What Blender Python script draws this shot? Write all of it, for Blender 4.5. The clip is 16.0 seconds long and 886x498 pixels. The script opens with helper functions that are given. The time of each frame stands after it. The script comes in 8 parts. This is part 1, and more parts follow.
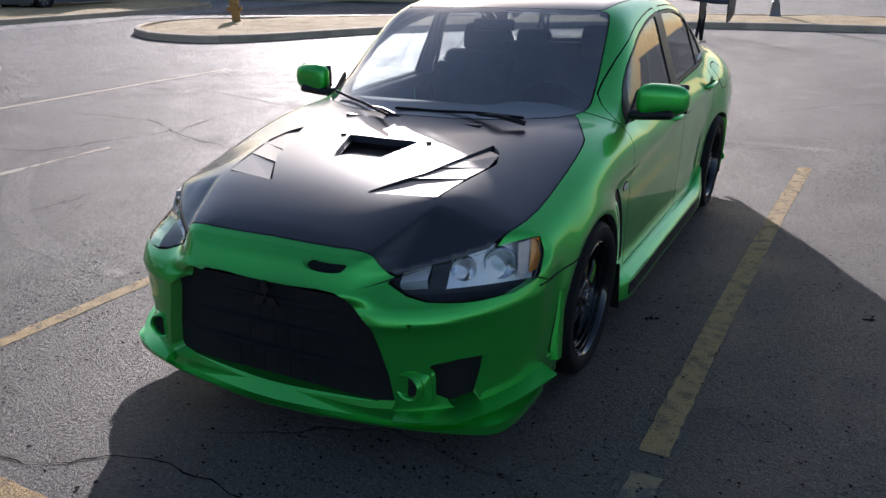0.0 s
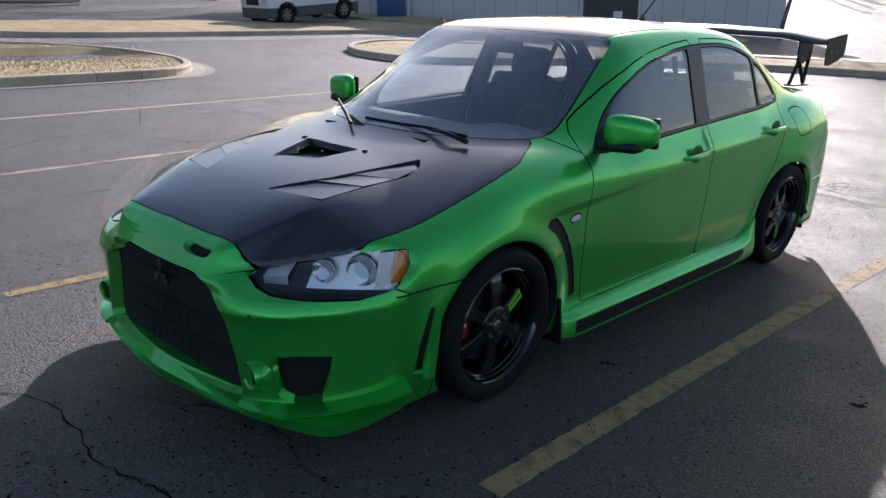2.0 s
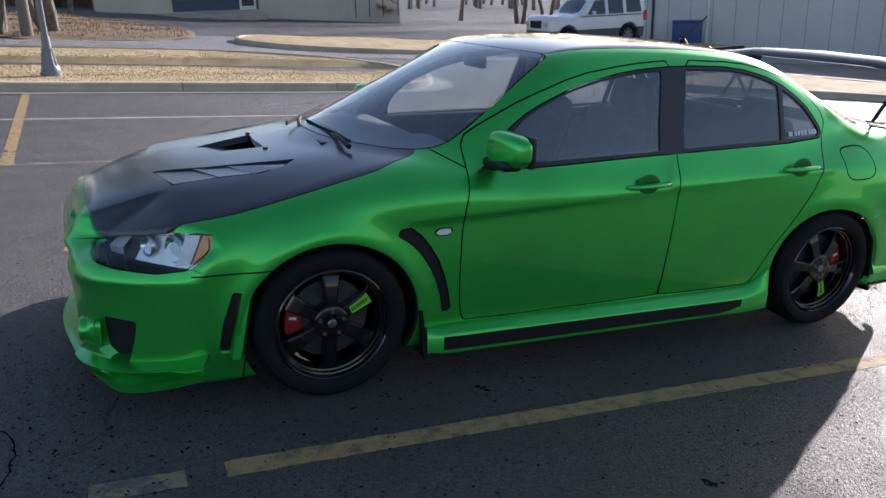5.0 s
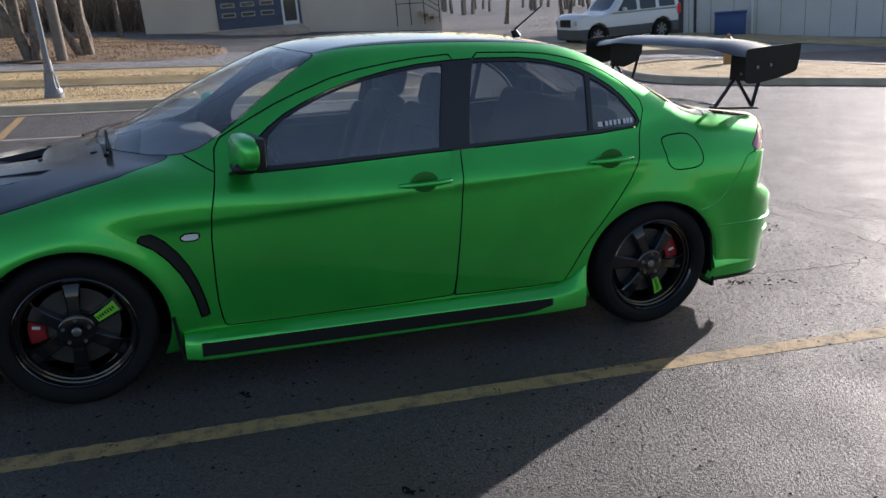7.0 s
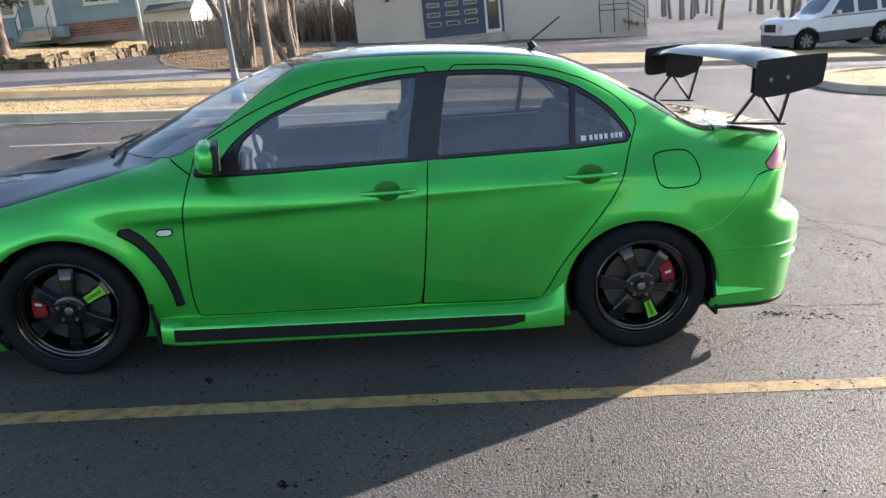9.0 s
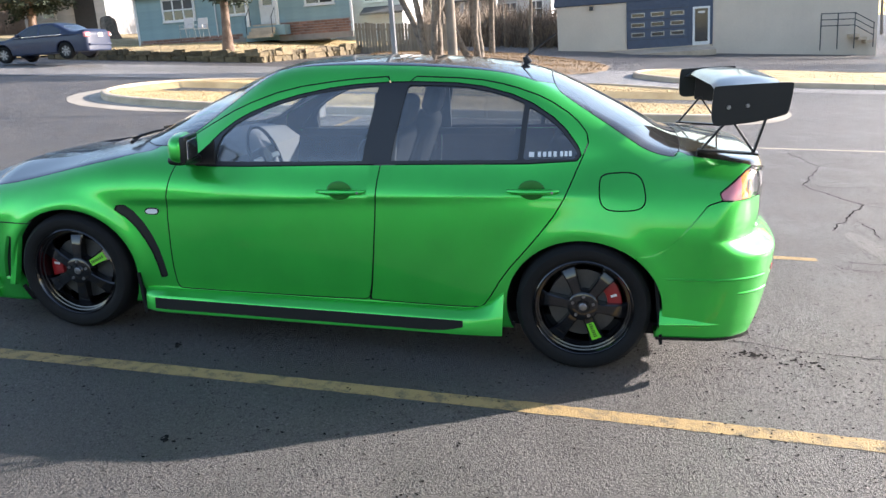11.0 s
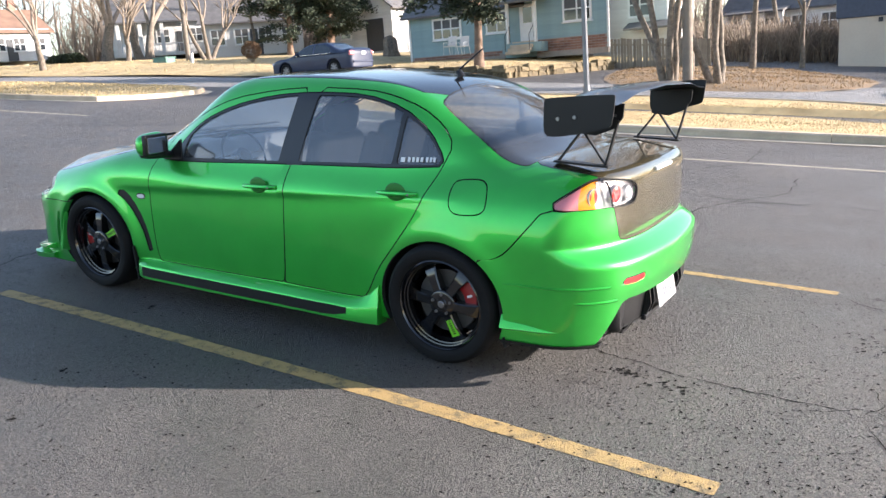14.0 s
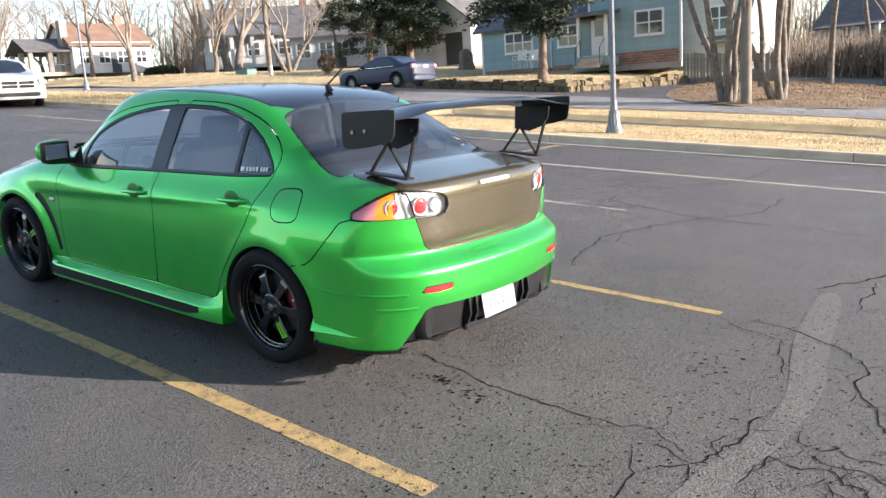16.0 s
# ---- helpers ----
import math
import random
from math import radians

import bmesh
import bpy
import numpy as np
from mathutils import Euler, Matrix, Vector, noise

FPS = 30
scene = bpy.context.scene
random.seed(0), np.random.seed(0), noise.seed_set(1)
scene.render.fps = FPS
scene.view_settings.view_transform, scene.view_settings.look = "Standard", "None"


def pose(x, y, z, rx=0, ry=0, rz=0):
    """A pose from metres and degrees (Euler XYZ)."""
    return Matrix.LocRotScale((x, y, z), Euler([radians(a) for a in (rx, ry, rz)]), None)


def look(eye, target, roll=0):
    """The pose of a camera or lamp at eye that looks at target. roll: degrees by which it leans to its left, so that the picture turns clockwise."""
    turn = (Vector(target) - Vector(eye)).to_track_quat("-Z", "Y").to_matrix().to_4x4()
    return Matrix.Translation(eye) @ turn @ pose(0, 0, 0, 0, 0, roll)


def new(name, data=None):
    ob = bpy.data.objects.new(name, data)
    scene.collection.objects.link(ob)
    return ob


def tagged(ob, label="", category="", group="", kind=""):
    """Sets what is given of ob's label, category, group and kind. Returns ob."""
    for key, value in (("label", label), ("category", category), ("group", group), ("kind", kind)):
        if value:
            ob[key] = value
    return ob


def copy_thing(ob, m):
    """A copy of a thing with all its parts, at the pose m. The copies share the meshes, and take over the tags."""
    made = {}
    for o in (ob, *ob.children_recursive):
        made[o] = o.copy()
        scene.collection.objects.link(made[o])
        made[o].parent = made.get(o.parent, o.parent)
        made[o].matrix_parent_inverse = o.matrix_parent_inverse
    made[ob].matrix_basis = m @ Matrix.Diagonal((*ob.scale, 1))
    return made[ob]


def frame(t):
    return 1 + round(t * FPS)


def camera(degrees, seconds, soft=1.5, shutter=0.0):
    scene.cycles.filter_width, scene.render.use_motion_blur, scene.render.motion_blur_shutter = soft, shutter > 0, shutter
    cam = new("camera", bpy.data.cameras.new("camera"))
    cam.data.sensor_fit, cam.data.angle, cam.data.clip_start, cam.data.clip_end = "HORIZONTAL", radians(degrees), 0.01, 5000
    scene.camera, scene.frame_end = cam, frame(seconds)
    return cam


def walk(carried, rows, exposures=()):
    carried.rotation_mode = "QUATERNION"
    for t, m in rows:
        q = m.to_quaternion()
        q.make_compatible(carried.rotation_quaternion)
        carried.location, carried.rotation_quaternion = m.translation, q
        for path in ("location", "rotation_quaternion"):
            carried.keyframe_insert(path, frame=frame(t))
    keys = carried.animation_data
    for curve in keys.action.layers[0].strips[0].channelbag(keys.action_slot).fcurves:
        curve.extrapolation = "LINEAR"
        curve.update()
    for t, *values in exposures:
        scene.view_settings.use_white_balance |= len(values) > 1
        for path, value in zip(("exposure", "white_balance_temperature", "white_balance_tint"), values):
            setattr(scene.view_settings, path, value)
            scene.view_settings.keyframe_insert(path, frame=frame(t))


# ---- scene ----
cam = camera(57.15, 16.0)
PATH = [
    (0, (1.718, -2.939, 1.584), (0.854, -1.262, 0.922), -0.37),
    (0.5, (1.951, -2.789, 1.550), (0.960, -1.171, 0.920), 0.70),
    (1, (2.185, -2.614, 1.547), (1.077, -1.065, 0.936), 1.00),
    (1.5, (2.513, -2.463, 1.542), (1.294, -0.997, 0.937), 1.49),
    (2, (2.697, -2.274, 1.536), (1.387, -0.888, 0.936), 2.11),
    (2.5, (2.844, -2.030, 1.534), (1.442, -0.731, 0.944), 2.54),
    (3, (3.082, -1.831, 1.538), (1.591, -0.637, 0.943), 3.01),
    (3.2, (3.168, -1.756, 1.544), (1.643, -0.604, 0.954), 3.13),
    (5.3, (3.818, -0.657, 1.562), (2.069, 0.120, 0.983), 2.62),
    (5.5, (3.849, -0.514, 1.568), (2.101, 0.265, 0.986), 2.41),
    (6, (3.982, -0.219, 1.563), (2.233, 0.566, 0.993), 1.71),
    (6.5, (4.150, 0.068, 1.582), (2.378, 0.797, 1.008), 0.46),
    (7, (4.183, 0.383, 1.547), (2.372, 1.017, 0.981), -0.30),
    (7.5, (4.239, 0.650, 1.559), (2.392, 1.182, 1.007), -1.14),
    (8, (4.372, 0.896, 1.574), (2.493, 1.301, 1.025), -1.90),
    (8.5, (4.401, 1.165, 1.542), (2.497, 1.437, 0.996), -1.92),
    (8.7, (4.424, 1.285, 1.550), (2.513, 1.504, 1.005), -1.65),
    (10.8, (4.527, 2.504, 1.577), (2.625, 2.181, 1.048), 0.38),
    (11, (4.556, 2.665, 1.588), (2.659, 2.311, 1.061), 0.60),
    (11.5, (4.522, 2.999, 1.584), (2.638, 2.580, 1.056), 0.99),
    (12, (4.398, 3.305, 1.584), (2.544, 2.768, 1.061), 0.59),
    (12.5, (4.402, 3.658, 1.586), (2.598, 2.970, 1.066), 0.12),
    (13, (4.371, 3.972, 1.587), (2.602, 3.185, 1.085), -0.51),
    (13.5, (4.281, 4.285, 1.596), (2.559, 3.396, 1.102), -0.48),
    (14, (4.196, 4.647, 1.594), (2.530, 3.656, 1.101), -0.17),
    (14.5, (4.087, 4.956, 1.602), (2.485, 3.862, 1.113), -0.34),
    (15, (3.880, 5.229, 1.597), (2.281, 4.126, 1.120), 0.03),
    (15.5, (3.762, 5.561, 1.599), (2.197, 4.404, 1.137), -0.34),
    (16, (3.580, 5.867, 1.611), (2.032, 4.689, 1.148), 0.01),
]

LOT = pose(0, 0, 0, -4.58, 0, 0)      # the car park falls gently towards +y
EXPOSURES = [(0.0, 0.42, 6100, 19), (3.0, 0.70, 6050, 20), (5.4, 0.82, 6100, 19), (6.0, 0.56, 6150, 20), (7.2, 0.60, 6250, 18), (7.6, 0.74, 6300, 18), (8.0, 1.10, 6450, 17), (8.7, 1.44, 6500, 17), (10.8, 1.86, 6450, 16), (14.8, 1.80, 6500, 16), (16.0, 1.60, 6500, 16)]
walk(cam, [(t, LOT @ look(eye, target, roll)) for t, eye, target, roll in PATH], EXPOSURES)

# ---- world and sun ----
SUN = (LOT.to_3x3() @ Vector((-1.40, 2.40, 1.0))).normalized()      # towards the sun
world = bpy.data.worlds.new("sky")
scene.world = world
world.use_nodes = True
wn = world.node_tree
sky = wn.nodes.new("ShaderNodeTexSky")
sky.sky_type, sky.sun_disc = "NISHITA", False
sky.sun_elevation = math.asin(SUN.z)
sky.sun_rotation = math.atan2(SUN.x, SUN.y)
sky.air_density, sky.dust_density, sky.altitude = 1.0, 1.0, 300
wn.links.new(sky.outputs[0], wn.nodes["Background"].inputs[0])
wn.nodes["Background"].inputs[1].default_value = 0.118
sun = new("sun", bpy.data.lights.new("sun", "SUN"))
sun.data.energy, sun.data.angle, sun.data.color = 5.3, radians(0.55), (1.0, 0.93, 0.84)
sun.matrix_world = look((0, 0, 30), Vector((0, 0, 30)) - SUN)

# ---- materials ----


def nodes_of(m):
    return m.node_tree.nodes, m.node_tree.links


def mat(name, col, rough=0.6, metal=0.0, var=0.18, scale=6.0, fine=60.0, bump=0.15, coat=0.0, per_object=0.0, island=0.0, col2=None, spec=0.5, rvar=0.1, ramp_at=(0.5, 1.0)):
    """A surface with broad stains, fine grain and relief, in object space."""
    m = bpy.data.materials.new(name)
    m.use_nodes = True
    n, l = nodes_of(m)
    b = n["Principled BSDF"]
    tc = n.new("ShaderNodeTexCoord")
    n1 = n.new("ShaderNodeTexNoise"); n1.inputs["Scale"].default_value = scale; n1.inputs["Detail"].default_value = 5
    n2 = n.new("ShaderNodeTexNoise"); n2.inputs["Scale"].default_value = fine; n2.inputs["Detail"].default_value = 4
    for q in (n1, n2):
        l.new(tc.outputs["Object"], q.inputs["Vector"])
    mix = n.new("ShaderNodeMix"); mix.data_type = "RGBA"
    c2 = col2 or tuple(c * (1 - var) for c in col)
    mix.inputs[6].default_value, mix.inputs[7].default_value = (*col, 1), (*c2, 1)
    add = n.new("ShaderNodeMath"); add.operation = "MULTIPLY_ADD"
    l.new(n2.outputs[0], add.inputs[0]); add.inputs[1].default_value = 0.5; l.new(n1.outputs[0], add.inputs[2])
    ramp = n.new("ShaderNodeMapRange"); ramp.inputs[1].default_value, ramp.inputs[2].default_value = ramp_at
    l.new(add.outputs[0], ramp.inputs[0]); l.new(ramp.outputs[0], mix.inputs[0])
    out = mix.outputs[2]
    if per_object or island:
        hsv = n.new("ShaderNodeHueSaturation")
        src = n.new("ShaderNodeObjectInfo").outputs["Random"] if per_object else n.new("ShaderNodeNewGeometry").outputs["Random Per Island"]
        mr = n.new("ShaderNodeMapRange"); k = per_object or island
        mr.inputs[3].default_value, mr.inputs[4].default_value = 1 - k, 1 + k
        l.new(src, mr.inputs[0]); l.new(mr.outputs[0], hsv.inputs["Value"]); l.new(out, hsv.inputs["Color"])
        out = hsv.outputs[0]
    l.new(out, b.inputs["Base Color"])
    b.inputs["Roughness"].default_value, b.inputs["Metallic"].default_value = rough, metal
    b.inputs["Specular IOR Level"].default_value = spec
    if rvar:
        rr = n.new("ShaderNodeMapRange"); rr.inputs[3].default_value, rr.inputs[4].default_value = max(0.02, rough - rvar), min(1, rough + rvar)
        l.new(n1.outputs[0], rr.inputs[0]); l.new(rr.outputs[0], b.inputs["Roughness"])
    b.inputs["Coat Weight"].default_value, b.inputs["Coat Roughness"].default_value = coat, 0.04
    if bump:
        bp = n.new("ShaderNodeBump"); bp.inputs["Strength"].default_value, bp.inputs["Distance"].default_value = bump, 0.01
        l.new(n2.outputs[0], bp.inputs["Height"]); l.new(bp.outputs[0], b.inputs["Normal"])
    return m


def paint(name, col, rough=0.32, metal=0.35, coat=0.9, flake=0.25):
    """Glossy car paint with fine flakes and a clear coat."""
    m = mat(name, col, rough, metal, var=flake, scale=2.5, fine=900, bump=0.0, coat=coat, rvar=0.03)
    n, l = nodes_of(m)
    n["Principled BSDF"].inputs["Coat Roughness"].default_value = 0.03
    return m


def glass(name, col, alpha_mix, rough=0.02, film=0.0):
    """Tinted pane: part clear, part glossy coat."""
    m = bpy.data.materials.new(name)
    m.use_nodes = True
    n, l = nodes_of(m)
    n.remove(n["Principled BSDF"])
    tr = n.new("ShaderNodeBsdfTransparent"); tr.inputs[0].default_value = (*col, 1)
    gl = n.new("ShaderNodeBsdfGlossy"); gl.inputs["Roughness"].default_value = rough; gl.inputs[0].default_value = (1, 1, 1, 1)
    lw = n.new("ShaderNodeLayerWeight"); lw.inputs[0].default_value = 0.5
    fr = n.new("ShaderNodeMath"); fr.operation = "POWER"; fr.inputs[1].default_value = 5.0; l.new(lw.outputs["Facing"], fr.inputs[0])
    mr = n.new("ShaderNodeMath"); mr.operation = "MULTIPLY_ADD"; mr.inputs[1].default_value = 0.9; mr.inputs[2].default_value = alpha_mix
    l.new(fr.outputs[0], mr.inputs[0])
    mx = n.new("ShaderNodeMixShader")
    l.new(mr.outputs[0], mx.inputs[0]); l.new(tr.outputs[0], mx.inputs[1]); l.new(gl.outputs[0], mx.inputs[2])
    last = mx
    if film:      # a pale film that scatters light both ways, put in for glare haze and dust
        df = n.new("ShaderNodeBsdfDiffuse"); df.inputs[0].default_value = (0.8, 0.8, 0.8, 1)
        tl = n.new("ShaderNodeBsdfTranslucent"); tl.inputs[0].default_value = (0.8, 0.8, 0.8, 1)
        du = n.new("ShaderNodeAddShader"); l.new(df.outputs[0], du.inputs[0]); l.new(tl.outputs[0], du.inputs[1])
        nz = n.new("ShaderNodeTexNoise"); nz.inputs["Scale"].default_value = 3.0; nz.inputs["Detail"].default_value = 5
        tc = n.new("ShaderNodeTexCoord"); l.new(tc.outputs["Object"], nz.inputs["Vector"])
        fm = n.new("ShaderNodeMath"); fm.operation = "MULTIPLY"; fm.inputs[1].default_value = film * 2; l.new(nz.outputs[0], fm.inputs[0])
        last = n.new("ShaderNodeMixShader")
        l.new(fm.outputs[0], last.inputs[0]); l.new(mx.outputs[0], last.inputs[1]); l.new(du.outputs[0], last.inputs[2])
    l.new(last.outputs[0], n["Material Output"].inputs[0])
    return m


GREEN = paint("green_paint", (0.030, 0.575, 0.066), 0.36, 0.78, 1.0)
CARBON = mat("carbon_weave", (0.012, 0.012, 0.015), 0.40, 0.0, var=0.3, scale=3, fine=420, bump=0.02, coat=1.0, rvar=0.06, spec=0.35)
CARBON.node_tree.nodes["Principled BSDF"].inputs["Coat Roughness"].default_value = 0.16
# brown base paints in the sunlit ground reflected by the lacquer
BOOT_CARBON = mat("lacquered_carbon_reflection", (0.105, 0.087, 0.048), 0.24, 0.5, var=0.35, scale=2, fine=380, bump=0.03, coat=1.0, rvar=0.05)
BLACK_GLOSS = mat("gloss_black", (0.005, 0.005, 0.006), 0.11, 0.0, var=0.2, bump=0.0, coat=0.5, rvar=0.05)
BLACK_SATIN = mat("satin_black", (0.010, 0.010, 0.011), 0.42, 0.0, var=0.25, fine=200, bump=0.05, spec=0.35)
BLACK_TRIM = mat("black_trim", (0.02, 0.02, 0.022), 0.38, 0.0, var=0.25, fine=150, bump=0.03)
RUBBER = mat("tyre_rubber", (0.008, 0.008, 0.0084), 0.7, 0.0, var=0.3, fine=120, bump=0.2, spec=0.2)
# near-black for dark parts, and for shade painted into openings and gaps
DARK = mat("dark_parts_void_shade", (0.006, 0.006, 0.006), 0.9, 0.0, var=0.2, bump=0.1)
FABRIC = mat("dark_fabric", (0.022, 0.022, 0.025), 0.9, 0.0, var=0.3, fine=300, bump=0.2)
LINING = mat("grey_lining", (0.16, 0.16, 0.165), 0.85, 0.0, var=0.15, fine=200, bump=0.1)
CHROME = mat("chrome", (0.75, 0.75, 0.76), 0.14, 1.0, var=0.1, bump=0.0, rvar=0.05)
STEEL = mat("brushed_steel", (0.30, 0.30, 0.31), 0.35, 1.0, var=0.2, fine=140, bump=0.05)
RED = mat("red_caliper", (0.30, 0.008, 0.010), 0.35, 0.0, var=0.2, bump=0.02, coat=0.5)
LENS_CLEAR = glass("clear_lens", (0.95, 0.96, 0.97), 0.04)
LENS_RED = mat("red_lens", (0.80, 0.012, 0.012), 0.14, 0.0, var=0.15, fine=120, bump=0.08, coat=0.8, rvar=0.03)
LENS_PINK = mat("pink_lens", (0.74, 0.22, 0.23), 0.14, 0.0, var=0.15, fine=120, bump=0.08, coat=0.8, rvar=0.03)
AMBER = mat("amber_lens", (0.92, 0.30, 0.012), 0.14, 0.0, var=0.2, fine=120, bump=0.08, coat=0.8, rvar=0.03)
SILVER_REF = mat("lamp_reflector", (0.60, 0.585, 0.59), 0.30, 0.35, var=0.3, fine=70, bump=0.15, rvar=0.1)
HEAD_REF = mat("headlamp_tray", (0.88, 0.88, 0.89), 0.30, 0.45, var=0.25, fine=60, bump=0.2, rvar=0.1)
PLATE = mat("plate_face", (0.42, 0.42, 0.43), 0.45, 0.0, var=0.1, bump=0.02)
WHITE_P = mat("white_plastic", (0.72, 0.72, 0.72), 0.4, 0.0, var=0.08, bump=0.02)
LIME = mat("lime_decal", (0.18, 0.62, 0.03), 0.4, 0.0, var=0.1, bump=0.0)
WIND_GLASS = glass("windscreen_glass", (0.80, 0.86, 0.87), 0.14, film=0.045)
TINT_GLASS = glass("tinted_glass", (0.72, 0.77, 0.79), 0.13, film=0.03)
REAR_TINT = glass("rear_tinted_glass", (0.40, 0.43, 0.45), 0.11, film=0.02)

# ---- mesh helpers ----


def part(name, bm, material, parent=None, label="", smooth=False, matrix=None):
    """Links a bmesh as one object, under a thing or a part."""
    me = bpy.data.meshes.new(name)
    bm.to_mesh(me); bm.free()
    return link(name, me, material, parent, label, smooth, matrix)


def link(name, me, material, parent=None, label="", smooth=False, matrix=None):
    for m in (material if isinstance(material, (list, tuple)) else [material]):
        if m and me.materials.find(m.name) < 0:
            me.materials.append(m)
    if smooth:
        me.polygons.foreach_set("use_smooth", [True] * len(me.polygons))
    ob = new(name, me)
    if parent:
        ob.parent = parent
    if matrix is not None:
        ob.matrix_basis = matrix
    if label:
        ob["label"] = label
    return ob


def thing(name, m, label, category, group="", kind=""):
    ob = new(name)
    ob.matrix_basis = m
    return tagged(ob, label, category, group, kind)


def box(sx, sy, sz, m=None, bevel=0.0, seg=1, bm=None):
    bm = bm or bmesh.new()
    r = bmesh.ops.create_cube(bm, size=1, matrix=(m or Matrix()) @ Matrix.Diagonal((sx, sy, sz, 1)))
    if bevel:
        es = {e for v in r["verts"] for e in v.link_edges}
        bmesh.ops.bevel(bm, geom=list(es), offset=bevel, segments=seg, affect="EDGES", profile=0.5)
    return bm


def cyl(r1, r2, h, n=24, m=None, bm=None, caps=True):
    """A cone or cylinder with its foot at the origin, along z."""
    bm = bm or bmesh.new()
    bmesh.ops.create_cone(bm, cap_ends=caps, segments=n, radius1=r1, radius2=r2, depth=h, matrix=(m or Matrix()) @ Matrix.Translation((0, 0, h / 2)))
    return bm


def lathe(profile, n=48, axis="z", m=None, bm=None):
    """Turns a list of (radius, height) about an axis."""
    bm = bm or bmesh.new()
    rings = []
    for r, h in profile:
        ring = []
        for i in range(n):
            a = 2 * math.pi * i / n
            c, s = r * math.cos(a), r * math.sin(a)
            p = Vector((c, s, h)) if axis == "z" else Vector((h, c, s))
            ring.append(bm.verts.new((m or Matrix()) @ p))
        rings.append(ring)
    for a, b in zip(rings, rings[1:]):
        for i in range(n):
            bm.faces.new((a[i], a[(i + 1) % n], b[(i + 1) % n], b[i]))
    bmesh.ops.recalc_face_normals(bm, faces=bm.faces)
    return bm


def prism(pts, depth, m=None, bm=None, bevel=0.0):
    """A flat outline in x, y raised along z."""
    bm = bm or bmesh.new()
    m = m or Matrix()
    lo = [bm.verts.new(m @ Vector((x, y, 0))) for x, y in pts]
    hi = [bm.verts.new(m @ Vector((x, y, depth))) for x, y in pts]
    n = len(pts)
    fs = [bm.faces.new(lo[::-1]), bm.faces.new(hi)]
    for i in range(n):
        fs.append(bm.faces.new((lo[i], lo[(i + 1) % n], hi[(i + 1) % n], hi[i])))
    bmesh.ops.recalc_face_normals(bm, faces=fs)
    if bevel:
        bmesh.ops.bevel(bm, geom=list({e for f in fs for e in f.edges}), offset=bevel, segments=2, affect="EDGES", profile=0.5)
    return bm


def tube(points, radii, n=8, bm=None, caps=True):
    """A tapering tube along a line of points."""
    bm = bm or bmesh.new()
    pts = [Vector(p) for p in points]
    rad = radii if isinstance(radii, (list, tuple)) else [radii] * len(pts)
    up, rings = Vector((0.13, 0.31, 0.94)), []
    for i, p in enumerate(pts):
        d = (pts[min(i + 1, len(pts) - 1)] - pts[max(i - 1, 0)]).normalized()
        a = d.cross(up)
        if a.length < 0.05:
            a = d.cross(Vector((1, 0, 0)))
        a.normalize(); b = d.cross(a)
        rings.append([bm.verts.new(p + rad[i] * (math.cos(2 * math.pi * k / n) * a + math.sin(2 * math.pi * k / n) * b)) for k in range(n)])
    for r0, r1 in zip(rings, rings[1:]):
        for k in range(n):
            bm.faces.new((r0[k], r0[(k + 1) % n], r1[(k + 1) % n], r1[k]))
    if caps:
        bm.faces.new(rings[0][::-1]); bm.faces.new(rings[-1])
    return bm


def spline(xs, ys):
    """A smooth curve through points (natural cubic), as a function of an array."""
    xs, ys = np.array(xs, float), np.array(ys, float)
    n, h = len(xs), np.diff(xs)
    a = np.zeros((n, n)); r = np.zeros(n); a[0, 0] = a[-1, -1] = 1
    for i in range(1, n - 1):
        a[i, i - 1:i + 2] = h[i - 1], 2 * (h[i - 1] + h[i]), h[i]
        r[i] = 3 * ((ys[i + 1] - ys[i]) / h[i] - (ys[i] - ys[i - 1]) / h[i - 1])
    c = np.linalg.solve(a, r)
    b = np.diff(ys) / h - h * (2 * c[:-1] + c[1:]) / 3
    d = np.diff(c) / (3 * h)

    def f(x):
        x = np.clip(x, xs[0], xs[-1])
        i = np.clip(np.searchsorted(xs, x) - 1, 0, n - 2)
        t = x - xs[i]
        return ys[i] + t * (b[i] + t * (c[i] + t * d[i]))
    return f


def rounded(pts, times=2):
    """Cuts the corners off a closed outline."""
    p = np.array(pts, float)
    for _ in range(times):
        q = np.roll(p, -1, 0)
        p = np.stack([0.78 * p + 0.22 * q, 0.22 * p + 0.78 * q], 1).reshape(-1, 2)
    return p


def outline(pts, times=2):
    """Signed distance to a closed outline; below zero inside."""
    poly = rounded(pts, times)

    def f(u, v):
        p = np.stack([u, v], -1)
        best, inside = np.full(len(p), 1e9), np.zeros(len(p), bool)
        for a, b in zip(poly, np.roll(poly, -1, 0)):
            e, w = b - a, p - a
            t = np.clip((w @ e) / max(e @ e, 1e-12), 0, 1)
            best = np.minimum(best, ((w - t[:, None] * e) ** 2).sum(1))
            c = (a[1] > p[:, 1]) != (b[1] > p[:, 1])
            with np.errstate(divide="ignore", invalid="ignore"):
                inside ^= c & (p[:, 0] < (b[0] - a[0]) * (p[:, 1] - a[1]) / (b[1] - a[1] + 1e-15) + a[0])
        return np.where(inside, -1, 1) * np.sqrt(best)
    return f


def smax(a, b, k):
    h = np.maximum(k - np.abs(a - b), 0) / k
    return np.maximum(a, b) + h * h * k / 4


def smin(a, b, k):
    return -smax(-a, -b, k)


def step(a, b, x):
    t = np.clip((x - a) / (b - a), 0, 1)
    return t * t * (3 - 2 * t)


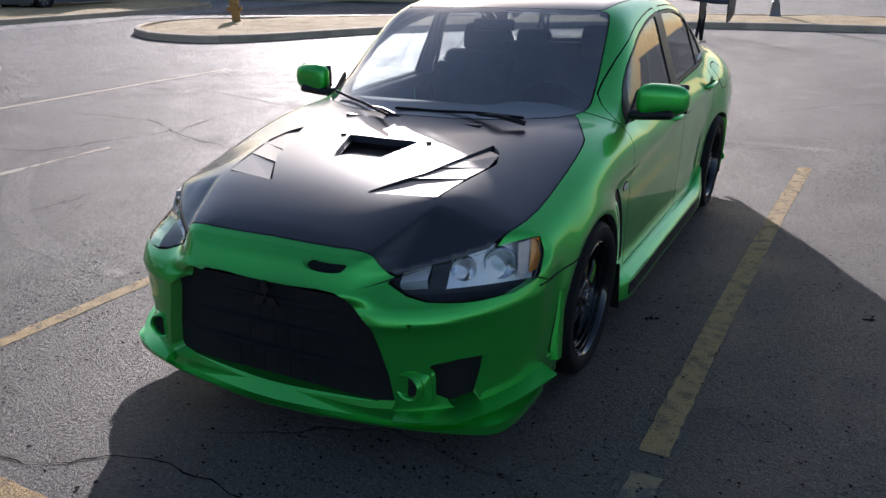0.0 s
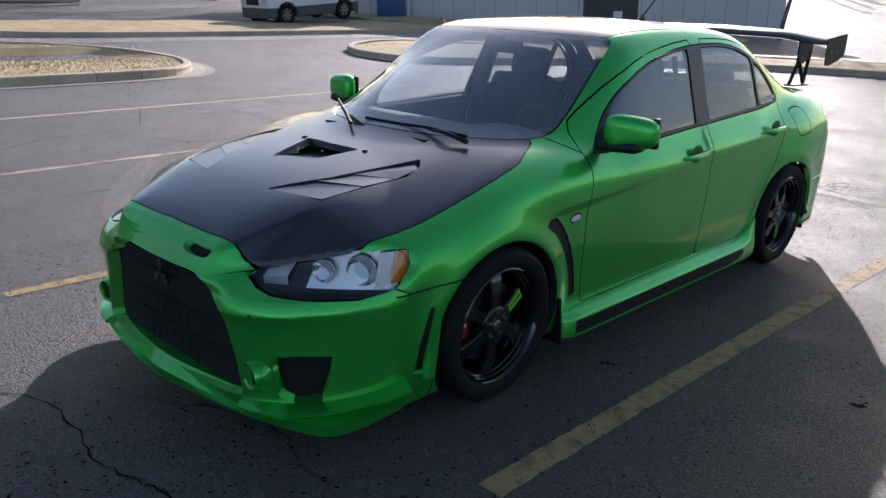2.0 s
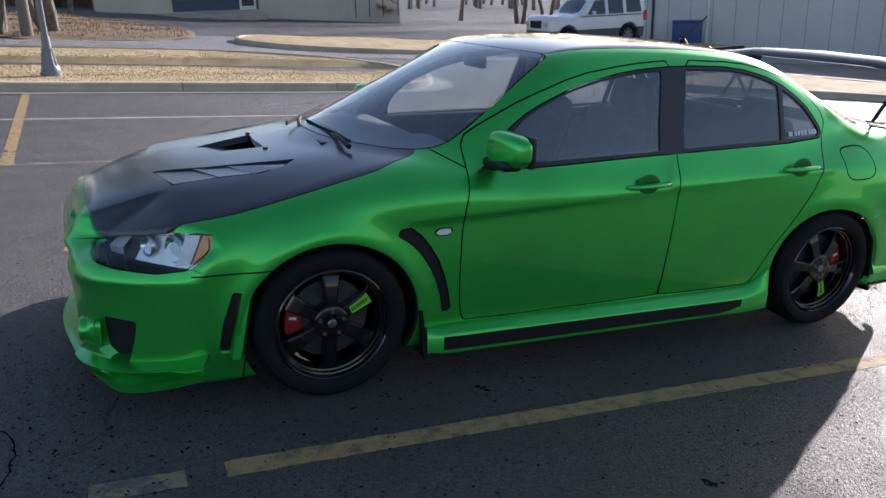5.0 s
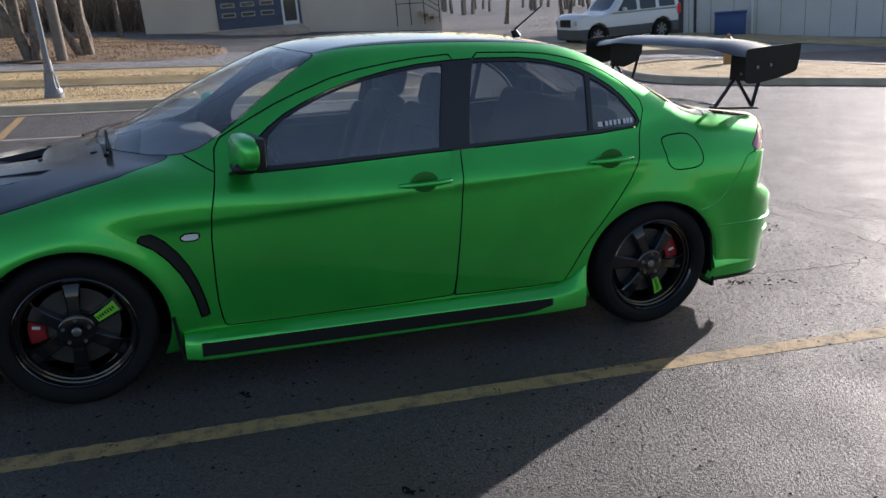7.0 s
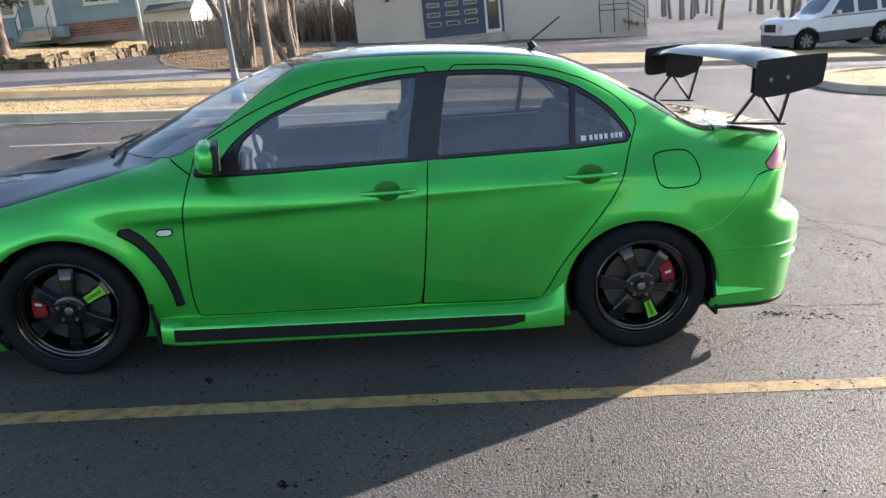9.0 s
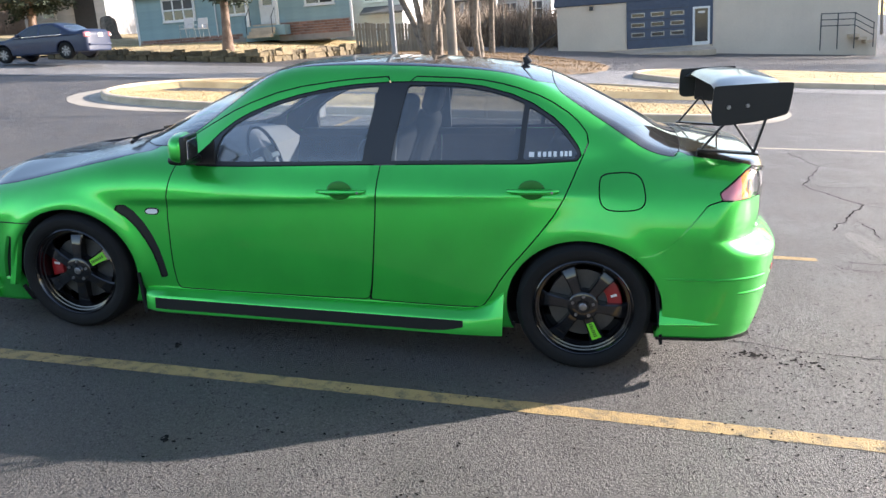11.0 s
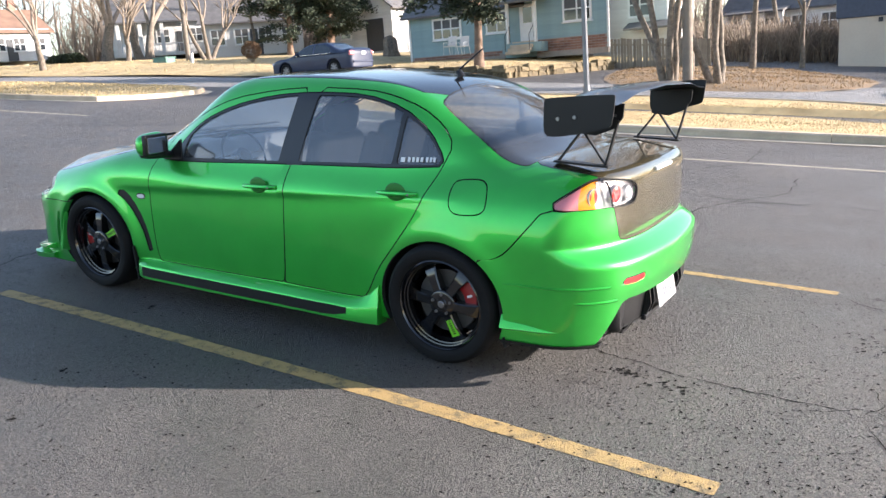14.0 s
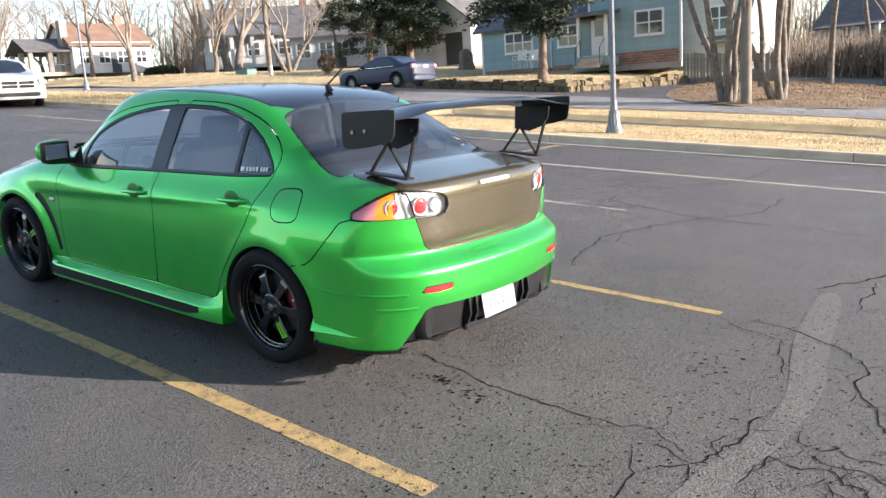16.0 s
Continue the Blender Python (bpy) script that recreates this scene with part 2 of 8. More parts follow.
def gradient(F, p, e=1e-4):
    g = np.empty_like(p)
    for i in range(3):
        d = np.zeros(3); d[i] = e
        g[:, i] = (F(p + d) - F(p - d)) / (2 * e)
    return g


def surface(F, lo, hi, h):
    """Quads over the zero set of F (surface nets, drawn onto it by Newton steps)."""
    ax = [np.arange(a, b + h, h) for a, b in zip(lo, hi)]
    n = [len(a) for a in ax]
    v = np.empty(n)
    for i, x in enumerate(ax[0]):
        yy, zz = np.meshgrid(ax[1], ax[2], indexing="ij")
        v[i] = F(np.stack([np.full(yy.size, x), yy.ravel(), zz.ravel()], 1)).reshape(yy.shape)
    s = v < 0
    cnt = sum(s[i:n[0] - 1 + i, j:n[1] - 1 + j, k:n[2] - 1 + k].astype(int) for i in (0, 1) for j in (0, 1) for k in (0, 1))
    cell = (cnt > 0) & (cnt < 8)
    ids = np.full(cell.shape, -1); ids[cell] = np.arange(cell.sum())
    ijk = np.argwhere(cell)
    p = np.stack([ax[d][ijk[:, d]] + h / 2 for d in range(3)], 1)
    for _ in range(7):
        f, g = F(p), gradient(F, p)
        move = (f / np.maximum((g * g).sum(1), 1e-6))[:, None] * g
        ln = np.linalg.norm(move, axis=1, keepdims=True)
        p -= move * np.minimum(1, 0.8 * h / np.maximum(ln, 1e-9))
    quads = []
    for d in range(3):
        e1, e2 = (d + 1) % 3, (d + 2) % 3
        a = [slice(None)] * 3; b = [slice(None)] * 3
        a[d], b[d] = slice(0, -1), slice(1, None)
        for flip, hit in ((False, s[tuple(a)] & ~s[tuple(b)]), (True, ~s[tuple(a)] & s[tuple(b)])):
            e = np.argwhere(hit)
            e = e[(e[:, e1] > 0) & (e[:, e2] > 0) & (e[:, e1] < n[e1] - 1) & (e[:, e2] < n[e2] - 1)]
            cor = []
            for o1, o2 in ((-1, -1), (0, -1), (0, 0), (-1, 0)):
                c = e.copy(); c[:, e1] += o1; c[:, e2] += o2
                cor.append(ids[c[:, 0], c[:, 1], c[:, 2]])
            q = np.stack(cor, 1)
            q = q[(q >= 0).all(1)]
            quads.append(q[:, ::-1] if flip else q)
    return p, [tuple(q) for q in np.concatenate(quads)]


def keep(V, faces, val):
    """The part of a mesh where val is below zero, cut cleanly along its edge."""
    neg = val < 0
    nl = neg.tolist(); out, extra, cuts = [], [], {}
    base = len(V)

    def cutpoint(a, b):
        k = (a, b) if a < b else (b, a)
        if k not in cuts:
            t = val[k[0]] / (val[k[0]] - val[k[1]])
            cuts[k] = base + len(extra)
            extra.append(V[k[0]] + t * (V[k[1]] - V[k[0]]))
        return cuts[k]
    for f in faces:
        c = sum(nl[i] for i in f)
        if c == len(f):
            out.append(f)
        elif c:
            g = []
            for i, a in enumerate(f):
                b = f[(i + 1) % len(f)]
                if nl[a]:
                    g.append(a)
                if nl[a] != nl[b]:
                    g.append(cutpoint(a, b))
            if len(g) > 2:
                out.append(tuple(g))
    W = np.concatenate([V, np.array(extra).reshape(-1, 3)]) if extra else V
    used = np.unique(np.array([i for f in out for i in f], int)) if out else np.zeros(0, int)
    new_id = np.full(len(W), -1); new_id[used] = np.arange(len(used))
    nid = new_id.tolist()
    return W[used], [tuple(nid[i] for i in f) for f in out]


def split(mesh, f, gap=0.003):
    """Cuts a mesh in two along f = 0, with a narrow gap: inside, outside."""
    V, faces = mesh
    if not len(V):
        return mesh, mesh
    val = f(V[:, 0], V[:, 1], V[:, 2])
    return keep(V, faces, val + gap), keep(V, faces, gap - val)

# ---- the green saloon: its skin ----
# car axes: x to its left, y backwards from the front axle, z up; wheelbase 2.65
nose = spline([0.05, 0.2, 0.35, 0.48, 0.535, 0.60, 0.66, 0.73, 0.9], [-0.925, -0.94, -0.945, -0.952, -0.948, -0.905, -0.875, -0.845, -0.80])
tail = spline([0.1, 0.2, 0.3, 0.41, 0.45, 0.565, 0.60, 0.63, 0.66, 0.70, 0.8, 0.9, 0.98, 1.03, 1.1], [3.53, 3.55, 3.565, 3.578, 3.585, 3.592, 3.582, 3.535, 3.488, 3.484, 3.490, 3.491, 3.478, 3.45, 3.36])
flank = spline([0.05, 0.2, 0.3, 0.45, 0.6, 0.75, 0.85, 0.93, 1.0, 1.1], [0.825, 0.842, 0.850, 0.858, 0.865, 0.868, 0.858, 0.828, 0.79, 0.72])
plan = spline([-1.0, -0.6, -0.3, 0.2, 1.0, 1.8, 2.4, 2.9, 3.2, 3.6], [-0.05, -0.015, 0.0, 0.0, 0.0, 0.002, 0.004, -0.002, -0.022, -0.08])
bonnet = spline([-1.05, -0.9, -0.83, -0.72, -0.6, -0.4, -0.12, 0.2, 0.5, 0.8], [0.63, 0.70, 0.738, 0.786, 0.826, 0.870, 0.914, 0.964, 0.99, 0.98])
deck = spline([2.4, 2.7, 2.95, 3.15, 3.3, 3.42, 3.6], [0.98, 1.02, 1.052, 1.048, 1.032, 1.018, 1.0])
cabin = spline([-0.4, -0.1, 0.1, 0.3, 0.5, 0.7, 0.85, 0.97, 1.1, 1.3, 1.6, 2.0, 2.2, 2.4, 2.7, 3.0, 3.15, 3.3, 3.6],
               [0.66, 0.84, 0.953, 1.062, 1.168, 1.266, 1.333, 1.376, 1.404, 1.425, 1.436, 1.426, 1.408, 1.365, 1.238, 1.082, 0.965, 0.78, 0.3])
crease = spline([0.2, 0.54, 1.34, 2.3, 2.75], [0.712, 0.728, 0.773, 0.830, 0.852])


def body(p):
    x, y, z = np.abs(p[:, 0]), p[:, 1], p[:, 2]
    w = flank(z) + plan(y)
    for yc, amp, zc in ((0.0, 0.020, 0.322), (2.65, 0.010, 0.322)):      # flared arches
        r = np.sqrt(((y - yc) / 1.05) ** 2 + (z - zc) ** 2)
        w = w + amp * np.exp(-((r - 0.35) / 0.062) ** 2) * step(0.12, 0.3, z)
    w = w + 0.038 * step(2.30, 2.95, y) * (1 - step(0.66, 0.98, z))      # broad rear wings
    dz = z - crease(y)                                            # the door's crease
    on = step(0.15, 0.5, y) * (1 - step(2.55, 2.85, y))
    dn = -0.005 * np.logaddexp(0, -dz / 0.005)
    w = w - on * 0.013 * (1 - np.exp(dn / 0.020)) * (0.55 + 0.45 * np.exp(dn / 0.12))
    side = x - w
    beak = 0.045 * np.exp(-(x / 0.42) ** 6) * step(0.54, 0.585, z) * (1 - step(0.66, 0.80, z))
    ridge = 0.013 * np.exp(-np.sqrt((z - 0.490 - 0.050 * (x / 0.85) ** 3) ** 2 + 0.007 ** 2) / np.where(z > 0.490 + 0.050 * (x / 0.85) ** 3, 0.045, 0.020)) * step(0.38, 0.46, x)      # crease over the bumper
    bumper_plan, lamp_plan = 0.40 * (x / 0.845) ** 5, 0.45 * (x / 0.845) ** 2.6 * step(0.32, 0.48, x)
    lamp_plan = lamp_plan + 0.9 * np.maximum(z - 0.645 - 0.27 * np.maximum(x - 0.455, 0), 0) * step(0.36, 0.50, x) * (1 - step(0.60, 0.78, x))      # leans back over the lamps
    ledge = step(0.545, 0.635, z - 0.03 * (x / 0.85) ** 3)
    front = nose(z) - beak - ridge + bumper_plan * (1 - ledge) + lamp_plan * ledge - y
    hip = 0.02 * step(0.45, 0.6, z)
    low_plan, lid_plan = 0.04 * (x / 0.5) ** 2 + 0.20 * (x / 0.865) ** 8, 0.21 * (x / 0.865) ** 4 + hip * (x / 0.86) ** 2
    shelf = step(0.585, 0.665, z)
    rear = y - (tail(z) - low_plan * (1 - shelf) - lid_plan * shelf)
    fold = (0.33 - 0.27 * step(-0.65, 0.3, y)) * 0.05 * np.logaddexp(0, (x - 0.50 + 0.13 * (1 - step(-0.82, -0.45, y))) / 0.05)      # flat middle, falling sides
    top = np.where(y < 1.6, bonnet(y) - 0.016 * (x / 0.5) ** 2 - fold, deck(y) - 0.02 * (x / 0.7) ** 2)
    low = smax(side, z - top, 0.15 + 0.03 * step(0.5, 2.6, y))
    low = smax(low, front, 0.045 - 0.029 * step(0.24, 0.36, x) * step(0.57, 0.62, z))      # a crisper edge over the lamps
    low = smax(low, rear, 0.045)
    under = np.interp(y, [-1, -0.4, 0.4, 2.2, 3.0, 3.5], [0.12, 0.12, 0.17, 0.17, 0.195, 0.20])
    low = smax(low, under - z, 0.02)
    bow = 0.31 * (x / 0.68) ** 2.2 * (1 - step(0.6, 1.3, y)) - 0.06 * (x / 0.6) ** 2 * step(2.0, 2.6, y)
    wg = 0.795 - 0.36 * (smax(z, 0.90, 0.09) - 0.95) - 0.055 * (1 - step(0.35, 1.1, y)) - 0.05 * step(2.2, 3.1, y)
    gh = smax(x - wg, 0.82 * (z - cabin(y - bow) + 0.028 * (x / 0.6) ** 2), 0.12)
    gh = np.maximum(gh, 0.72 - z)
    return smin(low, gh, 0.05)


V, Fc = surface(body, (-0.0375, -1.05, 0.06), (1.0, 3.75, 1.5), 0.0125)
skin = keep(V, Fc, -V[:, 0])
skin[0][np.abs(skin[0][:, 0]) < 1e-6, 0] = 0.0


def ellipse(yc, zc, a, b):
    return lambda x, y, z: (np.sqrt(((y - yc) / a) ** 2 + ((z - zc) / b) ** 2) - 1) * min(a, b)


def side_shape(pts, times=2, xmin=0.45):
    f = outline(pts, times)
    return lambda x, y, z: np.maximum(f(y, z), xmin - x)


def front_shape(pts, times=2, ymax=0.2):
    f = outline(pts, times)
    return lambda x, y, z: np.maximum(f(x, z), y - ymax)


def rear_shape(pts, times=2, ymin=2.9):
    f = outline(pts, times)
    return lambda x, y, z: np.maximum(f(x, z), ymin - y)


def top_shape(pts, times=2, zmin=0.5):
    f = outline(pts, times)
    return lambda x, y, z: np.maximum(f(x, y), zmin - z)


car = thing("saloon_car", LOT.copy(), "bright green tuned saloon with black carbon bonnet in a marked bay", "car")


def panel(name, mesh, material, mode="centre", label="", depth=0.016, lift=0.0, parent=None, back=None, dark_rim=True):
    """A sheet of the skin with its edges turned in. mode centre: mirrored and welded; side: one for each side."""
    P, faces = mesh
    if not faces:
        return []
    if mode == "centre":
        mid = P[:, 0] < 1e-5
        ids = np.arange(len(P)); m = ids.copy()
        m[~mid] = len(P) + np.arange((~mid).sum())
        Q = P[~mid] * (-1, 1, 1)
        ml = m.tolist()
        P = np.concatenate([P, Q]); faces = faces + [tuple(ml[i] for i in f[::-1]) for f in faces]
        sets = [(P, faces)]
    else:
        sets = [(P, faces), (P * (-1, 1, 1), [f[::-1] for f in faces])]
    obs = []
    for P, faces in sets:
        N = gradient(body, P)
        N /= np.maximum(np.linalg.norm(N, axis=1, keepdims=True), 1e-9)
        P = P + (lift(P)[:, None] if callable(lift) else lift) * N
        edges = {}
        for f in faces:
            for a, b in zip(f, f[1:] + f[:1]):
                edges[(a, b)] = 1
        rim = [(a, b) for a, b in edges if (b, a) not in edges]
        rv = sorted({i for e in rim for i in e})
        at = {v: len(P) + i for i, v in enumerate(rv)}
        P2 = np.concatenate([P, P[rv] - depth * N[rv]]); N2 = np.concatenate([N, N[rv]])
        allf = faces + [(b, a, at[a], at[b]) for a, b in rim]
        me = bpy.data.meshes.new(name)
        me.from_pydata(P2.tolist(), [], allf)
        if dark_rim:
            me.materials.append(material); me.materials.append(DARK)
            me.polygons.foreach_set("material_index", [0] * len(faces) + [1] * len(rim))
        me.polygons.foreach_set("use_smooth", [True] * len(me.polygons))
        me.update()
        me.normals_split_custom_set_from_vertices(N2.tolist())
        obs.append(link(name, me, material, parent or car, label))
        if back:
            mb = bpy.data.meshes.new("lining")
            mb.from_pydata((P - 0.022 * N).tolist(), [], [f[::-1] for f in faces])
            link("lining", mb, back, obs[-1], "dark inner lining", True)
    return obs


# wheel openings
rest = skin
for yc, zc, a, b in ((0.0, 0.322, 0.362, 0.337), (2.65, 0.322, 0.362, 0.325)):
    f = ellipse(yc, zc, a, b)
    rest = split(rest, lambda x, y, z: np.maximum(f(x, y, z), 0.5 - x), 0.0)[1]
rest = split(rest, lambda x, y, z: np.maximum(z - 0.5, np.maximum(x - 0.79, np.maximum(-0.55 - y, y - 3.15))) , 0.0)[1]   # open underneath

# glass
ws = outline([(-0.9, 0.62), (-0.68, 0.50), (-0.60, 0.36), (-0.40, 0.20), (-0.2, 0.125), (0, 0.105), (0.2, 0.125), (0.40, 0.20), (0.60, 0.36), (0.665, 0.50), (0.64, 0.70), (0.585, 1.04), (0.54, 1.06), (0.3, 0.99), (0, 0.955),
              (-0.3, 0.99), (-0.54, 1.06), (-0.585, 1.04), (-0.64, 0.70), (-0.665, 0.50)][1:], 2)
windscreen, rest = split(rest, lambda x, y, z: np.maximum(ws(x, y), 0.93 + 0.035 * step(0.45, 0.6, np.abs(x)) - z))
rw = outline([(-0.54, 2.46), (0, 2.40), (0.54, 2.46), (0.59, 2.55), (0.655, 2.8), (0.69, 3.0), (0.66, 3.045), (0.3, 3.08), (-0.3, 3.08), (-0.66, 3.045), (-0.69, 3.0), (-0.655, 2.8), (-0.59, 2.55)], 2)
rear_window, rest = split(rest, lambda x, y, z: np.maximum(rw(x, y), 0.99 - z))
DLO = [(0.66, 0.905), (0.70, 0.945), (0.785, 1.05), (0.92, 1.148), (1.15, 1.243), (1.43, 1.306), (1.72, 1.332), (2.07, 1.33), (2.32, 1.272), (2.50, 1.165), (2.61, 1.03), (2.575, 0.985), (1.6, 0.944), (0.80, 0.902)]
trim, rest = split(rest, side_shape(DLO, 1))
FG = [(0.80, 0.925), (0.795, 0.99), (0.82, 1.05), (0.88, 1.105), (0.95, 1.145), (1.05, 1.19), (1.15, 1.226), (1.29, 1.264), (1.43, 1.289), (1.52, 1.302), (1.615, 1.311), (1.60, 1.22), (1.575, 1.08), (1.56, 0.958)]
RG = [(1.70, 0.965), (1.715, 1.08), (1.74, 1.22), (1.76, 1.316), (1.90, 1.318), (2.05, 1.314), (2.16, 1.298), (2.26, 1.272), (2.325, 1.247), (2.31, 0.992)]
QG = [(2.335, 0.994), (2.35, 1.232), (2.42, 1.195), (2.49, 1.145), (2.55, 1.08), (2.588, 1.028), (2.57, 1.004)]
glass_f, trim = split(trim, side_shape(FG, 0), 0.0)
glass_r, trim = split(trim, side_shape(RG, 0), 0.0)
glass_q, trim = split(trim, side_shape(QG, 0), 0.0)

# bonnet, roof, boot lid
hd = outline([(0, -0.865), (0.15, -0.866), (0.28, -0.862), (0.38, -0.853), (0.425, -0.838), (0.468, -0.808), (0.52, -0.785), (0.62, -0.695), (0.70, -0.590), (0.745, -0.48), (0.765, -0.318), (0.765, 0.0), (0.748, 0.20), (0.715, 0.265), (0.68, 0.34), (0.64, 0.42), (0.56, 0.40), (0.42, 0.30), (0.2, 0.22), (0, 0.20),
              (-0.2, 0.20), (-0.3, -0.1), (-0.3, -0.7), (-0.2, -0.85)], 1)
lamp_top = lambda x: np.interp(x, [0.43, 0.455, 0.49, 0.606, 0.722, 0.785], [0.60, 0.628, 0.638, 0.664, 0.696, 0.706])
hood, rest = split(rest, lambda x, y, z: np.maximum(hd(x, y), lamp_top(x) - z))
HV = outline([(0.205, -0.60), (0.462, -0.545), (0.535, -0.20), (0.505, -0.10), (0.455, -0.05), (0.335, -0.40)], 0)
hood_vent, hood = split(hood, lambda x, y, z: HV(x, y), 0.0)
SC = outline([(-0.05, -0.395), (0.06, -0.40), (0.095, -0.355), (0.168, -0.12), (-0.05, -0.13)], 0)
scoop, hood = split(hood, lambda x, y, z: SC(x, y), 0.0)
rf = outline([(-0.3, 0.93), (0, 0.935), (0.3, 0.97), (0.54, 1.04), (0.56, 1.2), (0.565, 1.6), (0.56, 2.0), (0.545, 2.47), (0, 2.415), (-0.3, 2.43)], 1)
roof, rest = split(rest, lambda x, y, z: np.maximum(rf(x, y), 1.2 - z))
lid_t = outline([(-0.3, 3.05), (0.3, 3.06), (0.60, 3.03), (0.665, 3.1), (0.655, 3.30), (0.64, 3.8), (-0.3, 3.8)], 1)
lid_r = outline([(-0.3, 0.664), (0.44, 0.667), (0.535, 0.680), (0.585, 0.80), (0.645, 1.0), (0.645, 1.3), (-0.3, 1.3)], 1)
boot_lid, rest = split(rest, lambda x, y, z: np.minimum(np.maximum(lid_t(x, y), np.maximum(0.97 - z, 3.02 - y)), np.maximum(np.maximum(lid_r(x, z), 3.2 - y), z - 0.985)), 0.002)

# lamps
HL = [(0.440, 0.615), (0.455, 0.626), (0.49, 0.636), (0.606, 0.662), (0.722, 0.694), (0.785, 0.704), (0.806, 0.702), (0.822, 0.66), (0.834, 0.60), (0.830, 0.583), (0.793, 0.567), (0.702, 0.569), (0.584, 0.575), (0.513, 0.586), (0.465, 0.602)]
headlamp, rest = split(rest, front_shape(HL, 0, -0.40))
TL_S = outline([(3.19, 0.860), (3.34, 0.975), (3.38, 0.99), (3.8, 1.0), (3.8, 0.835), (3.38, 0.845)], 1)
tail_out, rest = split(rest, lambda x, y, z: np.maximum(TL_S(y, z), 0.60 - x))
TL_R = outline([(0.66, 0.990), (0.62, 0.982), (0.46, 0.962), (0.402, 0.935), (0.395, 0.885), (0.43, 0.842), (0.60, 0.848), (0.66, 0.852)], 1)
tail_in, boot_lid = split(boot_lid, lambda x, y, z: np.maximum(TL_R(x, z), 3.3 - y))

# doors, fuel flap, wing vents
FD = [(0.585, 0.90), (0.548, 0.72), (0.552, 0.40), (0.572, 0.272), (0.60, 0.262), (1.58, 0.272), (1.612, 0.29), (1.635, 0.6), (1.65, 0.96), (1.712, 1.357), (1.45, 1.335), (1.15, 1.285), (0.90, 1.19), (0.70, 1.08), (0.60, 1.02)]
RD = [(1.60, 0.273), (2.15, 0.272), (2.19, 0.30), (2.268, 0.45), (2.40, 0.62), (2.515, 0.782), (2.60, 0.99), (2.64, 1.10), (2.56, 1.19), (2.42, 1.272), (2.25, 1.325), (2.08, 1.352), (1.712, 1.357), (1.65, 0.96), (1.635, 0.6), (1.615, 0.29)]
front_door, rest = split(rest, side_shape(FD, 1, 0.5))
rear_door, rest = split(rest, side_shape(RD, 1, 0.5))
FF = [(2.70, 0.945), (2.84, 0.958), (2.885, 0.93), (2.905, 0.835), (2.87, 0.80), (2.74, 0.79), (2.70, 0.82), (2.69, 0.90)]
fuel_flap, rest = split(rest, side_shape(FF, 2, 0.5))
WV = [(0.262, 0.668), (0.274, 0.690), (0.318, 0.694), (0.365, 0.660), (0.41, 0.608), (0.45, 0.545), (0.48, 0.475), (0.502, 0.40), (0.518, 0.322), (0.482, 0.316), (0.468, 0.385), (0.445, 0.455), (0.415, 0.515), (0.375, 0.575), (0.325, 0.628)]
wing_vent, rest = split(rest, side_shape(WV, 0, 0.5))
SM = [(0.43, 0.652), (0.425, 0.672), (0.445, 0.684), (0.50, 0.684), (0.505, 0.668), (0.49, 0.652)]
side_marker, rest = split(rest, side_shape(SM, 1, 0.5))

# front bumper and its openings
fb_line = outline([(-1.2, 0.0), (-0.36, 0.0), (-0.33, 0.42), (-0.21, 0.575), (-0.30, 0.567), (-0.52, 0.562), (-0.60, 0.70), (-0.70, 0.9), (-1.2, 0.9)], 1)
front_bumper, rest = split(rest, lambda x, y, z: fb_line(y, z))
GR = [(-0.2, 0.592), (0.0, 0.592), (0.10, 0.593), (0.20, 0.597), (0.28, 0.594), (0.335, 0.575), (0.39, 0.52), (0.43, 0.485), (0.455, 0.40), (0.478, 0.32), (0.495, 0.215), (0.485, 0.195), (0.40, 0.185), (0.0, 0.178), (-0.2, 0.178)]
grille, front_bumper = split(front_bumper, front_shape(GR, 0, -0.5), 0.0)
SD = [(0.60, 0.362), (0.68, 0.376), (0.752, 0.374), (0.745, 0.30), (0.725, 0.20), (0.66, 0.20), (0.62, 0.225)]
side_duct, front_bumper = split(front_bumper, front_shape(SD, 0, -0.5), 0.0)
NS = [(0.152, 0.655), (0.163, 0.680), (0.22, 0.675), (0.33, 0.680), (0.312, 0.650), (0.285, 0.642), (0.19, 0.640)]
nose_slot, front_bumper = split(front_bumper, lambda x, y, z: np.maximum(outline(NS, 1)(x, z), y + 0.7), 0.0)
BV = [(-0.388, 0.495), (-0.352, 0.490), (-0.398, 0.245), (-0.442, 0.245), (-0.428, 0.36)]
bumper_vent, front_bumper = split(front_bumper, side_shape(BV, 0, 0.6), 0.0)

# rear bumper, diffuser opening
rb_line = outline([(3.8, 0.86), (3.38, 0.845), (3.19, 0.855), (3.12, 0.76), (3.02, 0.64), (2.96, 0.60), (2.86, 0.585), (2.80, 0.3), (2.80, 0.0), (3.8, 0.0)], 1)
rear_bumper, rest = split(rest, lambda x, y, z: np.maximum(rb_line(y, z), 2.8 - y))
DF = [(-0.3, 0.398), (0.14, 0.400), (0.45, 0.408), (0.575, 0.412), (0.615, 0.398), (0.665, 0.31), (0.73, 0.20), (0.75, 0.05), (-0.3, 0.05)]
diffuser_gap, rear_bumper = split(rear_bumper, rear_shape(DF, 0, 3.2), 0.0)
RR = [(0.455, 0.488), (0.455, 0.520), (0.62, 0.520), (0.645, 0.490), (0.54, 0.482)]
reflector, rear_bumper = split(rear_bumper, rear_shape(RR, 0, 3.2))
pillar_f, rest = split(rest, lambda x, y, z: np.maximum(np.maximum(y - 0.75, -0.7 - y), z - 0.952 + 0.52 * (y - 0.51)))

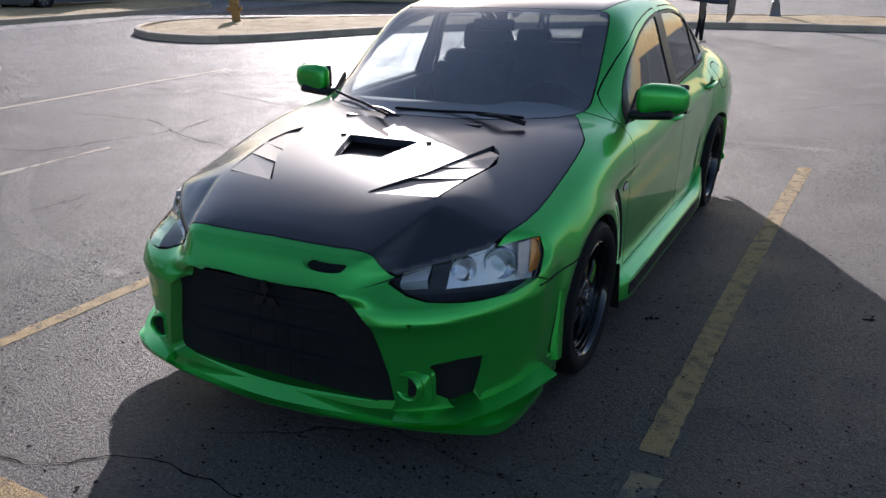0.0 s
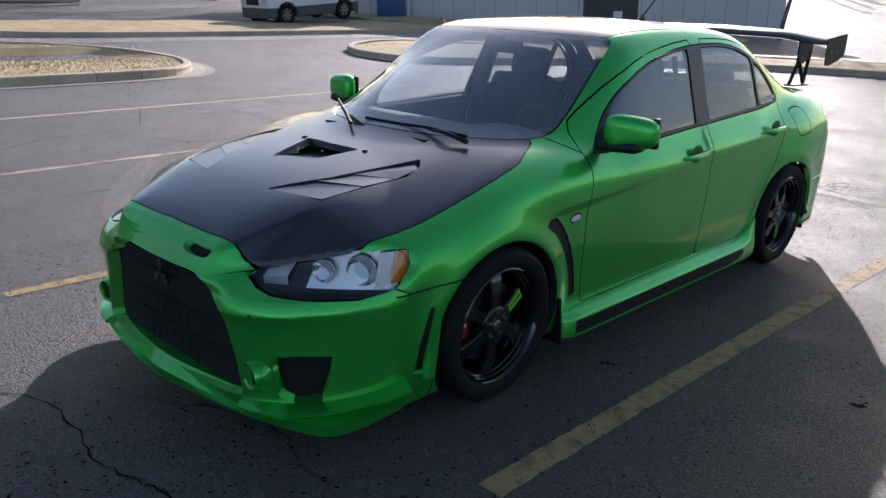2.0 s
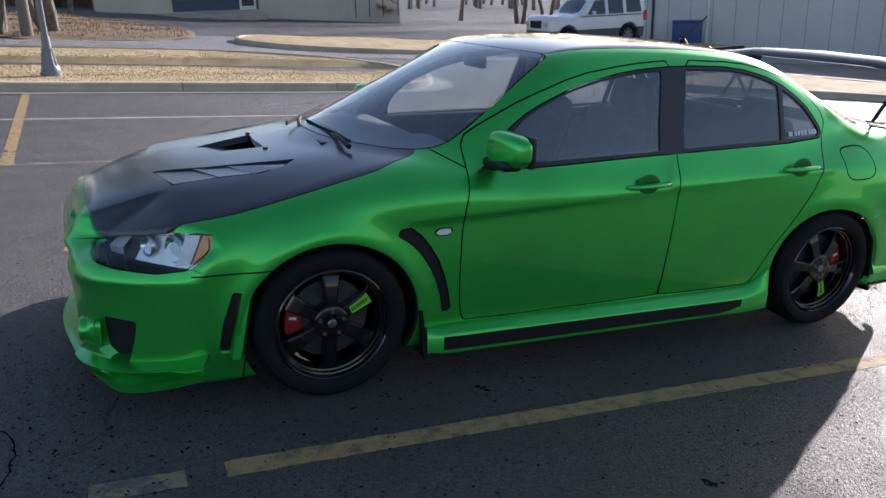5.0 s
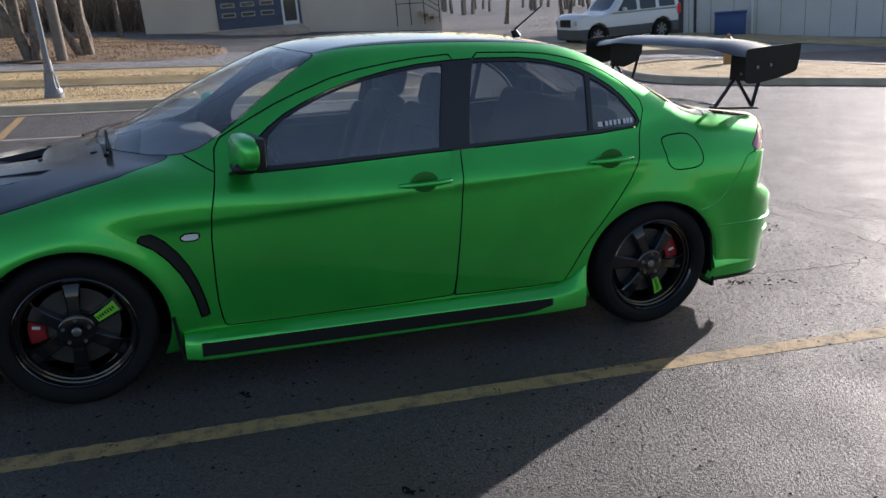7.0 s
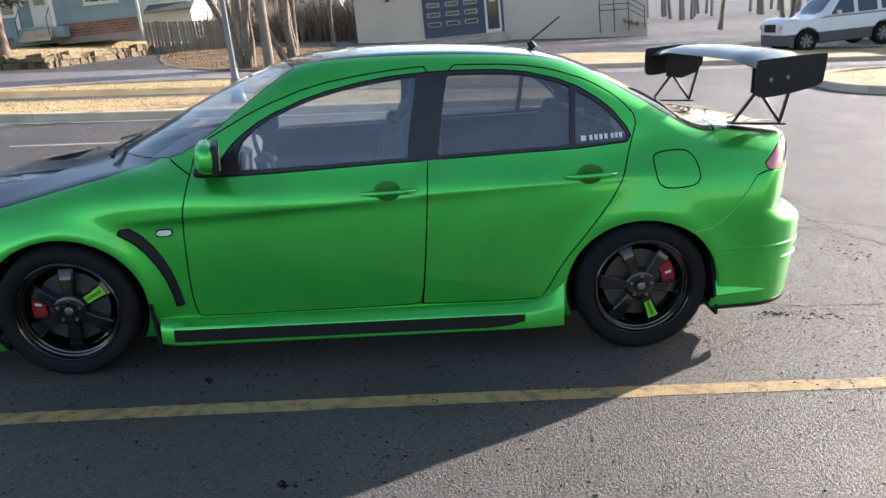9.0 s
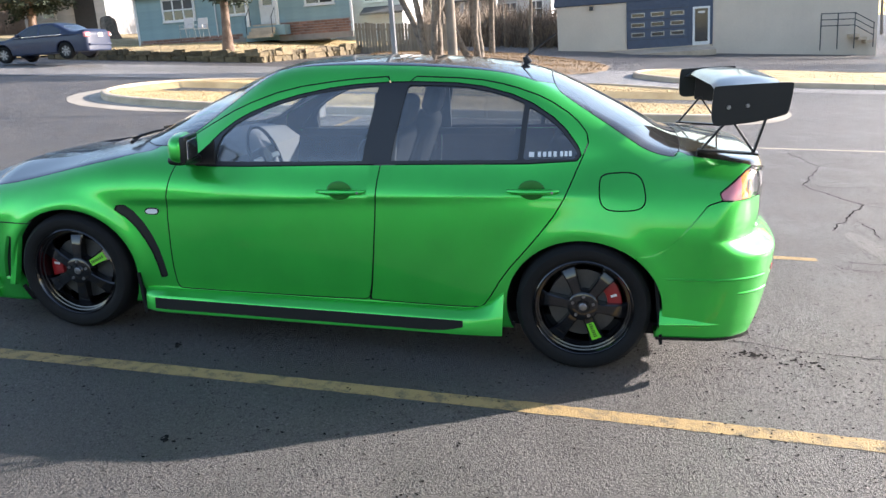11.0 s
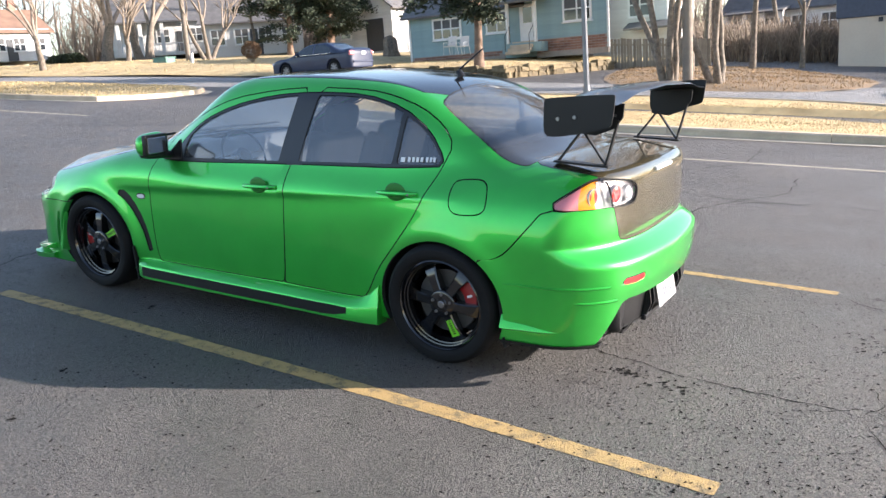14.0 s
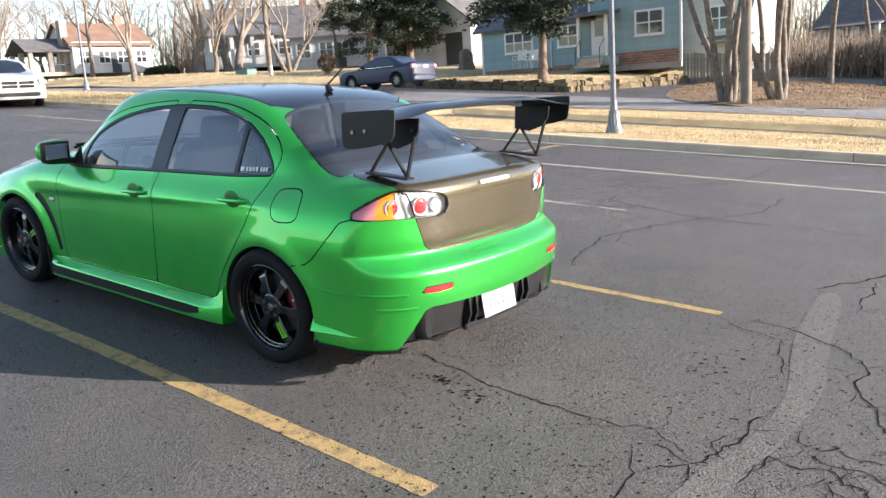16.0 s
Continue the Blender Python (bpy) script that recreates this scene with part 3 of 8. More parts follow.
panel("bonnet", hood, CARBON, depth=0.03, dark_rim=False, label="matt black carbon fibre bonnet with vents")
# vent floor near-black: the shade under the louvres is in its colour
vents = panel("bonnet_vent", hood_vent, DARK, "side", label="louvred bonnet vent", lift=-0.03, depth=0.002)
panel("bonnet_scoop", scoop, CARBON, label="dark air outlet", lift=lambda p: -0.05 * step(-0.40, -0.16, p[:, 1]), depth=0.02)
panel("roof", roof, BLACK_GLOSS, label="gloss black roof panel", back=LINING)
panel("windscreen", windscreen, WIND_GLASS, label="clear windscreen", depth=0.004)
panel("rear_window", rear_window, REAR_TINT, label="tinted rear window", depth=0.004)
panel("front_bumper", front_bumper, GREEN, depth=0.05, dark_rim=False)
panel("rear_bumper", rear_bumper, GREEN, depth=0.03, dark_rim=False)
panel("boot_lid", boot_lid, BOOT_CARBON, label="glossy carbon fibre boot lid")
panel("front_wing", pillar_f, GREEN, "side", depth=0.03)
panel("rear_quarter", rest, GREEN, "side", depth=0.03, back=LINING)
doors_f = panel("front_door", front_door, GREEN, "side", back=FABRIC)
doors_r = panel("rear_door", rear_door, GREEN, "side", back=FABRIC)
panel("window_trim", trim, BLACK_TRIM, "side", label="black window surround", depth=0.02)
panel("front_door_glass", glass_f, TINT_GLASS, "side", label="lightly tinted window", depth=0.004, lift=-0.006)
panel("rear_door_glass", glass_r, REAR_TINT, "side", label="tinted window", depth=0.004, lift=-0.006)
panel("quarter_glass", glass_q, REAR_TINT, "side", label="tinted window", depth=0.004, lift=-0.006)
panel("fuel_flap", fuel_flap, GREEN, "side")
panel("wing_vent", wing_vent, BLACK_SATIN, "side", label="black wing vent", lift=-0.006)
panel("side_marker", side_marker, WHITE_P, "side", label="clear side marker", lift=0.003)
headlamps = panel("headlamp", headlamp, LENS_CLEAR, "side", label="clear headlamp with amber corner", depth=0.01)
part_red, tail_rest = split(tail_out, lambda x, y, z: y - 3.330 + 0.12 * (z - 0.9), 0.0)
part_amber, part_silver = split(tail_rest, lambda x, y, z: y - 3.384 + 0.10 * (z - 0.9), 0.0)
for nm, ms, mt in (("red_field", part_red, LENS_PINK), ("amber_field", part_amber, AMBER), ("silver_field", part_silver, SILVER_REF), ("lid_lamp_field", tail_in, SILVER_REF)):
    panel(nm, ms, mt, "side", depth=0.004, lift=-0.028 if mt == SILVER_REF else -0.012, dark_rim=False)
panel("tail_lamp", tail_out, LENS_CLEAR, "side", label="red and amber tail lamp", depth=0.01)
panel("lid_lamp", tail_in, LENS_CLEAR, "side", label="red and clear lamp on the boot lid", depth=0.01)
# near-black sheets set back in the openings paint the shade of their depth
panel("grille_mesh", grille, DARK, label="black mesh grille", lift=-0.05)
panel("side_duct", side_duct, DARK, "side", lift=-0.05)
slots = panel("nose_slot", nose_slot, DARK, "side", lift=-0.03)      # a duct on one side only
bpy.data.objects.remove(slots[1])
blanks = panel("nose_blank", nose_slot, GREEN, "side")
bpy.data.objects.remove(blanks[0])
panel("bumper_vent", bumper_vent, BLACK_SATIN, "side", lift=-0.02)
panel("diffuser_back", diffuser_gap, BLACK_SATIN, lift=-0.04)
panel("reflector", reflector, LENS_RED, "side", label="red reflector", lift=0.002)

# ---- the saloon's fitted parts ----
R4 = Matrix.Rotation
RUN = lambda x, y, z: Matrix.Translation((x, y, z))


def smooth_part(name, bm, material, parent=None, label="", matrix=None):
    ob = part(name, bm, material, parent or car, label, False, matrix)
    ob.data.polygons.foreach_set("use_smooth", [True] * len(ob.data.polygons))
    m = ob.data
    m.set_sharp_from_angle(angle=radians(35))
    return ob


BRAKE = mat("brake_iron", (0.10, 0.10, 0.10), 0.4, 0.8, var=0.3, fine=100, bump=0.05)


def wheel(side, yc, camber, phase, decal):
    """A six-spoke black wheel with tyre, disc and red caliper, its face towards +x before it is turned to its side."""
    rim = smooth_part("wheel", lathe([(0.195, -0.20), (0.203, -0.10), (0.197, -0.050), (0.206, -0.034), (0.208, -0.014), (0.214, -0.012), (0.216, 0.004), (0.222, 0.006), (0.224, 0.022), (0.231, 0.030), (0.237, 0.026), (0.235, 0.012), (0.225, 0.0), (0.222, -0.2), (0.195, -0.2)], 64, "x"), BLACK_GLOSS, label="gloss black six-spoke alloy wheel")
    tyre = [(0.222, -0.205), (0.245, -0.222), (0.285, -0.225), (0.308, -0.212), (0.316, -0.185), (0.318, -0.10), (0.316, -0.01), (0.309, 0.018), (0.290, 0.036), (0.262, 0.040), (0.240, 0.030), (0.232, 0.020)]
    smooth_part("tyre", lathe(tyre, 72, "x"), RUBBER, rim, "black low-profile tyre")
    for k in range(4):
        smooth_part("tread_groove", lathe([(0.3185, -0.155 + 0.04 * k), (0.3187, -0.151 + 0.04 * k), (0.3185, -0.147 + 0.04 * k)], 48, "x"), DARK, rim)
    for k in range(6):
        a = radians(60 * k + 90 + phase)
        bm = bmesh.new()
        rows = []
        for r, w, x0, x1 in ((0.045, 0.027, -0.060, -0.003), (0.085, 0.024, -0.060, -0.005), (0.135, 0.027, -0.055, -0.008), (0.182, 0.035, -0.050, -0.016), (0.207, 0.043, -0.055, -0.032)):
            rows.append([bm.verts.new((x, r, u)) for x, u in ((x0, -w), (x1 - 0.006, -w), (x1, -w * 0.8), (x1, w * 0.8), (x1 - 0.006, w), (x0, w))])
        for p, q in zip(rows, rows[1:]):
            for i in range(6):
                bm.faces.new((p[i], p[(i + 1) % 6], q[(i + 1) % 6], q[i]))
        bm.faces.new(rows[-1]); bm.faces.new(rows[0][::-1])
        bmesh.ops.recalc_face_normals(bm, faces=bm.faces)
        sp = smooth_part("spoke", bm, BLACK_GLOSS, rim, matrix=R4(a, 4, "X"))
        if k == decal:
            a2 = a
            bm = bmesh.new()
            pts = [(-0.0044, 0.090, 0.017), (-0.0073, 0.135, 0.019), (-0.0152, 0.181, 0.024)]
            vs = [bm.verts.new((x, r, s * w)) for (x, r, w) in pts for s in (-1, 1)]
            bm.faces.new((vs[0], vs[1], vs[3], vs[2])); bm.faces.new((vs[2], vs[3], vs[5], vs[4]))
            smooth_part("spoke_decal", bm, LIME, rim, "lime green decal", R4(a2, 4, "X"))
            for i in range(7):
                bm = box(0.0008, 0.006, 0.016, RUN(float(np.interp(0.098 + 0.0112 * i, (0.090, 0.135, 0.181), (-0.0040, -0.0069, -0.0148))), 0.098 + 0.0112 * i, 0))
                smooth_part("lettering_bar", bm, BLACK_SATIN, rim, matrix=R4(a2, 4, "X"))
    smooth_part("hub", lathe([(0.001, 0.006), (0.028, 0.006), (0.032, 0.0), (0.064, 0.0), (0.071, -0.004), (0.074, -0.010), (0.076, -0.06)], 40, "x"), BLACK_GLOSS, rim)
    smooth_part("hub_cap", lathe([(0.001, 0.0105), (0.015, 0.0095), (0.019, 0.006)], 24, "x"), STEEL, rim, "grey centre cap")
    for k in range(5):
        a = 2 * math.pi * k / 5 + 0.3
        smooth_part("wheel_nut", cyl(0.0085, 0.0075, 0.014, 6, RUN(-0.006, 0.051 * math.cos(a), 0.051 * math.sin(a)) @ R4(radians(90), 4, "Y")), STEEL, rim)
    smooth_part("brake_disc", lathe([(0.07, -0.062), (0.165, -0.062), (0.165, -0.09), (0.07, -0.09)], 48, "x"), BRAKE, rim, "dark grey brake disc")
    rear = yc > 1
    cal = bmesh.new()
    ang = [radians(d) for d in range(-24, 25, 6)]
    out = [(0.182 * math.cos(a), 0.182 * math.sin(a)) for a in ang] + [(0.115 * math.cos(a), 0.115 * math.sin(a)) for a in ang[::-1]]
    prism(out, 0.075, R4(radians(90), 4, "Y") @ R4(radians(90), 4, "Z"), cal, 0.006)
    bmesh.ops.transform(cal, matrix=RUN(-0.115, 0, 0), verts=cal.verts)
    smooth_part("caliper", cal, RED, rim, "red brake caliper", R4(radians(20 if rear else 172), 4, "X"))
    smooth_part("caliper_mark", box(0.001, 0.03, 0.012, RUN(-0.0385, 0.15, 0)), WHITE_P, rim, matrix=R4(radians(20 if rear else 172), 4, "X"))
    x = 0.845 if yc < 1 else 0.855
    turn = R4(radians(camber), 4, "Y")
    rim.matrix_basis = RUN(side * x, yc, 0.318) @ (turn if side > 0 else R4(radians(180), 4, "Z") @ turn)
    return rim


for sd in (1, -1):
    wheel(sd, 0.0, 2.0, 0, 5)
    wheel(sd, 2.65, 2.5, 24, 3)

# under the skin: floor, bulkheads and arch liners
bm = box(1.5, 3.3, 0.06, RUN(0, 1.40, 0.20))
smooth_part("floor_pan", bm, DARK, label="dark underbody")
smooth_part("engine_block", box(1.0, 0.95, 0.40, RUN(0, -0.22, 0.42), 0.03), DARK)
smooth_part("radiator", box(0.9, 0.04, 0.46, RUN(0, -0.76, 0.40)), DARK)
smooth_part("bulkhead", box(1.42, 0.03, 0.70, RUN(0, 0.42, 0.55)), DARK)
smooth_part("boot_floor", box(1.0, 0.85, 0.5, RUN(0, 2.95, 0.48), 0.03), DARK)
smooth_part("seat_bulkhead", box(1.36, 0.03, 0.72, RUN(0, 2.52, 0.58)), FABRIC)
for sd in (1, -1):
    for yc in (0.0, 2.65):
        bm = bmesh.new()
        n, ring = 20, []
        for i in range(n + 1):
            a = math.pi * (-0.12 + 1.24 * i / n)
            c, s = 0.372 * math.cos(a), 0.352 * math.sin(a)
            ring.append([bm.verts.new((sd * x, yc + c, 0.322 + s)) for x in (0.84, 0.50)])
        for p, q in zip(ring, ring[1:]):
            bm.faces.new((p[0], p[1], q[1], q[0]))
        mid = bm.verts.new((sd * 0.5, yc, 0.322))
        for p, q in zip(ring, ring[1:]):
            bm.faces.new((p[1], mid, q[1]))
        smooth_part("arch_liner", bm, DARK)


def sweep(name, stations, material, label="", parent=None):
    """Skins closed sections given one after another."""
    bm = bmesh.new()
    rings = [[bm.verts.new(p) for p in ring] for ring in stations]
    for a, b in zip(rings, rings[1:]):
        for i in range(len(a)):
            bm.faces.new((a[i], a[(i + 1) % len(a)], b[(i + 1) % len(a)], b[i]))
    bm.faces.new(rings[0]); bm.faces.new(rings[-1][::-1])
    bmesh.ops.recalc_face_normals(bm, faces=bm.faces)
    return smooth_part(name, bm, material, parent, label)


# side skirts with their long black inset
for sd in (1, -1):
    st = []
    for i in range(31):
        y = 0.405 + (2.275 - 0.405) * i / 30
        e = min(1, (y - 0.405) / 0.10)
        kick = max(0, (y - 2.05) / 0.225) ** 2
        top = 0.254 + 0.010 * (i / 30) + 0.10 * kick ** 1.5
        xo = 0.876 + 0.032 * math.sin(min(1, e) * math.pi / 2) - 0.02 * kick
        st.append([(sd * 0.80, y, 0.145), (sd * (xo - 0.008), y, 0.142 + 0.004 * i / 30), (sd * xo, y, 0.150), (sd * xo, y, 0.222 + 0.01 * kick), (sd * (xo - 0.006), y, 0.234 + 0.02 * kick), (sd * 0.872, y, top - 0.006), (sd * 0.855, y, top + 0.004), (sd * 0.80, y, top)])
    sk = sweep("side_skirt", st, GREEN)
    st = []
    for i in range(21):
        y = 0.47 + (2.085 - 0.47) * i / 20
        lo = 0.163 + max(0, (y - 1.98) / 0.1) * 0.024
        hi = 0.222
        xo = 0.876 + 0.032 * math.sin(min(1, (y - 0.405) / 0.10) * math.pi / 2)
        st.append([(sd * (xo - 0.01), y, lo), (sd * (xo + 0.002), y, lo), (sd * (xo + 0.002), y, hi), (sd * (xo - 0.01), y, hi)])
    sweep("skirt_vent", st, BLACK_SATIN, "black inset panel", sk)
    # mud flaps
    for yc, w in ((0.385, 0.10), (2.995, 0.16)):
        z1, z0 = (0.50, 0.165) if yc > 1 else (0.34, 0.125)
        smooth_part("mud_flap", box(0.10, 0.014, z1 - z0, RUN(sd * 0.83, yc, (z1 + z0) / 2) @ R4(radians(8), 4, "X")), RUBBER, label="black mud flap")

# front lip with raised corners, and a fin over each
def offset_path(path, n):
    """Points evenly along a path in x, y, z, with the level direction towards the car's inside."""
    p = np.array(path, float)
    s = np.concatenate([[0], np.cumsum(np.linalg.norm(np.diff(p, axis=0), axis=1))])
    t = np.linspace(0, s[-1], n)
    q = np.stack([spline(s, p[:, i])(t) for i in range(3)], 1)
    d = np.gradient(q, axis=0)
    m = np.stack([-d[:, 1], d[:, 0]], 1)
    return q, m / np.linalg.norm(m, axis=1, keepdims=True)


half = [(0.0, -0.988, 0.128), (0.20, -0.972, 0.128), (0.42, -0.936, 0.126), (0.62, -0.882, 0.122), (0.74, -0.832, 0.118), (0.80, -0.79, 0.116), (0.83, -0.72, 0.118), (0.845, -0.62, 0.125), (0.855, -0.50, 0.142)]
q, m = offset_path([(-x, y, z) for x, y, z in half[:0:-1]] + half, 71)
st = []
for (x, y, z), (ix, iy) in zip(q.tolist(), m.tolist()):
    e = 0.012 + 0.026 * math.exp(-((abs(x) - 0.80) / 0.12) ** 2)
    end = min(1.0, (0.86 - abs(x)) / 0.02 + 0.35)
    st.append([(x + ix * a, y + iy * a, z + h) for a, h in ((0.016, -0.004), (0.0, 0.002), (-0.004, e), (0.020, e + 0.004), (0.052, 0.064 * end), (0.17, 0.075 * end), (0.17, -0.004))])
sweep("front_lip", st, GREEN, "deep green front splitter")
for sd in (1, -1):
    q, m = offset_path([(0.50, -0.945, 0.166), (0.60, -0.905, 0.174), (0.71, -0.805, 0.182), (0.785, -0.69, 0.198), (0.838, -0.565, 0.216), (0.866, -0.49, 0.228)], 25)
    st = []
    for i, ((x, y, z), (ix, iy)) in enumerate(zip(q.tolist(), m.tolist())):
        o = -0.040 * math.sin(math.pi * min(1, i / 20) / 2)
        st.append([(sd * (x + ix * a), y + iy * a, z + h) for a, h in ((0.07, -0.030), (o * 1.15, -0.003), (o * 1.15, 0.003), (0.02, 0.020), (0.07, 0.026))])
    sweep("canard", st, GREEN)
    # round duct pods beside the grille
    m = RUN(sd * 0.545, -0.862, 0.286) @ R4(radians(90), 4, "X") @ R4(radians(sd * -6), 4, "Y")
    pod = smooth_part("duct_pod", lathe([(0.026, -0.03), (0.033, 0.030), (0.038, 0.052), (0.045, 0.056), (0.050, 0.048), (0.051, 0.030)], 36, "z", m), GREEN)
    st = []
    for i in range(13):      # the horn behind the ring, spreading back to the duct and the lip
        f = i / 12
        flat = step(0.0, 1.0, np.array(f)).item()
        ring = []
        for k in range(28):
            a = 2 * math.pi * k / 28
            c, d = math.cos(a), math.sin(a)
            p = 1 - 0.55 * step(0.0, 0.5, np.array(f)).item()
            ux, uz = math.copysign(abs(c) ** p, c), math.copysign(abs(d) ** p, d)
            ring.append((sd * (0.5475 + 0.010 * flat + ux * (0.050 + 0.003 * flat)), -0.900 + 0.055 * f, 0.286 - 0.012 * flat + uz * (0.050 + 0.014 * flat)))
        st.append(ring)
    sweep("pod_horn", st, GREEN, parent=pod)
    # black disc across the ring, painting the shade of its inside
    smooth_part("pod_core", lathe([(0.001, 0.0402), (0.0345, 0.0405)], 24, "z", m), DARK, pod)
    # flared fin behind the bumper vent
    st = []
    for i in range(11):
        f = i / 10
        z = 0.225 + 0.265 * f
        y = -0.41 + 0.045 * f
        st.append([(sd * (0.846 - 0.01 * f), y + 0.005, z), (sd * (0.872 - 0.012 * f), y + 0.012, z), (sd * (0.876 - 0.012 * f), y + 0.045, z), (sd * 0.85, y + 0.06, z)])
    sweep("bumper_fin", st, GREEN)

# grille bars and emblem plate
for z, h, hw in ((0.485, 0.022, 0.40), (0.395, 0.014, 0.43), (0.30, 0.014, 0.455)):
    st = [[(x, -0.915 + 0.06 * (x / 0.5) ** 2, z), (x, -0.925 + 0.06 * (x / 0.5) ** 2, z + h / 2), (x, -0.915 + 0.06 * (x / 0.5) ** 2, z + h), (x, -0.80, z + h), (x, -0.80, z)] for x in np.linspace(-hw, hw, 13)]
    sweep("grille_bar", st, DARK)
for a in (90, 210, 330):
    smooth_part("badge_blade", prism([(0, 0.0), (0.018, 0.03), (0, 0.062), (-0.018, 0.03)], 0.008, RUN(0.0, -0.928, 0.515) @ R4(radians(90), 4, "X") @ R4(radians(a - 90), 4, "Z")), BLACK_SATIN)
# mesh wires
for i in range(15):
    x = -0.40 + 0.80 * i / 14
    smooth_part("grille_wire", tube([(x, -0.90 + 0.06 * (x / 0.5) ** 2, 0.20), (x, -0.90 + 0.06 * (x / 0.5) ** 2, 0.585 - 0.5 * max(0, abs(x) - 0.27))], 0.002, 5), DARK)

# lamps: inner units behind the clear covers
for sd in (1, -1):
    hl = headlamps[0 if sd > 0 else 1]
    cover = lambda x: -0.905 + 0.45 * (x / 0.845) ** 2.6
    upper = ((0.034, 0.06), (0.060, 0.5), (0.075, 0.8), (0.085, 1.0))
    for nm, mt, prof, x0, x1 in (("lamp_housing", BLACK_SATIN, ((0.030, -0.08), (0.034, 0.06)), 0.45, 0.795), ("inner_reflector", HEAD_REF, ((0.034, 0.10), (0.030, 0.45), (0.055, 0.75), (0.080, 1.0)), 0.45, 0.528),
                                 ("lamp_divider", BLACK_SATIN, upper, 0.528, 0.578), ("lamp_tray", HEAD_REF, upper, 0.578, 0.795)):
        bm = bmesh.new()
        rows = []
        n = 3 + int((x1 - x0) / 0.027)
        for i in range(n):
            x = x0 + (x1 - x0) * i / (n - 1)
            lo, hi = 0.556, float(np.interp(x, [0.44, 0.6, 0.72, 0.80], [0.632, 0.670, 0.702, 0.712]))
            ripple = 0.004 * (i % 2) if nm == "inner_reflector" else 0.0
            rows.append([bm.verts.new((sd * x, cover(x) + dy + ripple, lo + (hi - lo) * f)) for dy, f in prof])
        for p, q in zip(rows, rows[1:]):
            for i in range(len(prof) - 1):
                bm.faces.new((p[i], q[i], q[i + 1], p[i + 1]))
        smooth_part(nm, bm, mt, hl, "dark lamp housing" if mt == BLACK_SATIN else "silver lamp reflector")
    for x, z, r, mt, nm in ((0.622, 0.626, 0.041, CHROME, "high_beam"), (0.715, 0.632, 0.053, CHROME, "projector_bezel")):
        slope = 0.45 * 2.6 / 0.845 * (x / 0.845) ** 1.6
        m = RUN(sd * x, cover(x) + 0.040, z) @ R4(radians(90), 4, "X") @ R4(sd * math.atan(slope) * 0.6, 4, "Y")
        o = smooth_part(nm, lathe([(r * 0.45, -0.02), (r * 0.8, -0.008), (r, 0.004), (r * 1.06, 0.0), (r * 1.06, -0.02)], 28, "z", m), mt, hl)
        smooth_part("lamp_lens", lathe([(0.001, 0.012), (r * 0.35, 0.006), (r * 0.62, -0.010)], 24, "z", m), LENS_CLEAR if nm != "projector_bezel" else WIND_GLASS, hl)
        smooth_part("lamp_bowl", lathe([(0.001, -0.02), (r * 0.5, -0.018), (r * 0.8, -0.010)], 24, "z", m), STEEL if nm == "projector_bezel" else SILVER_REF, hl)
    sweep("amber_corner", [[(sd * 0.800, -0.520, 0.595), (sd * 0.818, -0.455, 0.600), (sd * 0.806, -0.435, 0.70), (sd * 0.788, -0.475, 0.70)], [(sd * 0.785, -0.500, 0.595), (sd * 0.80, -0.44, 0.600), (sd * 0.79, -0.42, 0.70), (sd * 0.775, -0.46, 0.70)]], AMBER, "amber indicator", hl)
    sweep("silver_strip", [[(sd * 0.780, -0.575, 0.585), (sd * 0.797, -0.528, 0.592), (sd * 0.785, -0.485, 0.70), (sd * 0.765, -0.535, 0.698)], [(sd * 0.765, -0.555, 0.585), (sd * 0.78, -0.51, 0.592), (sd * 0.77, -0.465, 0.70), (sd * 0.75, -0.515, 0.698)]], SILVER_REF, "", hl)
    for x, r, y in ((0.692, 0.042, 3.362), (0.558, 0.045, 3.425), (0.468, 0.036, 3.452)):
        m = RUN(sd * x, y, 0.90) @ R4(radians(-90), 4, "X") @ R4(radians(sd * 14), 4, "Y")
        red = x > 0.5
        smooth_part("tail_ring", lathe([(r * 0.84, 0.004), (r, 0.008), (r * 1.06, 0.0), (r * 1.06, -0.03)], 28, "z", m), SILVER_REF)
        smooth_part("tail_bulb", lathe([(0.001, 0.010), (r * 0.4, 0.009), (r * 0.7, 0.007), (r * 0.86, 0.002)], 24, "z", m), LENS_RED if red else SILVER_REF, label="red lamp" if red else "")
    smooth_part("lamp_back", box(0.30, 0.01, 0.14, RUN(sd * 0.53, 3.405, 0.90) @ R4(radians(sd * -15), 4, "Z")), SILVER_REF)

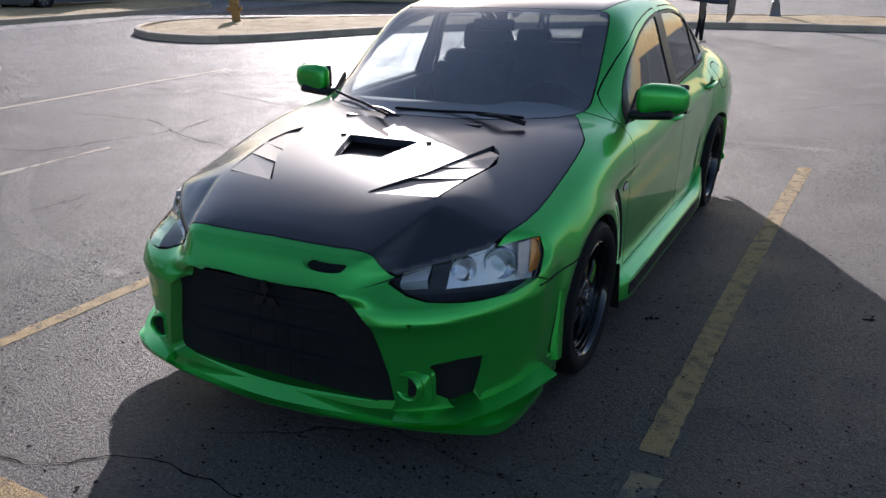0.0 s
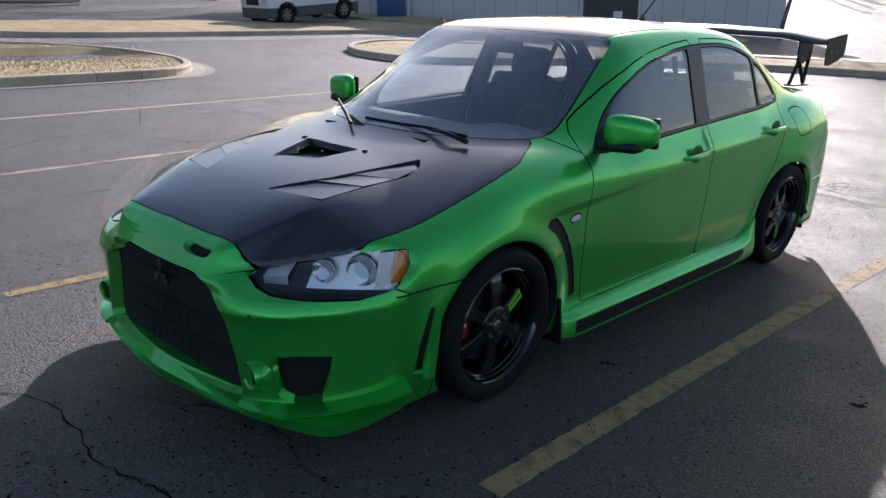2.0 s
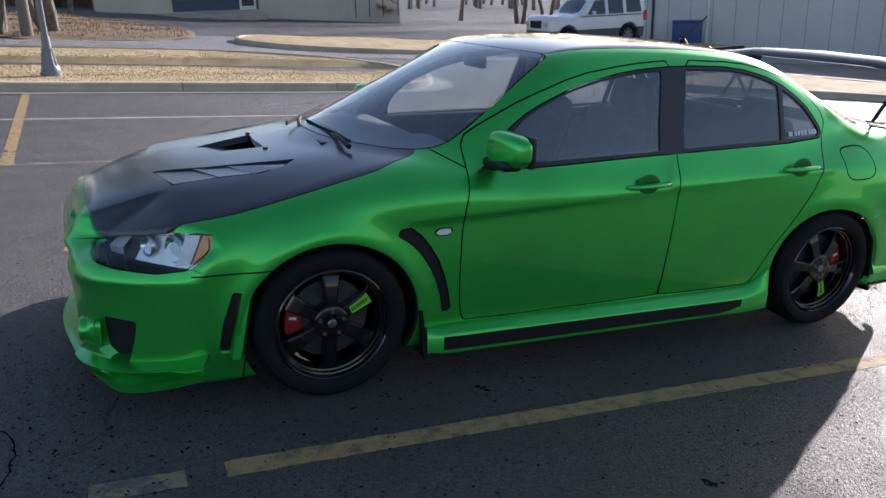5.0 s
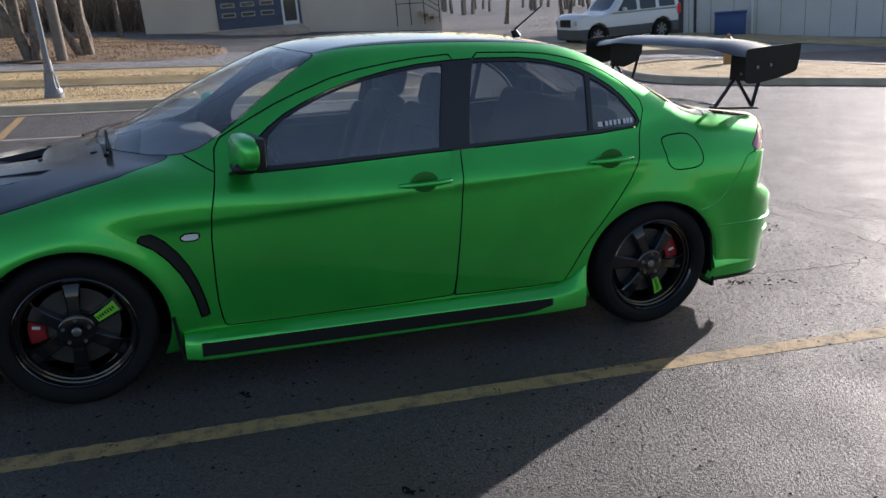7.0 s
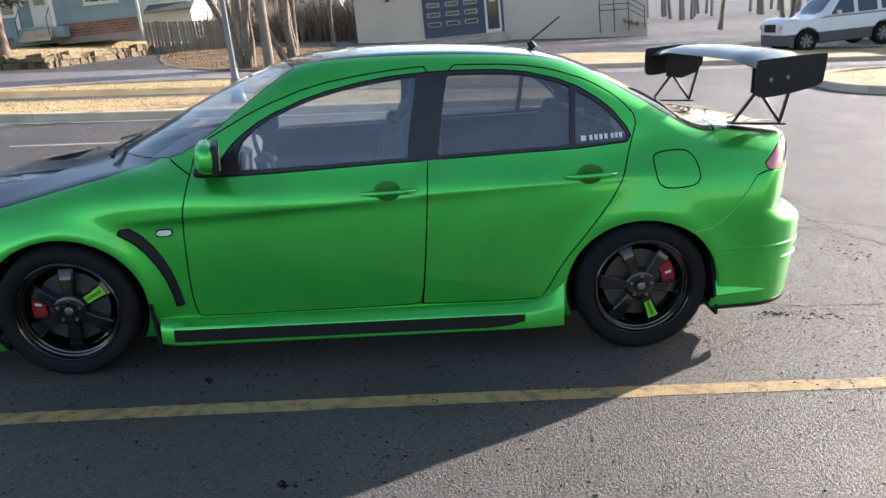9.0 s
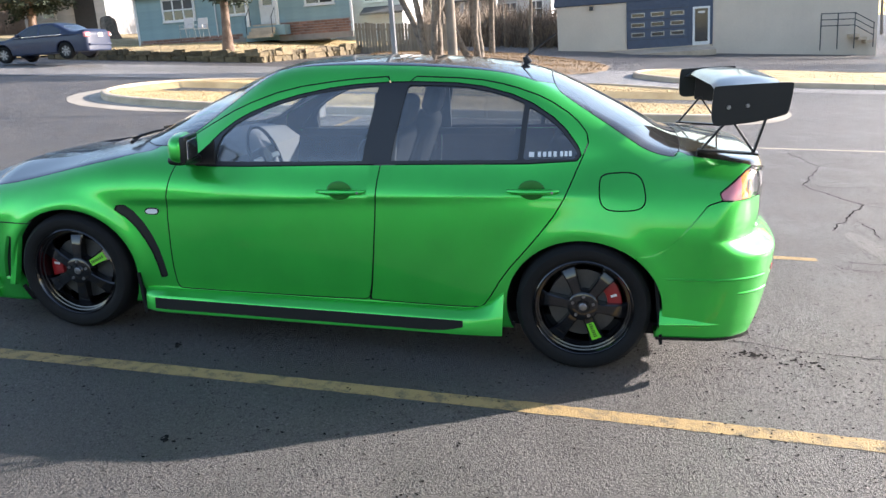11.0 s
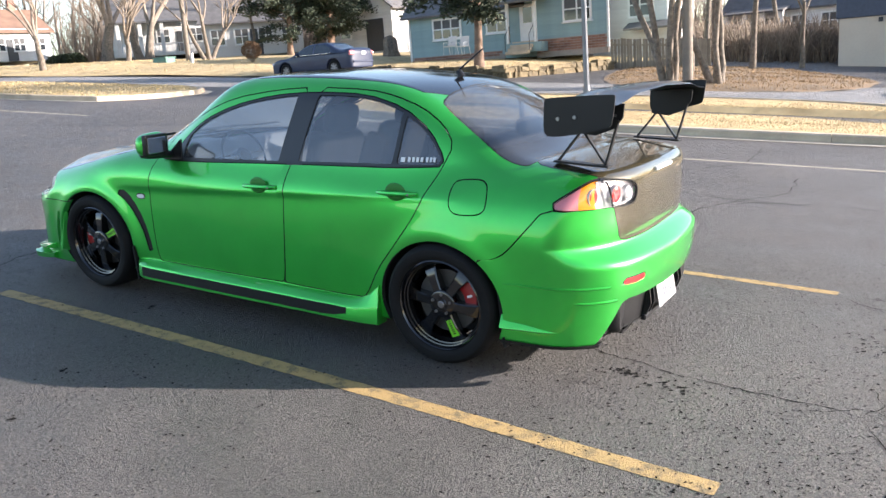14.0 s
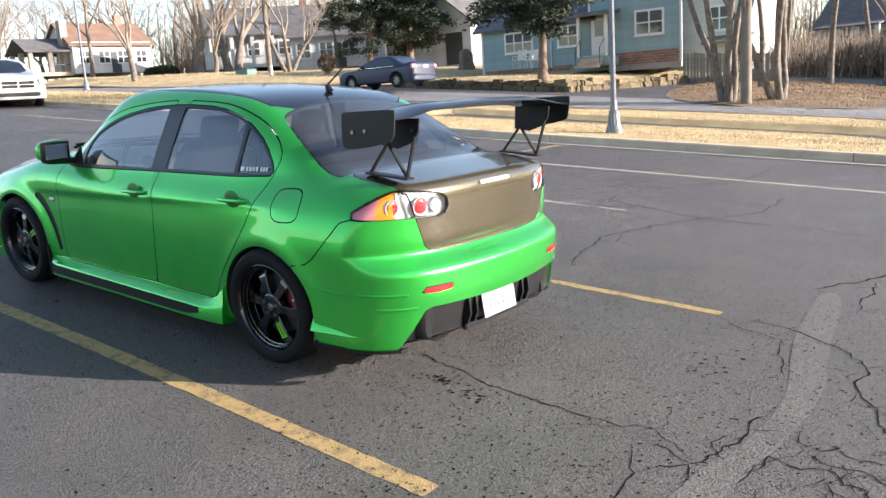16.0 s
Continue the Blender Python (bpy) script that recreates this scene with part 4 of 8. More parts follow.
# mirrors, handles
for sd in (1, -1):
    bm = bmesh.new()
    bmesh.ops.create_icosphere(bm, subdivisions=4, radius=1)
    for v in bm.verts:
        x, y, z = v.co
        q = lambda a, p: math.copysign(abs(a) ** p, a)
        x, y, z = q(x, 0.62), q(y, 0.7), q(z, 0.62)
        yy = 0.068 * y if y < 0 else 0.040 * y
        v.co = (sd * (0.938 + 0.112 * x), 0.703 + yy * 0.80 + 0.022 * x, 1.012 + 0.070 * z * (1 - 0.10 * x))
    mir = smooth_part("door_mirror", bm, GREEN)
    smooth_part("mirror_base", box(0.20, 0.09, 0.045, RUN(sd * 0.895, 0.690, 0.948) @ R4(radians(sd * -4), 4, "Y"), 0.02, 3), BLACK_SATIN, mir, "black mirror foot")
    smooth_part("mirror_rim", box(0.200, 0.030, 0.128, RUN(sd * 0.938, 0.737, 1.012) @ R4(radians(sd * 10), 4, "Z"), 0.009, 2), BLACK_SATIN, mir)
    smooth_part("mirror_glass", box(0.16, 0.004, 0.09, RUN(sd * 0.938, 0.7545, 1.012) @ R4(radians(sd * 10), 4, "Z"), 0.001), CHROME, mir, "mirror glass")
    smooth_part("mirror_sail", prism([(0.64, 0.905), (0.80, 0.915), (0.80, 1.035)], 0.012, RUN(sd * 0.792, 0, 0) @ Matrix(((0, 0, sd, 0), (1, 0, 0, 0), (0, 1, 0, 0), (0, 0, 0, 1)))), BLACK_SATIN)
    for y0, y1, z0, z1, dr in ((1.345, 1.592, 0.812, 0.822, doors_f), (2.272, 2.512, 0.857, 0.867, doors_r)):
        dr = dr[0 if sd > 0 else 1]
        yc, zc = (y0 + y1) / 2, (z0 + z1) / 2
        m = RUN(sd * 0.866, yc, zc) @ R4(radians(2.3), 4, "X")
        st = []
        for i in range(15):
            f = i / 14
            y = (f - 0.5) * (y1 - y0)
            h = 0.0135 * (1 - abs(2 * f - 1) ** 6 * 0.5)
            o = 0.030 * (1 - abs(2 * f - 1) ** 4)
            st.append([m @ Vector((sd * (o - 0.014), y, -h)), m @ Vector((sd * o, y, -h * 0.6)), m @ Vector((sd * (o + 0.003), y, 0)), m @ Vector((sd * o, y, h * 0.7)), m @ Vector((sd * (o - 0.014), y, h))])
        sweep("door_handle", st, GREEN, parent=dr)
        # no hollow: a thin oval in darker green paints the cup's shade
        cup = bmesh.new()
        bmesh.ops.create_uvsphere(cup, u_segments=24, v_segments=12, radius=1, matrix=RUN(sd * 0.8635, yc - 0.005, zc + 0.006) @ Matrix.Diagonal((0.004, 0.062, 0.046, 1)))
        smooth_part("handle_cup", cup, mat("handle_cup_shade", (0.008, 0.16, 0.014), 0.4, 0.3, bump=0) if "handle_cup_shade" not in bpy.data.materials else bpy.data.materials["handle_cup_shade"], dr, "darker green oval painting the shade of the grip cup")
        smooth_part("lock_barrel", cyl(0.006, 0.006, 0.004, 14, m @ RUN(sd * 0.030, (y1 - y0) / 2 - 0.03, 0) @ R4(radians(90), 4, "Y")), STEEL, dr)

# three flat louvre blades in each bonnet vent
def on_bonnet(x, y, dz):
    return (x, y, bonnet(np.array(y)).item() - 0.016 * (x / 0.5) ** 2 - (0.33 - 0.27 * step(-0.65, 0.3, np.array(y)).item()) * 0.03 * math.log1p(math.exp((abs(x) - 0.48) / 0.03)) + dz)


for sd, vent in ((1, vents[0]), (-1, vents[1])):
    for a0, a1, b0, b1 in (((0.222, -0.592), (0.458, -0.540), (0.486, -0.374), (0.332, -0.418)), ((0.300, -0.452), (0.488, -0.368), (0.513, -0.245), (0.395, -0.275)), ((0.365, -0.320), (0.516, -0.238), (0.508, -0.115), (0.452, -0.080))):
        bm = bmesh.new()
        lift = (0.0, 0.001, -0.001, -0.007)
        up = [bm.verts.new((sd * p[0], *on_bonnet(p[0], p[1], d)[1:])) for p, d in zip((a0, a1, b0, b1), lift)]
        dn = [bm.verts.new(v.co - Vector((0, 0, 0.004))) for v in up]
        bm.faces.new(up); bm.faces.new(dn[::-1])
        for i in range(4):
            bm.faces.new((up[i], dn[i], dn[(i + 1) % 4], up[(i + 1) % 4]))
        bmesh.ops.translate(bm, verts=bm.verts, vec=(0, 0, -0.002 if a0[1] < -0.4 else -0.004))
        bmesh.ops.recalc_face_normals(bm, faces=bm.faces)
        smooth_part("louvre", bm, CARBON, vent)

# wipers, washer jets, bonnet pins, aerial
for a, b, c in (((0.50, 0.17, 0.962), (0.28, 0.165, 0.985), (-0.10, 0.145, 0.988)), ((-0.05, 0.10, 0.955), (-0.25, 0.155, 0.985), (-0.56, 0.36, 1.005))):
    w = smooth_part("wiper", tube([a, ((a[0] + b[0]) / 2, (a[1] + b[1]) / 2 - 0.01, (a[2] + b[2]) / 2 + 0.012), b], [0.011, 0.009, 0.006], 8), BLACK_SATIN, label="black wiper arm")
    m2 = tuple((p + q) / 2 for p, q in zip(b, c))
    d = Vector(c) - Vector(b)
    smooth_part("wiper_blade", tube([Vector(b) - 0.55 * d, Vector(b) + Vector((0, 0, 0.006)), m2, c], 0.0065, 6), RUBBER, w)
smooth_part("cowl_panel", box(0.66, 0.09, 0.02, RUN(0, 0.14, 0.943), 0.004), BLACK_SATIN)
for x in (-0.20, 0.205):
    smooth_part("bonnet_pin", cyl(0.013, 0.012, 0.022, 16, RUN(x, -0.12, 0.895)), BLACK_SATIN, label="black bonnet pin")
ant = smooth_part("aerial", tube([(0.0, 2.28, 1.40), (0.0, 2.26, 1.435), (0.0, 2.27, 1.445)], [0.024, 0.017, 0.009], 12), BLACK_SATIN, label="black roof aerial")
smooth_part("aerial_mast", tube([(0.0, 2.265, 1.44), (0.0, 2.42, 1.56)], [0.0055, 0.004], 8), BLACK_SATIN, ant)

# rear wing on truss stands
st = []
foil = [(0.0, 0.0), (0.03, 0.022), (0.10, 0.034), (0.20, 0.030), (0.29, 0.012), (0.30, 0.004), (0.20, 0.010), (0.10, 0.006), (0.03, -0.008)]
for i in range(33):
    x = -0.79 + 1.58 * i / 32
    u = abs(x) / 0.79
    dip = -0.028 * step(0.55, 0.95, np.array(u)).item()
    tw = radians(6 + 8 * (1 - u))
    ring = []
    for c, h in foil:
        yy, zz = c * math.cos(tw) - h * math.sin(tw), c * math.sin(tw) * 0.55 + h
        ring.append((x, 3.185 + yy, 1.318 + zz + dip + 0.018))
    st.append(ring)
WING = mat("wing_carbon", (0.012, 0.012, 0.014), 0.35, 0.0, var=0.3, scale=3, fine=420, bump=0.02, coat=0.6, spec=0.2)
wing = sweep("rear_wing", st, WING, "black carbon rear wing blade")
for sd in (1, -1):
    pts = rounded([(3.155, 1.225), (3.165, 1.185), (3.21, 1.18), (3.36, 1.205), (3.46, 1.235), (3.475, 1.25), (3.485, 1.37), (3.475, 1.378), (3.17, 1.352), (3.155, 1.345)], 2)
    smooth_part("end_plate", prism([tuple(p) for p in pts], 0.008, Matrix(((0, 0, 1, sd * 0.80 - 0.004), (1, 0, 0, 0), (0, 1, 0, 0), (0, 0, 0, 1)))), BLACK_SATIN, wing, "flat black end plate")
    for y, z in ((3.225, 1.262), (3.303, 1.272)):
        smooth_part("plate_bolt", cyl(0.0095, 0.0085, 0.006, 14, RUN(sd * 0.804, y, z) @ R4(radians(90 * sd), 4, "Y")), STEEL, wing)
    x = sd * 0.60
    stand = smooth_part("wing_stand", box(0.06, 0.27, 0.010, RUN(x, 3.27, 1.040) @ R4(radians(-2), 4, "X"), 0.002), BLACK_SATIN, label="black truss wing stand")
    for p, q in (((x, 3.15, 1.045), (x, 3.265, 1.20)), ((x, 3.385, 1.042), (x, 3.265, 1.20)), ((x, 3.385, 1.042), (x, 3.435, 1.25))):
        d = Vector(q) - Vector(p)
        smooth_part("truss_bar", box(0.010, 0.022, d.length, Matrix.Translation((Vector(p) + Vector(q)) / 2) @ d.to_track_quat("Z", "X").to_matrix().to_4x4(), 0.002), BLACK_SATIN, stand)
    pts = [(3.23, 1.185), (3.33, 1.175), (3.42, 1.21), (3.455, 1.26), (3.46, 1.325), (3.23, 1.315)]
    smooth_part("stand_plate", prism(pts, 0.010, Matrix(((0, 0, 1, x - 0.005), (1, 0, 0, 0), (0, 1, 0, 0), (0, 0, 0, 1)))), BLACK_SATIN, stand)
    for y, z in ((3.29, 1.215), (3.42, 1.27)):
        smooth_part("stand_bolt", cyl(0.008, 0.007, 0.005, 12, RUN(x + sd * 0.005, y, z) @ R4(radians(90 * sd), 4, "Y")), STEEL, stand)

# boot furniture: brake lamp, plate, diffuser, exhausts
smooth_part("high_brake_lamp", box(0.27, 0.02, 0.020, RUN(0.0, 3.484, 0.972), 0.006, 2), WHITE_P, label="pale high-level brake lamp")
plate = smooth_part("number_plate", box(0.305, 0.006, 0.135, RUN(0.03, 3.548, 0.325) @ R4(radians(12), 4, "X"), 0.002), PLATE, label="white number plate")
for i, (x, z, w, h) in enumerate(((-0.10, 0.318, 0.028, 0.052), (-0.065, 0.318, 0.026, 0.052), (-0.02, 0.318, 0.026, 0.052), (0.015, 0.318, 0.026, 0.052), (0.05, 0.318, 0.026, 0.052), (-0.03, 0.365, 0.12, 0.008), (-0.03, 0.270, 0.10, 0.007))):
    smooth_part("plate_bar", box(w * 0.7, 0.002, h, RUN(x + 0.06, 3.552 + 0.21 * (0.318 - z), z + 0.007) @ R4(radians(12), 4, "X")), mat("plate_ink", (0.15, 0.16, 0.20), 0.6, bump=0) if "plate_ink" not in bpy.data.materials else bpy.data.materials["plate_ink"], plate)
smooth_part("plate_sticker", box(0.03, 0.002, 0.03, RUN(-0.095, 3.5385, 0.373) @ R4(radians(12), 4, "X")), AMBER, plate)
for sd in (1, -1):
    st = []
    for y, cx, cz, rx, rz in ((3.15, 0.47, 0.31, 0.17, 0.095), (3.32, 0.47, 0.31, 0.170, 0.098), (3.43, 0.465, 0.312, 0.165, 0.098), (3.475, 0.455, 0.315, 0.155, 0.094), (3.487, 0.45, 0.317, 0.142, 0.086), (3.478, 0.46, 0.250, 0.075, 0.045), (3.455, 0.46, 0.240, 0.062, 0.040), (3.36, 0.46, 0.240, 0.056, 0.038)):
        ring = []
        for a in np.linspace(0, 2 * math.pi, 36, endpoint=False):
            c, s_ = math.cos(a), math.sin(a)
            ring.append((sd * (cx + rx * math.copysign(abs(c) ** 0.55, c)), y, cz + rz * math.copysign(abs(s_) ** 0.55, s_) - 0.03 * (y - 3.4) * c))
        st.append(ring)
    sh = sweep("exhaust_shroud", st, BLACK_SATIN, "black moulded exhaust surround")
    ex = smooth_part("exhaust_tip", lathe([(0.032, 0.0), (0.033, 0.15), (0.037, 0.152), (0.041, 0.145), (0.040, 0.0)], 28, "z", RUN(sd * 0.46, 3.325, 0.240) @ R4(radians(-86), 4, "X")), BLACK_SATIN, label="dark exhaust tailpipe")
    # black disc for the shade inside the pipe
    smooth_part("exhaust_dark", lathe([(0.001, 0.10), (0.033, 0.10)], 20, "z", RUN(sd * 0.46, 3.325, 0.240) @ R4(radians(-86), 4, "X")), DARK, ex)
    for x in (0.225, 0.285):
        smooth_part("diffuser_fin", prism([(3.20, 0.24), (3.52, 0.225), (3.55, 0.31), (3.535, 0.40), (3.25, 0.395)], 0.012, Matrix(((0, 0, 1, sd * x), (1, 0, 0, 0), (0, 1, 0, 0), (0, 0, 0, 1)))), BLACK_SATIN)
    # a fine raised line and a low wedge on the rear bumper flank
    def flank_x(y, z):
        lo, hi = 0.4, 1.0
        for _ in range(24):
            mid = (lo + hi) / 2
            lo, hi = (mid, hi) if body(np.array([[mid, y, z]]))[0] < 0 else (lo, mid)
        return lo
    st = []
    for y0, y1, zc in ((3.0, 3.47, 0.492), (3.34, 3.49, 0.420)):
        st = []
        for f in np.linspace(0, 1, 18):
            y = y0 + (y1 - y0) * f
            x = flank_x(y, zc)
            o = 0.006 * min(1, 4 * f + 0.1)
            st.append([(sd * (x - 0.008), y, zc - 0.012), (sd * (x + o), y + 0.5 * o, zc - 0.003), (sd * (x + o), y + 0.5 * o, zc + 0.002), (sd * (x - 0.008), y, zc + 0.010)])
        sweep("bumper_strake", st, GREEN)
    st = []
    for f in np.linspace(0, 1, 12):
        y = 3.0 + 0.33 * f
        x, h = flank_x(y, 0.25), 0.024 * (1 - f) - 0.002
        st.append([(sd * (x - 0.05), y, 0.262), (sd * (x - 0.004), y, 0.258), (sd * (x + h), y, 0.272), (sd * (x + h * 0.8), y, 0.290 - 0.018 * f), (sd * (x - 0.004), y, 0.334 - 0.056 * f), (sd * (x - 0.05), y, 0.330 - 0.056 * f)])
    sweep("bumper_spat", st, GREEN)
    st = []      # thin black lip under the bumper's side
    for f in np.linspace(0, 1, 16):
        y = 2.99 + 0.44 * f
        x = flank_x(y, 0.225)
        st.append([(sd * (x - 0.05), y, 0.190), (sd * (x - 0.004), y, 0.190), (sd * (x + 0.001), y, 0.204), (sd * (x - 0.05), y, 0.206)])
    sweep("bumper_lip", st, BLACK_SATIN)
    # the seam where the bumper meets the wing, running in from the lamp
    def front_y(x, z):
        lo, hi = -1.1, -0.3
        for _ in range(24):
            mid = (lo + hi) / 2
            lo, hi = (mid, hi) if body(np.array([[x, mid, z]]))[0] > 0 else (lo, mid)
        return lo
    line = [(x, 0.604 + 0.22 * (x - 0.374)) for x in np.linspace(0.370, 0.452, 8)]
    smooth_part("bumper_seam", tube([(sd * x, front_y(x, z) + 0.0008, z) for x, z in line], [0.0008 + 0.0022 * k / 7 for k in range(8)], 6), DARK)
    line = [(y, 0.560 + 0.012 * max(0, (y + 0.52) / 0.31)) for y in np.linspace(-0.53, -0.215, 12)]
    smooth_part("wing_seam", tube([(sd * (flank_x(y, z) + 0.0006), y, z) for y, z in line], 0.0030, 6), DARK)
smooth_part("lower_valance", box(0.62, 0.03, 0.03, RUN(0, 3.515, 0.235), 0.006), BLACK_SATIN)

# white lettering strip on the quarter glass (kept as plain bars)
for i, (y, w) in enumerate(((2.374, 0.030), (2.41, 0.018), (2.434, 0.018), (2.458, 0.018), (2.482, 0.018), (2.512, 0.016), (2.532, 0.016), (2.552, 0.016))):
    z = 1.018 + 0.05 * (y - 2.374)
    zz = z - (0.012 if i == 0 else 0.0)
    x = 0.795 - 0.36 * (z - 0.95) - 0.05 * (y - 2.2) ** 2 * (3 - 2 * (y - 2.2) / 0.9) / 0.81 + 0.0035
    smooth_part("sticker_bar", box(0.002, w * 0.82, 0.024, RUN(x, y, z) @ R4(radians(-20), 4, "Y"), 0.0), WHITE_P, label="white window sticker bar")

# ---- the cabin ----


def seat(x, y, wheelside):
    s = smooth_part("front_seat", box(0.48, 0.50, 0.16, RUN(x, y, 0.46) @ R4(radians(6), 4, "X"), 0.06, 3), FABRIC, label="dark fabric sports seat")
    smooth_part("seat_back", box(0.46, 0.15, 0.62, RUN(x, y + 0.30, 0.80) @ R4(radians(-18), 4, "X"), 0.06, 3), FABRIC, s)
    for sd in (1, -1):
        smooth_part("bolster", box(0.08, 0.17, 0.50, RUN(x + sd * 0.20, y + 0.25, 0.78) @ R4(radians(-18), 4, "X"), 0.035, 2), FABRIC, s)
    smooth_part("headrest", box(0.26, 0.10, 0.17, RUN(x, y + 0.43, 1.165) @ R4(radians(-14), 4, "X"), 0.045, 3), FABRIC, s)


seat(0.37, 1.25, 1); seat(-0.37, 1.25, -1)
smooth_part("rear_bench", box(1.24, 0.50, 0.18, RUN(0, 2.08, 0.48), 0.06, 3), FABRIC, label="dark rear bench")
smooth_part("rear_backrest", box(1.24, 0.14, 0.58, RUN(0, 2.42, 0.80) @ R4(radians(-22), 4, "X"), 0.05, 3), FABRIC)
for x in (0.38, -0.38):
    smooth_part("rear_headrest", box(0.25, 0.09, 0.13, RUN(x, 2.54, 1.09), 0.04, 3), FABRIC)
smooth_part("parcel_shelf", box(1.25, 0.50, 0.02, RUN(0, 2.78, 1.0)), FABRIC)
st = [[(x, 0.30, 0.55), (x, 0.30, 0.93), (x, 0.45, 0.955 + 0.02 * math.exp(-((x - 0.37) / 0.18) ** 4)), (x, 0.62, 0.945 + 0.03 * math.exp(-((x - 0.37) / 0.18) ** 4)), (x, 0.72, 0.88), (x, 0.70, 0.70), (x, 0.55, 0.55)] for x in np.linspace(-0.61, 0.61, 25)]
sweep("dashboard", st, LINING, "grey dashboard")
smooth_part("centre_console", box(0.22, 0.9, 0.30, RUN(0, 1.05, 0.50), 0.03, 2), LINING)
swm = RUN(0.37, 0.88, 0.88) @ R4(radians(-68), 4, "X")
sw = smooth_part("steering_wheel", lathe([(0.178, 0.0), (0.190, 0.012), (0.180, 0.022), (0.168, 0.012), (0.178, 0.0)], 40, "z", swm), BLACK_SATIN, label="black steering wheel")
smooth_part("wheel_boss", lathe([(0.001, 0.03), (0.05, 0.028), (0.065, 0.01), (0.06, -0.05)], 24, "z", swm), BLACK_SATIN, sw)
for a in (0, 90, 180):
    smooth_part("wheel_spoke", box(0.13, 0.03, 0.014, swm @ R4(radians(a - 0), 4, "Z") @ RUN(0.11, 0, 0.012), 0.004), STEEL, sw)
smooth_part("cabin_mirror", box(0.22, 0.03, 0.06, RUN(0, 0.98, 1.29), 0.012, 2), BLACK_SATIN)
for sd in (1, -1):
    smooth_part("pillar_lining", box(0.03, 0.10, 0.42, RUN(sd * 0.715, 1.67, 1.11) @ R4(radians(sd * -20), 4, "Y")), LINING)
    smooth_part("seat_belt", box(0.004, 0.045, 0.55, RUN(sd * 0.66, 1.60, 1.0) @ R4(radians(sd * -12), 4, "Y")), BLACK_SATIN)
    smooth_part("door_top", box(0.06, 1.45, 0.05, RUN(sd * 0.745, 1.42, 0.915) @ R4(radians(2), 4, "X"), 0.015, 2), FABRIC)

# ---- ground, kerbs, verges ----
FALL = math.tan(radians(4.58))


def tz(x, y):
    """Height of the ground: the lot falls to +y, and the street side rises to -x."""
    x, y = np.asarray(x, float), np.asarray(y, float)
    rise = 0.012 * np.clip(np.logaddexp(0, (-11 - x) / 0.8) * 0.8, 0, 45)
    return rise - FALL * 60 * np.tanh(y / 60)


def at(x, y, dz=0.0, rz=0.0):
    return pose(x, y, float(tz(x, y)) + dz, 0, 0, rz)


